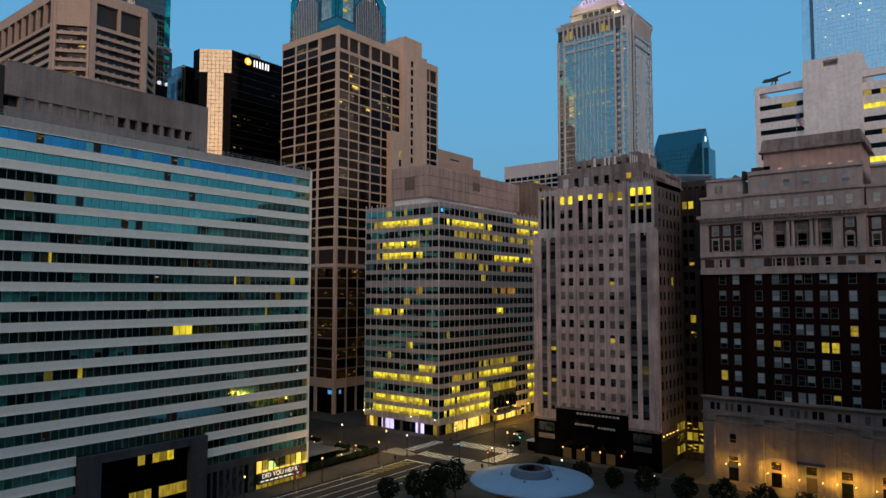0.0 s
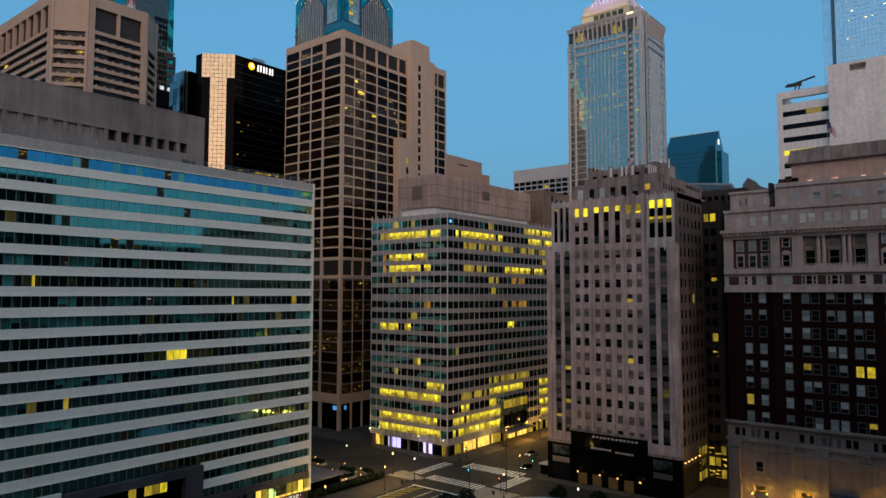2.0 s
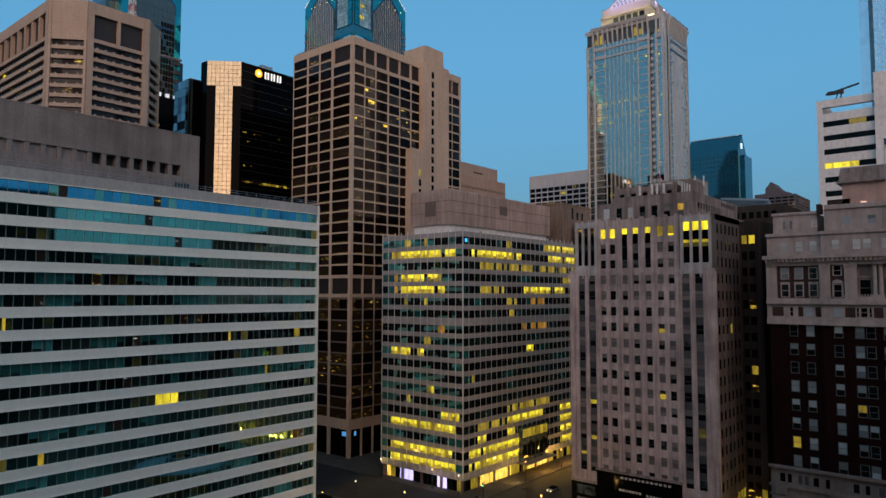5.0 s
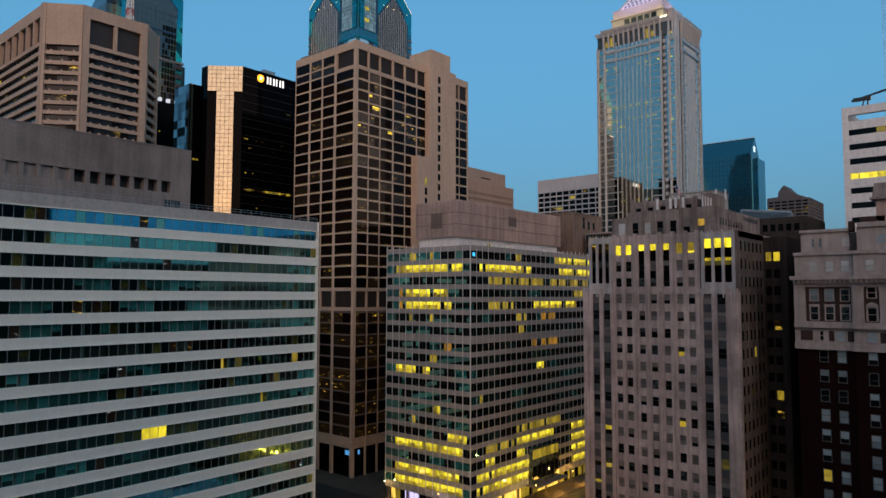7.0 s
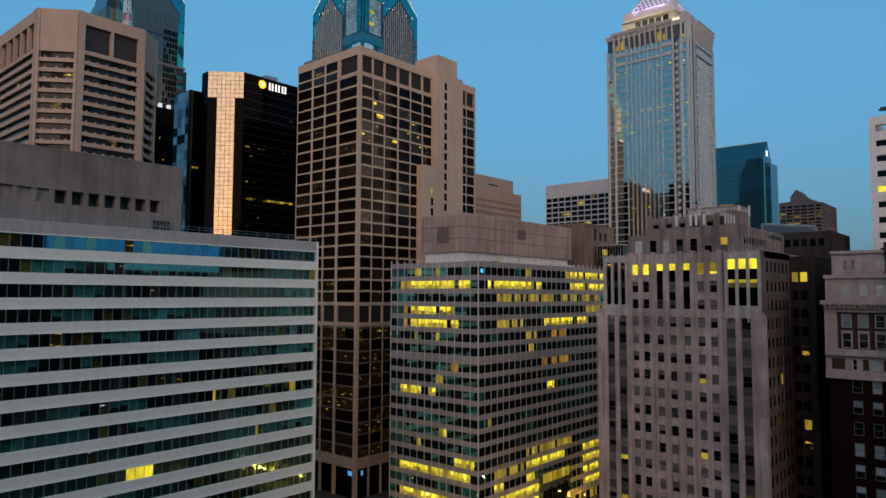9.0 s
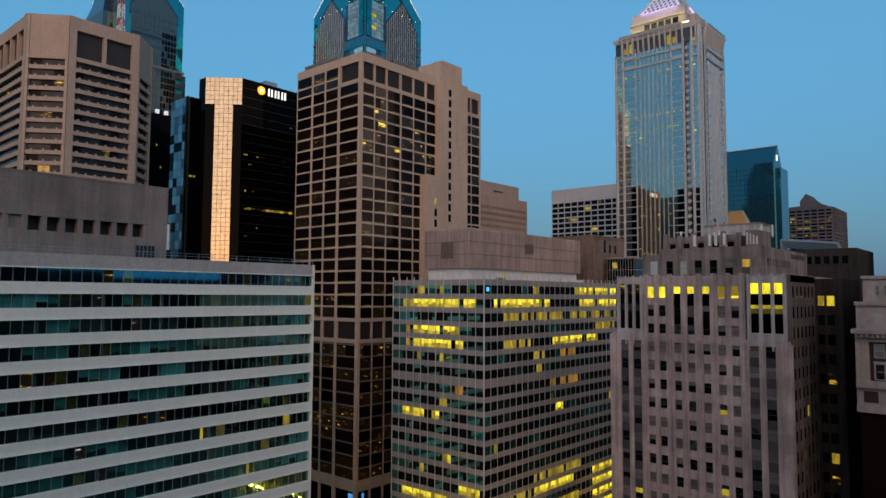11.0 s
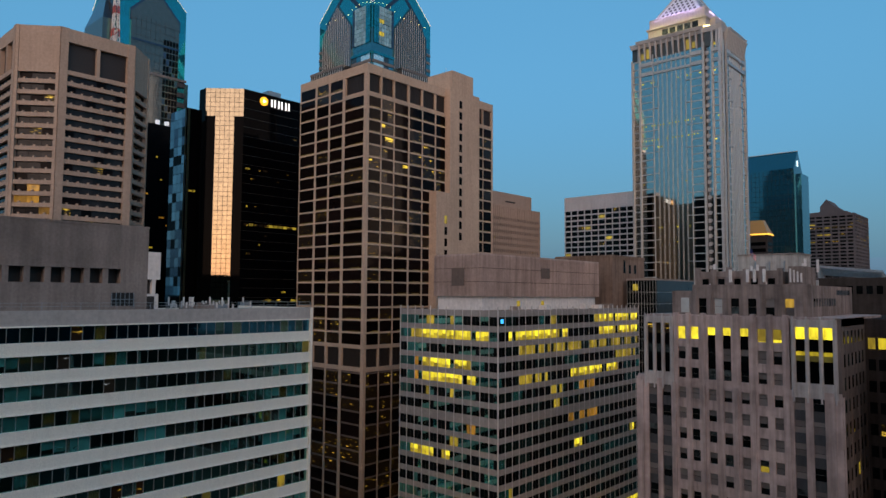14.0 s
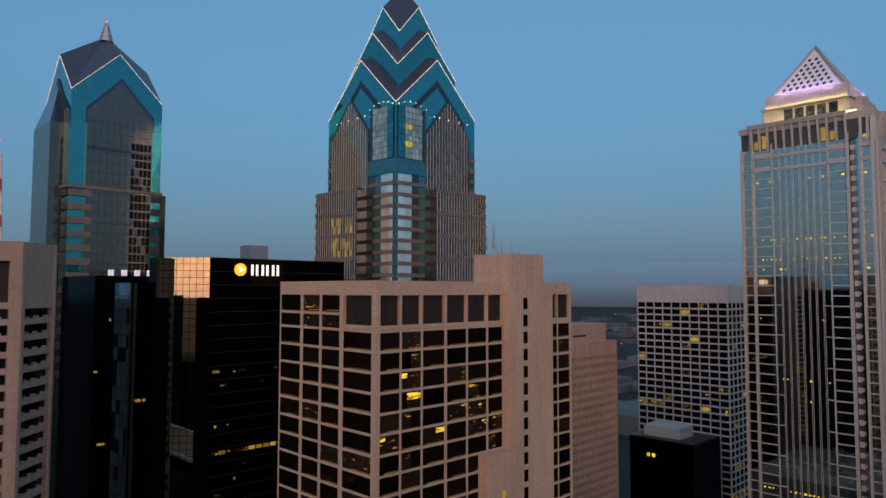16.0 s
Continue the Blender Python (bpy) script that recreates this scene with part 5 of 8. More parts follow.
    for x0, x1 in ((-44.0, -41.3), (-24.1, -21.2)):
        panel.box(face, x0, x1, -1.3, -0.4, 57.7, 64.9, BRICK_BROWN)
        x = (x0 + x1) / 2
        sash(x, 63.7, 1.3, 2.0, -0.4, G_DARK if x < -30 else G_BLIND, 0.5, 0.25, STONE_WARM)
        sash(x, 59.3, 1.4, 2.6, -0.4, G_DARK, 0.4, 0.35, STONE_WARM)
        g = Geo().solid([face.at(x + a, d, z) for d in (-0.4, -0.05) for a, z in ((-1.15, 60.9), (1.15, 60.9), (0.8, 61.5), (0, 61.8), (-0.8, 61.5))], [(4, 3, 2, 1, 0), (5, 6, 7, 8, 9)] + [(i, (i + 1) % 5, 5 + (i + 1) % 5, 5 + i) for i in range(5)])
        part("pediment", g, STONE_WARM, t)
    for x0, x1 in ((-39.0, -36.3), (-34.3, -31.2), (-29.2, -26.1)):
        x = (x0 + x1) / 2
        panel.box(face, x0, x1, -1.3, -0.9, 62.0, 64.9, STONE_SOOT)
        panel.box(face, x - 1.0, x + 1.0, -0.9, -0.8, 62.5, 64.4, STONE_SHADED_WALL)
        sash(x, 59.9, 1.9, 3.4, -1.1, G_DARK, 0, 0.25, STONE_SOOT)
        frm.box(face, x - 1.2, x + 1.2, -1.0, 0.2, 57.7, 58.0, STONE_WARM)
        for k in range(5):
            frm.box(face, x - 1.1 + 0.5 * k, x - 0.9 + 0.5 * k, -0.1, 0.1, 58.0, 58.6, STONE_WARM)
    for x in (-35.85, -34.75, -30.75, -29.65):
        g = Geo()
        p = face.at(x, -0.45, 0)
        g.cyl(p[0], p[1], 58.5, 64.3, 0.42, 0.36, 14)
        col = part("column", g, STONE_WARM, t, smooth=False)
        part("capital", Geo().cyl(p[0], p[1], 64.3, 64.9, 0.38, 0.58, 10), STONE_WARM, col)
        part("plinth", Geo().box(p[0] - 0.55, p[1] - 0.55, 57.7, p[0] + 0.55, p[1] + 0.55, 58.5), STONE_WARM, col)
    # attic and roof storey
    for x in (-53.1, -50.1, -47.3, -42.8, -38.9, -37.0, -33.7, -31.8, -28.5, -26.6, -22.6, -17.2, -13.5):
        sash(x, 69.2, 1.4, 2.1, -0.5 + (0.0 if M0 < x < M1 else wing), G_WHITE_BLIND, 0.9, 0.15, STONE_WARM)
    for x in (-41.0, -36.3, -32.0, -28.0, -23.5):
        sash(x, 74.6, 1.4, 1.7, -3.0, G_BLIND, 0.9, 0.12, STONE_WARM)
    for x, w in ((-53.6, 0.5), (-52.2, 0.5), (-47.5, 1.3)):
        sash(x, 74.4, w, 1.8, -3.9, G_BLIND if w < 1 else STONE_PALE, 0.9, 0.1, STONE_WARM)
    # small windows over the base
    for x in (-54.6, -53.3, -51.2, -50.0, -48.0, -45.9, -40.5, -38.6, -36.0, -34.9, -33.2, -31.2, -29.8, -26.2, -24.4, -20.5, -17.5):
        glz.pane(face, x - (0.55 if rng.random() < 0.6 else 0.28), x + 0.5, 17.4, 19.2, 0.06, rng.choices([G_DARK, G_BLIND, GRANITE_GREY], [6, 1, 1])[0])
    # base: giant pilasters, doors with awnings, ledges and medallions
    for x0, x1 in ((-56.4, -54.0), (-44.4, -42.4), (-37.6, -35.4), (-29.3, -27.3), (-21.8, -19.8), (-13.6, -11.6), (-6, -4)):
        for w, d, z0, z1 in ((0.0, 0.95, 1.0, 13.2), (0.2, 1.15, 13.2, 14.3), (0.2, 1.15, 0.0, 1.0)):
            pil.box(face, x0 - w, x1 + w, -0.1, d, z0, z1, LIMESTONE_B)
        for k in range(4):
            a = x0 + 0.25 + (x1 - x0 - 0.5) * k / 3
            pil.box(face, a - 0.12, a + 0.12, 0.95, 1.03, 1.2, 12.6, LIMESTONE_B)
        pil.box(face, x0 - 0.1, x1 + 0.1, -0.1, 0.7, 14.7, 16.2, LIMESTONE_B)
    for k, x in enumerate((-49.8, -39.9, -32.3, -25.0, -17.0, -9.0)):
        for q in (-1, 1):
            frm.box(face, x + q * 1.45 - 0.25, x + q * 1.45 + 0.25, -0.05, 0.22, 0, 6.2, LIMESTONE_B)
        frm.box(face, x - 1.7, x + 1.7, -0.05, 0.24, 6.2, 6.6, LIMESTONE_B)
        frm.box(face, x - 2.1, x + 2.1, -0.05, 0.32, 6.75, 7.0, LIMESTONE_B)
        glz.box(face, x - 1.15, x + 1.15, 0.02, 0.1, 0.2, 3.6, SHOP_DIM if k == 2 else G_DARK)
        glz.box(face, x - 1.1, x + 1.1, 0.02, 0.1, 4.3, 6.1, LIT_FEW)
        wide = 2.9 if k == 2 else 1.3
        zt = 7.1 if k == 2 else 4.5
        aw = Geo().hexa([face.at(q, d, z) for z, lo in ((zt - (0.5 if k == 2 else 1.0), 0), (zt, 1)) for d, q in ((0.12, x - wide), (0.8 - 0.6 * lo, x - wide), (0.8 - 0.6 * lo, x + wide), (0.12, x + wide))])
        if k in (0, 2, 5):
            part("awning", aw, AWNING, t, "dark navy door awning")
        if k == 0:
            sash(x, 10.6, 1.5, 2.2, 0.06, G_DARK, 0.0, 0.25, LIMESTONE_B)
            frm.box(face, x - 2.0, x + 2.0, -0.05, 0.3, 8.0, 8.25, LIMESTONE_B)
        elif k != 2:
            part("medallion", Geo().solid([face.at(x + r * math.cos(q * math.pi / 10), d, 9.3 + r * math.sin(q * math.pi / 10)) for r, d in ((1.1, 0.0), (1.05, 0.16), (0.8, 0.16), (0.75, 0.05)) for q in range(20)],
                                          [(r * 20 + i, r * 20 + (i + 1) % 20, (r + 1) * 20 + (i + 1) % 20, (r + 1) * 20 + i) for r in range(3) for i in range(20)] + [tuple(60 + i for i in range(20))]), LIMESTONE_B, t)
    # windows on the alley side
    al = Face(X0, 225, -1, 0)
    for j in range(3):
        for q in range(9):
            glz.pane(al, 1.5 + 4.6 * q, 3.2 + 4.6 * q, 4.4 + 4.2 * j, 6.8 + 4.2 * j, 0.04, LIT_MID if (j + q) % 4 == 0 else LIT_DIM if (j + q) % 4 == 2 else G_DARK, False)
    for kit in (band, glz, frm, pil, panel):
        kit.close()
    return t


# darker copy of the upper limestone, with the loggia's shade in the colour
STONE_SHADED_WALL = masonry("shade_darkened_recess_stone", (0.17, 0.14, 0.125), 1.0, 0.2, 0.3, 0.9, 0.25)
ROOF_LAMP = glow("warm_roof_lamp", (1.0, 0.62, 0.45), 0.5)
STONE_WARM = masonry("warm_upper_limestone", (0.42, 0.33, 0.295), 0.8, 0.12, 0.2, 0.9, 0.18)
BRICK_BROWN = masonry("brown_brick_panel", (0.065, 0.04, 0.034), 3.0, 0.1, 0.3, 0.9, 0.2)
STONE_DIM = masonry("window_frame_paint", (0.10, 0.10, 0.10), 2.0, 0.3, 0.2, 0.7, 0.1)
AWNING = plain("navy_canvas", (0.02, 0.025, 0.045), 0.9)
hotel()


# ---- buildings further off ----
def alley_block():
    t = thing("alley_brick_block", -66, 214, "rear brick block darkened for alley shade, with a few lit windows", "building")
    part("wall", Geo().box(-72, 214.2, 0, -56, 240, 77), LIMESTONE_SHADED, t)
    f = Face(-72, 214.2, 0, -1)
    k, rng = Kit(t, "window_pane", 80), random.Random(2)
    for j in range(16):
        for i, a in enumerate((6.6, 9.0, 12.2)):
            m = LIT if (j == 0 and i < 2) or (j in (9, 10) and i == 1) else LIT_DIM if rng.random() < 0.08 else G_DARK
            k.pane(f, a, a + 1.2, 71.4 - 4.1 * j, 73.3 - 4.1 * j, 0.05, m)
    return t


# stone colour taken down to carry the shade of the alley
LIMESTONE_SHADED = masonry("shade_darkened_limestone", (0.06, 0.05, 0.045), 0.8, 0.1, 0.3, 0.9, 0.3)
alley_block()


def stepped_office():
    """White concrete block with ribbon windows, an open top frame and a blank pylon."""
    X0 = -58.3
    t = thing("white_concrete_office", X0, 250, "white concrete office block with a blank pylon", "office building")
    face = Face(X0, 250, 0, -1)
    part("core", Geo().box(X0 + 0.6, 250.7, 0, 30, 290, 112.5), DARK_CORE, t)
    g = Geo()
    face.box(g, 15.4, 32.2, -30, 1.6, 0, 121.0)
    pylon = part("pylon", g, WHITE_WALL, t)
    for a0, a1, d0, d1, z0 in ((15.4, 21.4, -30, 1.6, 121.0), (25.8, 32.2, -30, 1.6, 121.0), (21.4, 25.8, -30, -1.6, 121.0), (21.4, 25.8, -1.6, 1.6, 123.2)):
        g = Geo()
        face.box(g, a0, a1, d0, d1, z0, 124.0)
        part("pylon_head", g, WHITE_WALL, pylon)
    sp, gl = Kit(t, "spandrel"), Kit(t, "window_pane")
    rng = random.Random(6)
    for a0, a1 in ((1.6, 15.4), (32.2, 88)):
        for j in range(24):
            z = 111.6 - 4.3 * j
            sp.box(face, a0, a1, -0.6, 0, z, z + 2.6 if j else 114.1, WHITE_WALL)
            for i, (q0, q1) in enumerate(spans(int((a1 - a0) / 2.3), a1 - a0, a0, 0.1)):
                m = LIT if (j == 3 and a0 < 10 and i < 4) or (a0 > 30 and j in (1, 5)) else LIT_DIM if j in (0, 3) and rng.random() < 0.4 else G_DARK
                gl.pane(face, q0, q1, z - 1.7, z, -0.35, m, j < 10)
    sp.close(), gl.close()
    g = Geo()
    face.box(g, 0, 1.6, -40, 0.05, 0, 118.3)
    part("end_pier", g, WHITE_WALL, t)
    for a0, a1 in ((1.6, 15.4), (32.2, 88)):
        g = Geo()
        face.box(g, a0, a1, -1.6, 0.05, 116.0, 118.3)
        part("top_beam", g, WHITE_WALL, t)
    # window-washing crane on the roof
    g = Geo().bar((-56, 252, 120.5), (-47, 252, 122.4), 0.5).bar((-55.5, 252, 120.7), (-51, 252, 120.7), 1.0).bar((-52, 252, 118.3), (-51.6, 252, 121.2), 0.4).bar((-53.4, 252, 118.3), (-52.4, 252, 121.2), 0.3)
    part("roof_crane", g, MULLION_DARK, t)
    return t


stepped_office()


def glass_giant():
    t = thing("pale_glass_skyscraper", -55, 340, "very tall pale reflective glass skyscraper", "skyscraper")
    part("curtain_wall", Geo().box(-53.4, 340, 0, 20, 395, 300), G_PALE, t)
    part("corner_wall", Geo().box(-58.8, 343, 0, -55.2, 395, 300), G_PALE, t)
    part("corner_groove", Geo().box(-55.2, 342, 0, -53.4, 390, 300), G_STEEL, t)
    f = Face(-53.4, 340, 0, -1)
    k = Kit(t, "glazing_bar", 200)
    for j in range(96):
        z = 110 + 1.98 * j
        k.box(f, 0, 73, 0, 0.06, z, z + 0.09, MULLION_PALE)
    for i in range(48):
        k.box(f, 1.5 * i, 1.5 * i + 0.07, 0, 0.07, 100, 300, MULLION_PALE)
    lk, rng = Kit(t, "lit_lamp", 80), random.Random(9)
    for i in range(70):
        a, z = rng.uniform(1, 60), 112 + 3.96 * rng.randint(0, 26) + 2
        lk.box(f, a, a + rng.choice([0.3, 0.5, 0.9]), 0, 0.08, z, z + 0.35, LIT_SPOT)
    k.close()
    return t


glass_giant()


G_LILAC = glazing("shaded_window_glass", (0.020, 0.018, 0.019), 0.15, 0.0, 0.5, 0.2)
BEACON = glow("red_beacon", (1.0, 0.1, 0.1), 1.0)
G_WING = glazing("dim_slate_glass", (0.005, 0.008, 0.011), 0.1, 0.0, 0.2, 0.06)
MAST_RED = plain("red_mast_paint", (0.40, 0.06, 0.05), 0.6)
G_SLATE = glazing("slate_glass", (0.05, 0.075, 0.11), 0.08, 0.6, 0.2)
G_ROOF = glazing("slate_roof_panel", (0.075, 0.085, 0.115), 0.3, 0.4, 0.15, 0.3)


def striped_tower():
    """Tan tower with chamfered corners and deep window rows."""
    t = thing("chamfered_tan_tower", -262, 128, "tan concrete tower with chamfered corners and deep windows", "office tower")
    poly = [(-262, 116), (-262, 138.4), (-270.5, 147), (-338, 147), (-347, 138), (-347, 116), (-338, 106.4), (-270.4, 106.4)]
    inner = [(x + (1.4 if x < -290 else -1.4), y + (1.4 if y < 128 else -1.4)) for x, y in poly]
    part("core", Geo().prism(inner, 0, 160), DARK_CORE, t)
    band, glz, pier, brk = Kit(t, "spandrel"), Kit(t, "window_pane"), Kit(t, "pier"), Kit(t, "sun_bracket", 0)
    rng = random.Random(14)
    for e, ((x0, y0), (x1, y1)) in enumerate(zip(poly, poly[1:] + poly[:1])):
        if e in (2, 3, 4, 5):
            g = Geo()
            Face(x0, y0, y1 - y0, x0 - x1).box(g, 0, math.hypot(x1 - x0, y1 - y0), -1.4, 0, 0, 162.6)
            part("rear_wall", g, CONC_CHAMFER, t)
            continue
        f, L = Face(x0, y0, y1 - y0, x0 - x1), math.hypot(x1 - x0, y1 - y0)
        p0, p1 = (2.2, 2.2) if e in (0, 6) else (0.9, 0.9)
        pier.box(f, 0, p0, -1.6, 0.35, 0, 162.6, CONC_CHAMFER)
        pier.box(f, L - p1, L, -1.6, 0.35, 0, 162.6, CONC_CHAMFER)
        if e in (0, 6):
            band.box(f, p0, L - p1, -1.6, 0, 158.4, 162.6, CONC_CHAMFER)
            nb = 2 if e == 0 else 9
            for k, (a0, a1) in enumerate(spans(nb, L - p0 - p1, p0, 0)):
                if k:
                    pier.box(f, a0 - 0.5, a0 + 0.5, -1.6, 0, 149.6, 158.4, CONC_CHAMFER)
                g = Geo()
                f.box(g, a0, a1, -1.5, -1.3, 149.6, 158.4)
                part("louvre", g, LOUVRE, t)
            band.box(f, p0, L - p1, -1.6, 0, 148.2, 149.6, CONC_CHAMFER)
        else:
            band.box(f, p0, L - p1, -1.6, 0.1, 148.2, 162.6, CONC_CHAMFER)
        for j in range(42):
            z1 = 148.2 - 3.45 * j
            z0 = z1 - 2.15
            band.box(f, p0, L - p1, -1.6, 0.05, z0 - 1.3, z0, CONC_CHAMFER, j < 30)
            n = max(3, int((L - p0 - p1) / 3.0))
            for a0, a1 in spans(n, L - p0 - p1, p0, 0.12):
                q = rng.random()
                m = rng.choice([LIT_MID, LIT_MID, LIT_DIM, LIT_FEW]) if (j == 15 and q < 0.9) or (j == 14 and q < 0.5) else (LIT if q < 0.004 else LIT_FEW if q < 0.03 + 0.2 * (j > 12) else LIT_ORANGE if (e == 7 and 9 <= j <= 13 and q < 0.4) or q < 0.04 else G_LILAC if q < 0.72 else G_BRONZE)
                glz.pane(f, a0, a1, z0, z1, -0.9, m, j < 24)
                brk.box(f, (a0 + a1) / 2 - 0.25, (a0 + a1) / 2 + 0.25, -0.9, 0.0, z0, z0 + 0.5, CONC_CHAMFER)
    for kit in (band, glz, pier, brk):
        kit.close()
    part("roof", Geo().prism(inner, 160, 160.6), ROOF_PALE, t)
    # red and white lattice mast on the roof
    mx, my = -267.0, 134.0
    m = thing("lattice_mast", mx, my, "red and white steel lattice mast on a roof", "mast", z=160.6)
    for s in range(8):
        z0, z1, w0, w1 = 160.6 + 2.6 * s, 163.2 + 2.6 * s, 1.1 - 0.07 * s, 1.03 - 0.07 * s
        g = Geo()
        q0, q1 = [[(mx + a * w, my + b * w, z) for a, b in ((1, 1), (-1, 1), (-1, -1), (1, -1))] for w, z in ((w0, z0), (w1, z1))]
        for i in range(4):
            g.bar(q0[i], q1[i], 0.24).bar(q0[i], q1[(i + 1) % 4], 0.14).bar(q1[i], q1[(i + 1) % 4], 0.16)
        part("lattice_section", g, MAST_RED if s % 3 == 2 else WHITE_WALL, m)
    part("drum", Geo().cyl(mx, my, 160.6, 168, 0.75, n=10), WHITE_WALL, m)
    part("tip", Geo().cyl(mx, my, 181.4, 184.6, 0.5, 0.1, 8), WHITE_WALL, m)
    part("beacon", Geo().cyl(mx, my, 184.6, 185.2, 0.3, n=8), BEACON, m, "red mast beacon")
    return t


striped_tower()


def bank_tower():
    t = thing("black_glass_bank_tower", -271.6, 185.2, "black glass tower with a mirrored corner strip", "office tower")
    part("dark_wall", Geo().prism([(-271.6, 185.2), (-271.6, 230), (-287, 230), (-287, 174.8), (-282, 174.8)], 0, 161.2), G_BLACK, t)
    f = Face(-282, 174.8, 1, -1)
    L = 10.4 * math.sqrt(2)
    mk, jn = Kit(t, "mirror_pane"), Kit(t, "mirror_joint", 0)
    for j in range(42):
        z1 = 161.2 - 3.7 * j
        lo, hi, n = (0.0, L, 8) if j < 3 else (0.26 * L, 0.76 * L, 4)
        for a0, a1 in spans(n, hi - lo, lo, 0.12):
            for q in (0, 1):
                mk.box(f, a0, a1, -0.2, 0.1, z1 - 1.85 * (q + 1) + 0.06, z1 - 1.85 * q - 0.06, G_MIRROR)
    mk.close()
    # faint floor lines and lit rows of the dark faces
    r = Face(-271.6, 185.2, 1, 0)
    bar, lit, rng = Kit(t, "glazing_bar", 60), Kit(t, "lit_pane", 200), random.Random(77)
    for j in range(42):
        bar.box(r, 0, 44, 0, 0.04, 161.0 - 3.7 * j, 161.12 - 3.7 * j, MULLION_DARK)
    for j in (14, 22, 33):
        for a0, a1 in spans(16, 36, 1, 0.4):
            if rng.random() < (0.9 if j == 14 else 0.3):
                lit.pane(r, a0, a1, 161.2 - 3.7 * j - 1.9, 161.2 - 3.7 * j - 0.9, 0.08, LIT_FEW if rng.random() < 0.7 else LIT_DIM)
    for k in range(30):
        a, j = rng.uniform(1, 30), rng.randint(3, 40)
        lit.pane(r, a, a + rng.choice([0.6, 1.2, 2.0]), 161.2 - 3.7 * j - 2.0, 161.2 - 3.7 * j - 1.3, 0.08, LIT_FEW if k % 3 else LIT_DIM)
    # sign: glowing disc and bars for the letters
    sgn = Geo()
    n = len(sgn.v)
    ring = [(194.0 - 185.2 + 1.75 * math.cos(q * math.pi / 12), 158.0 + 1.75 * math.sin(q * math.pi / 12)) for q in range(24)]
    sgn.v += [r.at(a, 0.5, z) for a, z in ring] + [r.at(a, 0.1, z) for a, z in ring]
    sgn.f += [tuple(range(24)), tuple(reversed(range(24, 48)))] + [(24 + i, 24 + (i + 1) % 24, (i + 1) % 24, i) for i in range(24)]
    dsc = part("sign_disc", sgn, SIGN_ORANGE, t, "glowing orange sign disc")
    ar = Geo()
    ar.solid([r.at(8.3, 0.56, 157.1), r.at(9.9, 0.56, 158.0), r.at(8.3, 0.56, 158.9), r.at(8.3, 0.5, 157.1), r.at(9.9, 0.5, 158.0), r.at(8.3, 0.5, 158.9)], [(0, 1, 2), (5, 4, 3), (0, 3, 4, 1), (1, 4, 5, 2), (2, 5, 3, 0)])
    part("sign_arrow", ar, SIGN_WHITE, dsc)
    for a0 in (12.2, 15.5, 18.9):
        g = Geo()
        r.box(g, a0, a0 + 0.5, 0.1, 0.5, 156.4, 159.5)
        r.box(g, a0 + 1.5, a0 + 2.0, 0.1, 0.5, 156.4, 159.5)
        part("sign_bar", g, SIGN_WHITE, t)
    part("roof_box", Geo().box(-285, 201, 161.2, -279, 207, 165.6), STEEL, t)
    wing = part("low_wing", Geo().box(-304, 171.7, 0, -290.6, 222, 154.4), G_BLACK, t)
    ek = Kit(wing, "edge_pane", 100)
    for j in range(40):
        for a0, a1 in spans(4, 13.2, 0.1, 0.12):
            ek.pane(Face(-304, 171.7, 0, -1), a0, a1, 154.2 - 3.7 * j - 3.55, 154.2 - 3.7 * j, 0.12, rng.choice([G_EDGE, G_EDGE, G_SLATE, G_BLACK]), j < 24)
    ek.close()
    wm = Kit(wing, "mirror_pane", 90)
    for j in range(22):
        for q in (0, 1):
            wm.box(Face(-291.6, 171.4, 1, -1), 0.15 + q, 1.1 + q, -0.6, 0.25, 154.2 - 3.7 * j - 3.6, 154.2 - 3.7 * j, G_MIRROR)
    wk = Kit(wing, "lit_pane", 60)
    wf = Face(-290.6, 171.7, 1, 0)
    for k in range(26):
        a, j = rng.uniform(0.5, 20), rng.randint(8, 40)
        wk.pane(wf, a, a + rng.choice([0.8, 1.6, 2.6]), 156 - 3.7 * j - 1.6, 156 - 3.7 * j - 0.8, 0.08, LIT_DIM)
    return t


G_EDGE = glazing("sky_blue_edge_glass", (0.22, 0.25, 0.27), 0.05, 0.95, 0.35)
SIGN_ORANGE = glow("orange_sign_light", (1.0, 0.42, 0.02), 0.7)
SIGN_WHITE = glow("white_sign_light", (1.0, 0.95, 0.9), 0.55)
bank_tower()


def crenel_tower():
    """Dark blue tower between the others, with lit crenels."""
    t = thing("dark_blue_hotel_tower", -345, 192, "dark blue glass tower with small lit crenels", "tower")
    part("wall", Geo().box(-372, 176, 0, -336, 212, 157), G_NAVY, t)
    k, f = Kit(t, "lit_crenel", 20), Face(-336, 176, 1, 0)
    for a0, a1 in spans(7, 30, 3, 2.9):
        k.box(f, a0, a1, -1.5, 0.1, 157, 159.0, CRENEL)
    lk, rng = Kit(t, "lit_pane", 60), random.Random(31)
    for q in range(34):
        a, j = rng.uniform(0, 34), rng.randint(2, 36)
        lk.pane(f, a, a + rng.choice([0.6, 1.2, 2.4]), 157 - 3.4 * j - 1.6, 157 - 3.4 * j - 0.8, 0.08, LIT_DIM if q % 4 else LIT_ORANGE)
    return t


# the crenels' lighting is a weak emission of their own material
CRENEL = glow("glowing_crenel", (0.85, 0.85, 0.9), 0.2)
crenel_tower()


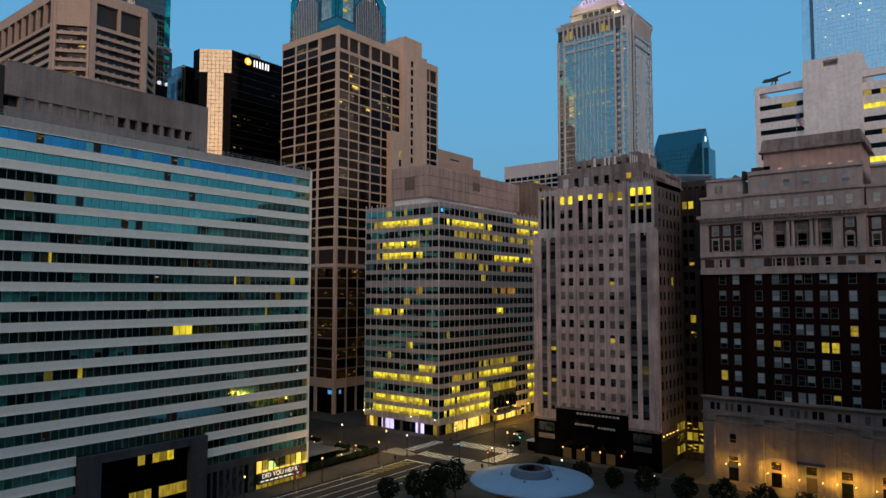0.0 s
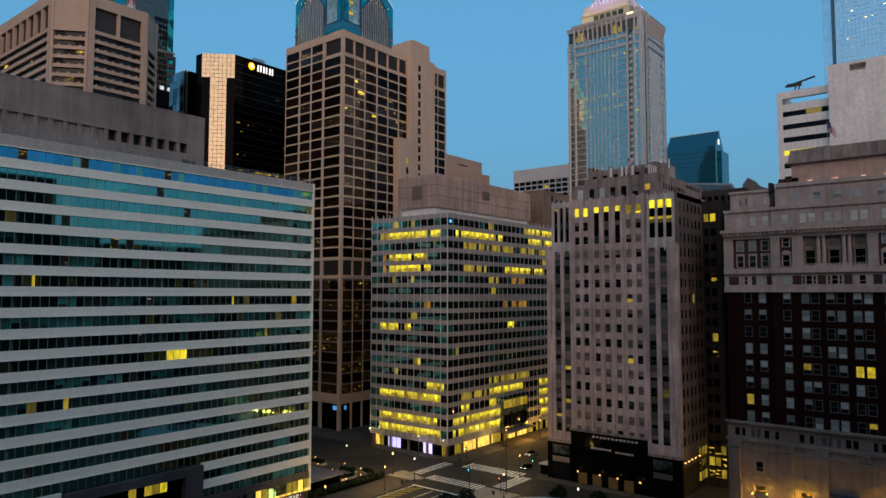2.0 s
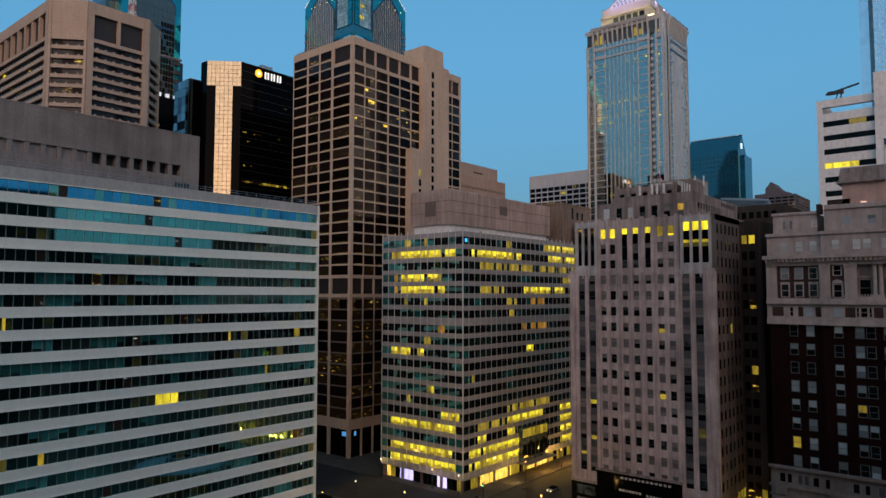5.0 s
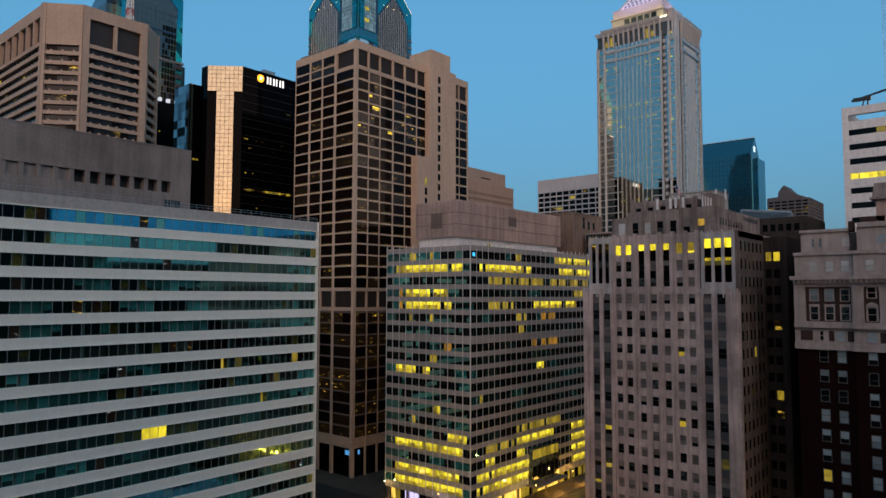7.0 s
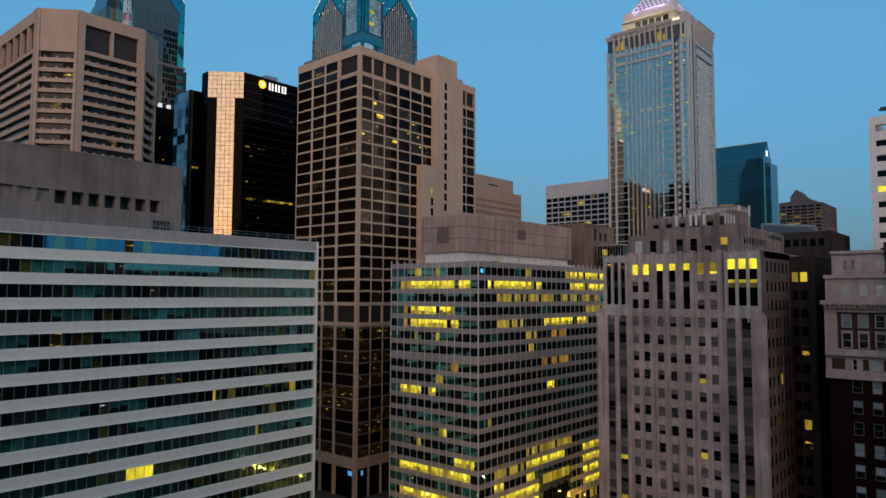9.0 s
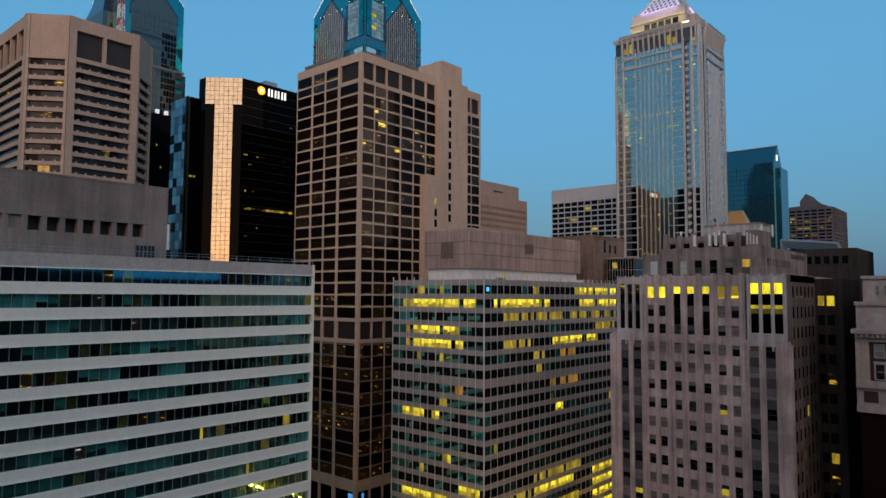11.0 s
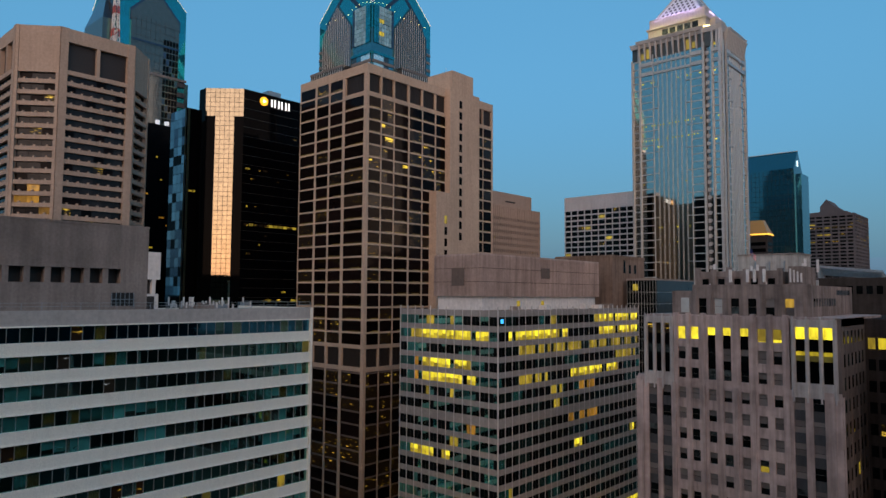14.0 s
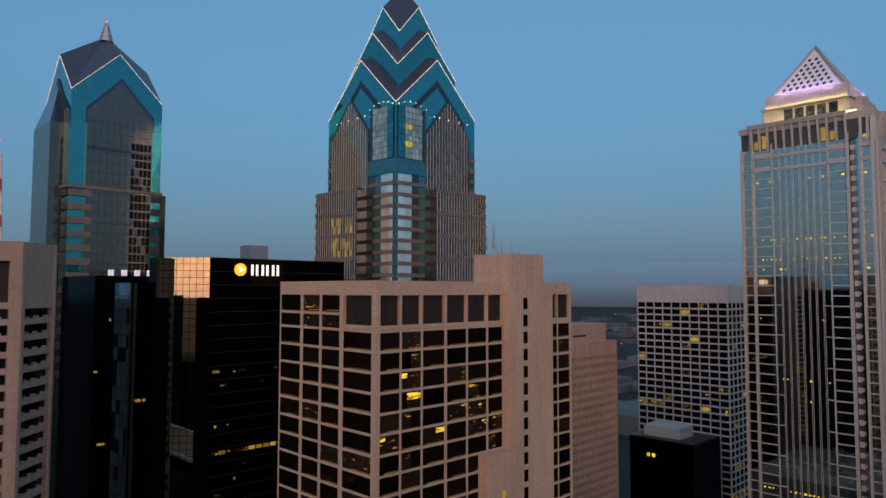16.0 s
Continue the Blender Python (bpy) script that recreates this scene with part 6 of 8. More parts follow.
# ---- gabled skyscrapers ----
def gabled_crown(cx, cy, h, zc, zp, top, deep=12):
    """Four gables: corners at zc, peaks over the faces at zp, apex at top."""
    pts = [(cx + h, cy - h, zc), (cx + h, cy, zp), (cx + h, cy + h, zc), (cx, cy + h, zp), (cx - h, cy + h, zc), (cx - h, cy, zp), (cx - h, cy - h, zc), (cx, cy - h, zp), (cx, cy, top)]
    pts += [(x, y, zc - deep) for x, y, z in pts[:8]]
    fs = [(i, (i + 1) % 8, 8) for i in range(8)] + [(9 + i, 9 + (i + 1) % 8, (i + 1) % 8, i) for i in range(8)] + [tuple(reversed(range(9, 17)))]
    return Geo().solid(pts, fs)


def crown_roof(cx, cy, h, zc, zp, top, lift=0.25):
    """The slate facets over the gables, a thin shell just proud of the crown."""
    pts = [(cx + h, cy - h, zc), (cx + h, cy, zp), (cx + h, cy + h, zc), (cx, cy + h, zp), (cx - h, cy + h, zc), (cx - h, cy, zp), (cx - h, cy - h, zc), (cx, cy - h, zp), (cx, cy, top)]
    up = [(x, y, z + lift) for x, y, z in pts]
    return Geo().solid(up + pts, [(i, (i + 1) % 8, 8) for i in range(8)] + [(9 + i, 17, 9 + (i + 1) % 8) for i in range(8)] + [(9 + i, 9 + (i + 1) % 8, (i + 1) % 8, i) for i in range(8)])


def house_panel(f, a0, a1, d0, d1, z0, ze, zp):
    """A gable-topped slab on a wall."""
    am = (a0 + a1) / 2
    front = [f.at(a, d1, z) for a, z in ((a0, z0), (a1, z0), (a1, ze), (am, zp), (a0, ze))]
    back = [f.at(a, d0, z) for a, z in ((a0, z0), (a1, z0), (a1, ze), (am, zp), (a0, ze))]
    return Geo().solid(front + back, [(0, 1, 2, 3, 4), (9, 8, 7, 6, 5)] + [(5 + i, 5 + (i + 1) % 5, (i + 1) % 5, i) for i in range(5)])


def gable_faces(cx, cy, h):
    return Face(cx - h, cy - h, 0, -1), Face(cx + h, cy - h, 1, 0)


def edge_lights(t, cx, cy, h, zc, zp, w=0.15):
    o = h + 0.12
    for a, b in (((cx - o, cy - o, zc), (cx, cy - o, zp)), ((cx, cy - o, zp), (cx + o, cy - o, zc)), ((cx + o, cy - o, zc), (cx + o, cy, zp)), ((cx + o, cy, zp), (cx + o, cy + o, zc))):
        part("edge_light", Geo().bar(a, b, w), EDGE_LIGHT, t)


def one_gable():
    cx, cy = -287.5, 267.5
    t = thing("stepped_gable_skyscraper", cx, cy, "blue glass skyscraper with stacked lit gables", "skyscraper")
    part("shaft", Geo().box(cx - 19.5, cy - 19.5, 0, cx + 19.5, cy + 19.5, 204), G_AQUA_D, t)
    part("lower_shaft", Geo().box(cx - 23.5, cy - 17, 0, cx + 17, cy + 23.5, 189), G_STEEL, t)
    part("south_shoulder", Geo().box(-303.6, 240.4, 0, -279, 252, 187), G_DUSK, t)
    part("east_shoulder", Geo().box(-272, 261, 0, -261.6, 286, 187), G_DUSK, t)
    for h, zc, zp, top in ((19.5, 216, 235, 243), (14.3, 231.5, 246.5, 253), (9.4, 246, 257.5, 268)):
        cr = part("gabled_crown", gabled_crown(cx, cy, h, zc, zp, top), G_AQUA, t)
        part("crown_roof", crown_roof(cx, cy, h, zc, zp, top), G_ROOF, cr)
        edge_lights(t, cx, cy, h, zc, zp)
        if h < 19:
            continue
        # dark reveal under each lit gable, a chevron of slate glass
        for f in gable_faces(cx, cy, h):
            g = Geo()
            for s in (0, 1):
                a0, a1 = (h * 0.28, h) if s == 0 else (h, 2 * h - h * 0.28)
                z = lambda a: zc + (zp - zc) * (1 - abs(a - h) / h) - 7.5
                g.solid([f.at(a0, 0.1, z(a0) - 2.6), f.at(a1, 0.1, z(a1) - 2.6), f.at(a1, 0.1, z(a1)), f.at(a0, 0.1, z(a0)), f.at(a0, -0.3, z(a0) - 2.6), f.at(a1, -0.3, z(a1) - 2.6), f.at(a1, -0.3, z(a1)), f.at(a0, -0.3, z(a0))],
                        [(0, 1, 2, 3), (7, 6, 5, 4), (0, 4, 5, 1), (1, 5, 6, 2), (2, 6, 7, 3), (3, 7, 4, 0)])
            part("dark_chevron", g, G_SLATE, t)
    h = 19.5
    fin, bnd, bay, dots = Kit(t, "fin"), Kit(t, "floor_band"), Kit(t, "corner_pane"), Kit(t, "gable_lamp", 60)
    rng = random.Random(21)
    for s, f in enumerate(gable_faces(cx, cy, h)):
        # the house-shaped middle of the face, ribbed
        lo, hi = (3.5, 25.0) if s == 0 else (14.0, 35.5)
        hp = part("house_panel", house_panel(f, lo, hi, -0.5, 0.7, 120, 208, 221), G_STEEL if s == 0 else G_DUSK, t)
        for a0, a1 in spans(15, hi - lo, lo):
            rise = 13.0 * (1 - abs(a0 - (lo + hi) / 2) / ((hi - lo) / 2))
            fin.box(f, a0 - 0.07, a0 + 0.07, 0.6, 0.9, 140, 207.4 + max(rise, 0), MULLION_WARM)
        for k in range(5):
            a = lo + 3 + (hi - lo - 6) * (k + 0.35 * math.sin(5 * k)) / 4
            dots.box(f, a, a + 0.24, 0.95, 1.15, 213.6, 213.84, LIT_SPOT)
        part("inner_gable", house_panel(f, (lo + hi) / 2 - 6, (lo + hi) / 2 + 6, 0.55, 0.74, 150, 196, 206), G_PANEL_D, hp)
        # outer strip with warm bands
        for j in range(20):
            z = 200 - 3.9 * j
            bnd.box(f, *((0.05, 3.5) if s == 0 else (35.5, 38.95)), -0.5, 0.3, z, z + 1.2, BAND_GREY)
        # pale curved bays by the near corner
        b0, b1 = (25.6, 38.2) if s == 0 else (0.8, 13.4)
        for j in range(9):
            for k, (a0, a1) in enumerate(spans(8, b1 - b0, b0, 0.14)):
                m = LIT_MID if s and j in (2, 5) and k in (2, 3) else G_AQUA if (k > 5 if s == 0 else k < 2) else G_SLATE if k in (0, 7) else G_PALE_G
                bay.pane(f, a0, a1, 197.3 + 2.0 * j, 199.15 + 2.0 * j, 0.5, m)
        for j in range(14):
            z = 191.8 - 3.9 * j
            for k, (a0, a1) in enumerate(spans(4, b1 - b0, b0, 0.1)):
                bay.pane(f, a0, a1, z - 2.6, z, 0.4, G_BRIGHT if k in ((2, 3) if s == 0 else (0, 1)) else G_AQUA_D if k % 2 else G_DUSK)
            bnd.box(f, b0 - 0.3, b1 + 0.3, -0.2, 0.75, z, z + 1.25, BAND_GREY if j else G_AQUA)
        for k in range(6):
            a = b0 + (b1 - b0) * k / 5
            rise = 1.6 * math.sin(math.pi * k / 5)
            dots.box(f, a, a + 0.2, 0.6, 0.8, 215.4 + rise, 215.62 + rise, LIT_SPOT)
        # ribs and floor bands of the shoulders
        sh, n = (Face(-303.6, 240.4, 0, -1), 24.6) if s == 0 else (Face(-261.6, 261, 1, 0), 25.0)
        for q in range(18):
            fin.box(sh, 0.4 + 1.36 * q, 0.55 + 1.36 * q, 0, 0.22, 90, 186.6, MULLION_WARM)
        for q in range(9 if s == 0 else 0):
            for z in (163.4, 166.2, 169.0, 171.8, 174.6):
                if rng.random() < 0.86:
                    bay.pane(sh, 9.78 + 1.36 * q, 10.9 + 1.36 * q, z, z + 2.6, 0.06, LIT_DIM if rng.random() < 0.5 else G_OLIVE)
        for q in range(10):
            bnd.box(sh, 0.0, n, -0.1, 0.24, 185.9 - 7.8 * q, 187.1 - 7.8 * q, BAND_GREY)
        for q in range(12):
            bnd.box(sh, *((0.0, 3.2) if s == 0 else (n - 3.2, n)), 0.2, 0.4, 182.4 - 3.9 * q, 183.8 - 3.9 * q, BAND_GREY)
    for kit in (fin, bnd, bay, dots):
        kit.close()
    part("spire_base", Geo().cyl(cx, cy, 262, 274, 3.4, 1.2, 8), STEEL, t)
    part("spire", Geo().cyl(cx, cy, 274, 293, 1.0, 0.1, 8), STEEL, t)
    for x, y in ((cx + 19, cy + 27), (cx + 21, cy + 29), (cx + 22, cy + 27)):
        part("aerial", Geo().cyl(x, y, 168, 178, 0.2, 0.08, 6), STEEL, t)
    return t


EDGE_LIGHT = glow("warm_white_edge_light", (1.0, 0.8, 0.65), 0.36)
G_AQUA_D = glazing("deep_aqua_glass", (0.06, 0.22, 0.27), 0.06, 0.7, 0.2)
G_HULL = glazing("dim_grey_coated_glass", (0.125, 0.13, 0.12), 0.08, 0.7, 0.2)
G_PALE_G = glazing("pale_green_glass", (0.50, 0.53, 0.46), 0.10, 0.6, 0.3)
MULLION_WARM = plain("pale_grey_fin", (0.52, 0.50, 0.47), 0.5, 0.2)
G_DUSK = glazing("dusky_coated_glass", (0.10, 0.108, 0.11), 0.06, 0.7, 0.3)
G_BRIGHT = glazing("bright_silvered_glass", (0.96, 0.93, 0.80), 0.12, 0.75, 0.2)
BAND_GREY = masonry("grey_granite_band", (0.20, 0.18, 0.17), 1.0, 0.1, 0.2, 0.6, 0.1)
one_gable()


def two_gable():
    cx, cy, h = -389.5, 194, 17.0
    t = thing("gabled_glass_skyscraper", cx, cy, "blue glass skyscraper with one gabled top", "skyscraper")
    part("shaft", Geo().box(cx - h, cy - h, 0, cx + h, cy + h, 216), G_AQUA, t)
    part("lower_shaft", Geo().box(cx - 20, cy - 13, 0, cx + 14, cy + 20.6, 191), G_HULL, t)
    part("south_wing", Geo().box(cx - 13, cy - h - 5.0, 0, cx + 10, cy - h, 216), G_HULL, t)
    part("south_roof", Geo().prism(rect(cx - 13, cy - h - 5.0, cx + 10, cy - h), 216, 230, rect(cx - 6, cy - h - 1, cx + 3, cy - h)), G_SLATE, t)
    cr = part("gabled_crown", gabled_crown(cx, cy, h, 228, 245, 256.5), G_AQUA, t)
    part("crown_roof", crown_roof(cx, cy, h, 228, 245, 256.5), G_ROOF, cr)
    edge_lights(t, cx, cy, h, 228, 245, 0.13)
    bnd, fin, gl = Kit(t, "floor_band"), Kit(t, "fin"), Kit(t, "grid_pane", 180)
    for s, f in enumerate(gable_faces(cx, cy, h)):
        lo, hi = (5.0, 29.0) if s == 0 else (5.5, 30.0)
        hp = part("house_panel", house_panel(f, lo, hi, -0.5, 0.9, 60, 220.5, 233.8), G_HULL, t)
        part("house_roof", house_panel(f, lo - 0.6, hi + 0.6, -0.5, 0.6, 216, 221.5, 235.4), G_SLATE, hp)
        bnd.box(f, lo, hi, 0.8, 1.2, 206.0, 207.0, G_SLATE)
        for j in range(18):
            bnd.box(f, lo, hi, 0.85, 0.94, 150.3 + 3.9 * j, 150.52 + 3.9 * j, MULLION_DARK)
        for q in range(1, 10):
            fin.box(f, lo + q * (hi - lo) / 10 - 0.06, lo + q * (hi - lo) / 10 + 0.06, 0.85, 0.96, 90, 219.5, MULLION_DARK)
        bnd.box(f, -0.5, 34.5, 0.5, 1.3, 190.4, 191.6, BAND_GREY)
        for j in range(14):
            z = 187.5 - 5.2 * j
            bnd.box(f, 0, lo + 2.5, -0.2, 1.0, z, z + 2.4, BAND_GREY)
            bnd.box(f, hi, 34, -0.2, 1.0, z, z + 2.4, GRANITE_GREY)
        for i in range(5):
            for j in range(17):
                gl.pane(f, hi - 8.0 + 1.6 * i, hi - 8.0 + 1.6 * i + 1.3, 153 + 3.4 * j, 155.8 + 3.4 * j, 1.02, G_DARK if (i + j) % 7 else G_SLATE)
    for kit in (bnd, fin, gl):
        kit.close()
    part("spire_base", Geo().cyl(cx, cy, 254.5, 262.5, 3.0, 0.7, 8), STEEL, t)
    part("beacon", Geo().cyl(cx, cy, 262.5, 263.4, 0.4, n=8), BEACON, t, "red roof beacon")
    return t


two_gable()


def pyramid_tower():
    """Square glass tower: a projecting bay on each face, slots and corner bays beside it, a flared cornice, a lit tier and a lattice pyramid."""
    x0, y0, W, D = -209.6, 387.0, 49.6, 38.4
    x1, y1 = x0 + W, y0 + D
    cx, cy = x0 + W / 2, y0 + D / 2
    t = thing("pyramid_topped_tower", cx, cy, "grey glass tower with a lit lattice pyramid", "skyscraper")
    part("curtain_wall", Geo().box(x0 + 5.0, y0 + 0.6, 0, x1 - 10.4, y1, 209.6), G_BLUE, t)
    part("side_wall", Geo().box(x0 + 1.6, y0 + 10.4, 0, x1 - 0.6, y1 - 5.0, 209.6), G_BLUE, t)
    part("corner_bay", Geo().box(x1 - 6.6, y0 + 1.3, 0, x1 - 1.3, y0 + 6.6, 209.6), G_BLUE, t)
    part("corner_bay", Geo().box(x0 + 0.6, y0 + 1.8, 0, x0 + 4.9, y0 + 8, 209.6), G_BLUE, t)
    part("corner_bay", Geo().box(x1 - 8.0, y1 - 4.9, 0, x1 - 1.8, y1 - 0.6, 209.6), G_BLUE, t)
    part("slot_wall", Geo().box(x0 + 3, y0 + 2.0, 0, x1 - 2.0, y1 - 3, 209.6), G_STEEL, t)
    fin, flo, lit, brk = Kit(t, "fin"), Kit(t, "floor_band"), Kit(t, "lit_pane", 200), Kit(t, "cornice_bracket", 120)
    rng = random.Random(55)
    # the right face is the front's mirror, a little shorter
    front, right = Face(x0, y0, 0, -1), Face(x1, y0, 1, 0)
    for s, f in enumerate((front, right)):
        m = MULLION_PALE if s == 0 else MULLION_ROSE

        def q(a, b):
            return (a, b) if s == 0 else ((W - b) * D / W, (W - a) * D / W)
        for a, w in ((4.8, 0.9), (12.5, 0.5), (33.1, 0.5), (39.6, 1.1)):
            fin.box(f, *q(a, a + w), -0.8, 0.15 if w > 0.6 else -0.3, 0, 212, m)
        for a, w in ((44.0, 0.8), (49.5, 0.8)):
            fin.box(f, *q(a, a + w), -1.6, -0.3 if s == 0 else -0.304, 0, 211, m)
        fin.box(f, *q(0.0, 0.9), -2.2, -0.7, 0, 211, m)
        for k in range(7):
            a = 15.2 + k * 2.5
            for e in (0.0, 0.5):
                fin.box(f, *q(a + e, a + e + 0.15), -0.8, -0.44, 0, 210, m)
        for j in range(52):
            z = 4 + 3.95 * j
            for a0, a1 in ((5.9, 12.3), (33.75, 39.4)):
                flo.box(f, *q(a0, a1), -0.62, -0.36, z, z + 0.46, m, j > 16 and s == 0)
            flo.box(f, *q(44.8, 49.5), -1.35, -0.9, z, z + 0.45, m, False)
            flo.box(f, *q(0.9, 4.8), -1.85, -1.4, z, z + 0.45, m, False)
            flo.box(f, *q(40.75, 42.2), -2.1, -1.5, z, z + 1.9, MULLION_ROSE, False)
            flo.box(f, *q(42.3, 44.0), -2.1, -1.8, z + 0.6, z + 1.7, m, False)
            if j % 3 == 0:
                for a in (13.15, 30.75):
                    flo.box(f, *q(a, a + 2.15), -0.7, -0.05, z + 0.2, z + 0.55, m, False)
        # two pale bands below the crown
        for z in (200.8, 206.2):
            for a0, a1 in ((5.9, 12.3), (33.75, 39.4)):
                flo.box(f, *q(a0, a1), -0.7, 0.1, z, z + 2.0, m)
            flo.box(f, *q(13.15, 32.9), -0.75, 0.0, z, z + 1.2, m)
            flo.box(f, *q(44.8, 49.5), -1.5, -0.6, z, z + 1.8, m)
        if s == 0:
            for j, p in ((48, 0.25), (42, 0.55), (40, 0.6), (39, 0.25), (34, 0.06), (28, 0.14), (26, 0.06), (17, 0.6), (13, 0.25), (8, 0.45), (46, 0.06), (5, 0.5)):
                for a0, a1 in spans(20, 33, 6.2, 0.7):
                    if rng.random() < p:
                        lit.pane(f, a0, a1 - rng.choice([0, 0.3, 0.5]), 4 + 3.95 * j + 2.5, 4 + 3.95 * j + 3.1, -0.35, rng.choice([LIT, LIT, LIT_MID]))
                for a0, a1 in spans(3, 4.4, 44.9, 0.5):
                    if rng.random() < p * 0.8:
                        lit.pane(f, a0, a1, 4 + 3.95 * j + 2.5, 4 + 3.95 * j + 3.1, -1.25, LIT)
    # crown: recessed windows behind leaning brackets, under a wide coping
    part("crown_wall", Geo().box(x0 + 5, y0 + 0.9, 209.6, x1 - 5, y1 - 0.9, 218.4), CROWN_GLASS, t)
    part("crown_side_wall", Geo().box(x0 + 0.9, y0 + 5, 209.6, x1 - 0.9, y1 - 5, 218.3), CROWN_GLASS, t)
    part("crown_corner", Geo().box(x0 + 1.6, y0 + 1.6, 209.6, x1 - 1.6, y1 - 1.6, 218.2), CORNICE_SHADE, t)
    cp = part("coping", Geo().prism(rect(x0 + 4.2, y0 - 1.0, x1 - 9.6, y1 + 1.0), 218.6, 220.2, rect(x0 + 3.8, y0 - 1.9, x1 - 9.2, y1 + 1.9)), CORNICE_PALE, t)
    part("side_coping", Geo().prism(rect(x0 - 1.0, y0 + 9.6, x1 + 0.6, y1 - 3.2), 218.5, 220.1, rect(x0 - 1.9, y0 + 9.2, x1 + 1.2, y1 - 2.8)), CORNICE_PALE, cp)
    part("corner_coping", Geo().prism(rect(x0 + 0.4, y0 + 0.4, x1 - 0.4, y1 - 0.4), 217.0, 219.4, rect(x0 - 0.4, y0 - 0.4, x1 + 0.4, y1 + 0.4)), CORNICE_PALE, cp)
    for s, f in enumerate((front, right)):
        def q(a, b):
            return (a, b) if s == 0 else ((W - b) * D / W, (W - a) * D / W)
        n = 11 if s == 0 else 12
        for k in range(n + 1):
            a = 4.9 + (39.6 - 4.9) * k / n
            a0, a1 = q(a, a + (0.55 if s == 0 else 1.0))
            g = Geo().hexa([f.at(aa, d, z) for z, lo, hi in ((209.2, -0.9, -0.3), (218.6, -0.9, 1.3)) for d, aa in ((lo, a0), (hi, a0), (hi, a1), (lo, a1))])
            part("cornice_bracket", g, CORNICE_PALE if s == 0 else CORNICE_ROSE, t)
        if s == 0:
            for k in (0, 1, n - 3, n - 2):
                a = 4.9 + (39.6 - 4.9) * k / n
                lit.pane(f, a + 1.0, a + 2.7, 210.2, 213.6 if k in (0, n - 2) else 215.6, -0.8, LIT_DIM)
        for k in range(3):
            a = 44.2 + 2.35 * k
            a0, a1 = q(a, a + 0.9)
            brk.box(f, a0, a1, -1.6, -0.35, 208.0, 217.2, CORNICE_PALE)
            if k < 2:
                b0, b1 = q(a + 1.0, a + 2.3)
                brk.box(f, b0, b1, -1.6, -1.1, 210.8, 216.8, CROWN_GLASS)
                lit.pane(f, b0, b1, 209.6, 210.8, -1.0, LIT_MID)
        brk.box(f, *q(0.5, 3.4), -1.7, -1.45, 210.4, 217.0, CROWN_GLASS)
    # lit tiers
    tier = part("tier", Geo().box(x0 + 9.0, y0 + 3.6, 219.6, x1 - 9.0, y1 - 3.6, 226.6), CONC_LIGHT, t)
    part("side_tier", Geo().box(x0 + 6.4, y0 + 9.6, 219.6, x1 - 6.4, y1 - 8.0, 227.6), CONC_LIGHT, tier)
    part("upper_tier", Geo().box(cx - 15.2, cy - 15.2, 226.6, cx + 15.2, cy + 15.2, 232.4), CONC_LIGHT, tier)
    part("tier_coping", Geo().box(x0 + 8.2, y0 + 2.6, 226.4, x1 - 8.2, y1 - 2.6, 227.0), CONC_LIGHT, tier)
    for z, r in ((220.2, 18.6), (227.0, 15.5)):
        part("tier_light", Geo().box(cx - r, cy - r, z, cx + r, cy - r + 0.25, z + 0.15), TIER_LIGHT, tier)
        part("tier_light", Geo().box(cx + r - 0.25, cy - 10, z, cx + r, cy + 10, z + 0.15), TIER_LIGHT, tier)
    tw = Kit(tier, "tier_window", 40)
    for a0, a1 in spans(5, 20.5, 7.6, 0.9):
        tw.box(Face(x0 + 9.0, y0 + 3.6, 0, -1), a0, a1, 0, 0.1, 220.8, 225.6, G_GREY)
    z0, zt, hh = 232.4, 253.2, 13.2
    pyr = part("pyramid", Geo().prism(rect(cx - hh, cy - hh, cx + hh, cy + hh), z0, zt, rect(cx - 0.1, cy - 0.1, cx + 0.1, cy + 0.1)), PYRAMID, t, "white lattice pyramid floodlit in lilac")
    for sx, sy in ((-1, -1), (1, -1), (1, 1)):
        part("hip_rail", Geo().bar((cx + sx * (hh + 0.1), cy + sy * (hh + 0.1), z0), (cx, cy, zt + 0.6), 0.8), MULLION, pyr)
    g = Geo()
    for nx, ny in ((0, -1), (1, 0)):
        ux, uy = -ny, nx
        for r in range(8):
            z = z0 + 2.2 + 2.15 * r
            reach = hh * (1 - (z - z0) / (zt - z0))
            n = 8 - r
            for i in range(n):
                a = (i - (n - 1) / 2) * 2.5
                if abs(a) + 1.0 > reach:
                    continue
                o = []
                for da, dz in ((0, -0.95), (0.85, 0), (0, 0.95), (-0.85, 0)):
                    d = hh * (1 - (z + dz - z0) / (zt - z0)) + 0.08
                    o.append((cx + nx * d + ux * (a + da), cy + ny * d + uy * (a + da), z + dz))
                o += [(x - nx * 0.4, y - ny * 0.4, w) for x, y, w in o]
                g.solid(o, [(0, 1, 2, 3), (7, 6, 5, 4), (0, 4, 5, 1), (1, 5, 6, 2), (2, 6, 7, 3), (3, 7, 4, 0)])
    part("lattice_openings", g, LATTICE_DARK, pyr, kind="stuff")
    for kit in (fin, flo, lit, brk):
        kit.close()
    # lilac floodlights at the foot of the pyramid
    for dx, dy in ((-8, -17), (0, -17), (8, -17), (17, -6), (17, 6)):
        d = bpy.data.lights.new("pyramid_floodlight", "POINT")
        d.energy, d.color, d.shadow_soft_size = 480 * S * S, (0.62, 0.47, 1.0), 0.3
        new("pyramid_floodlight", d).location = ((cx + dx) * S, (cy + dy) * S, 233.4 * S)
    return t


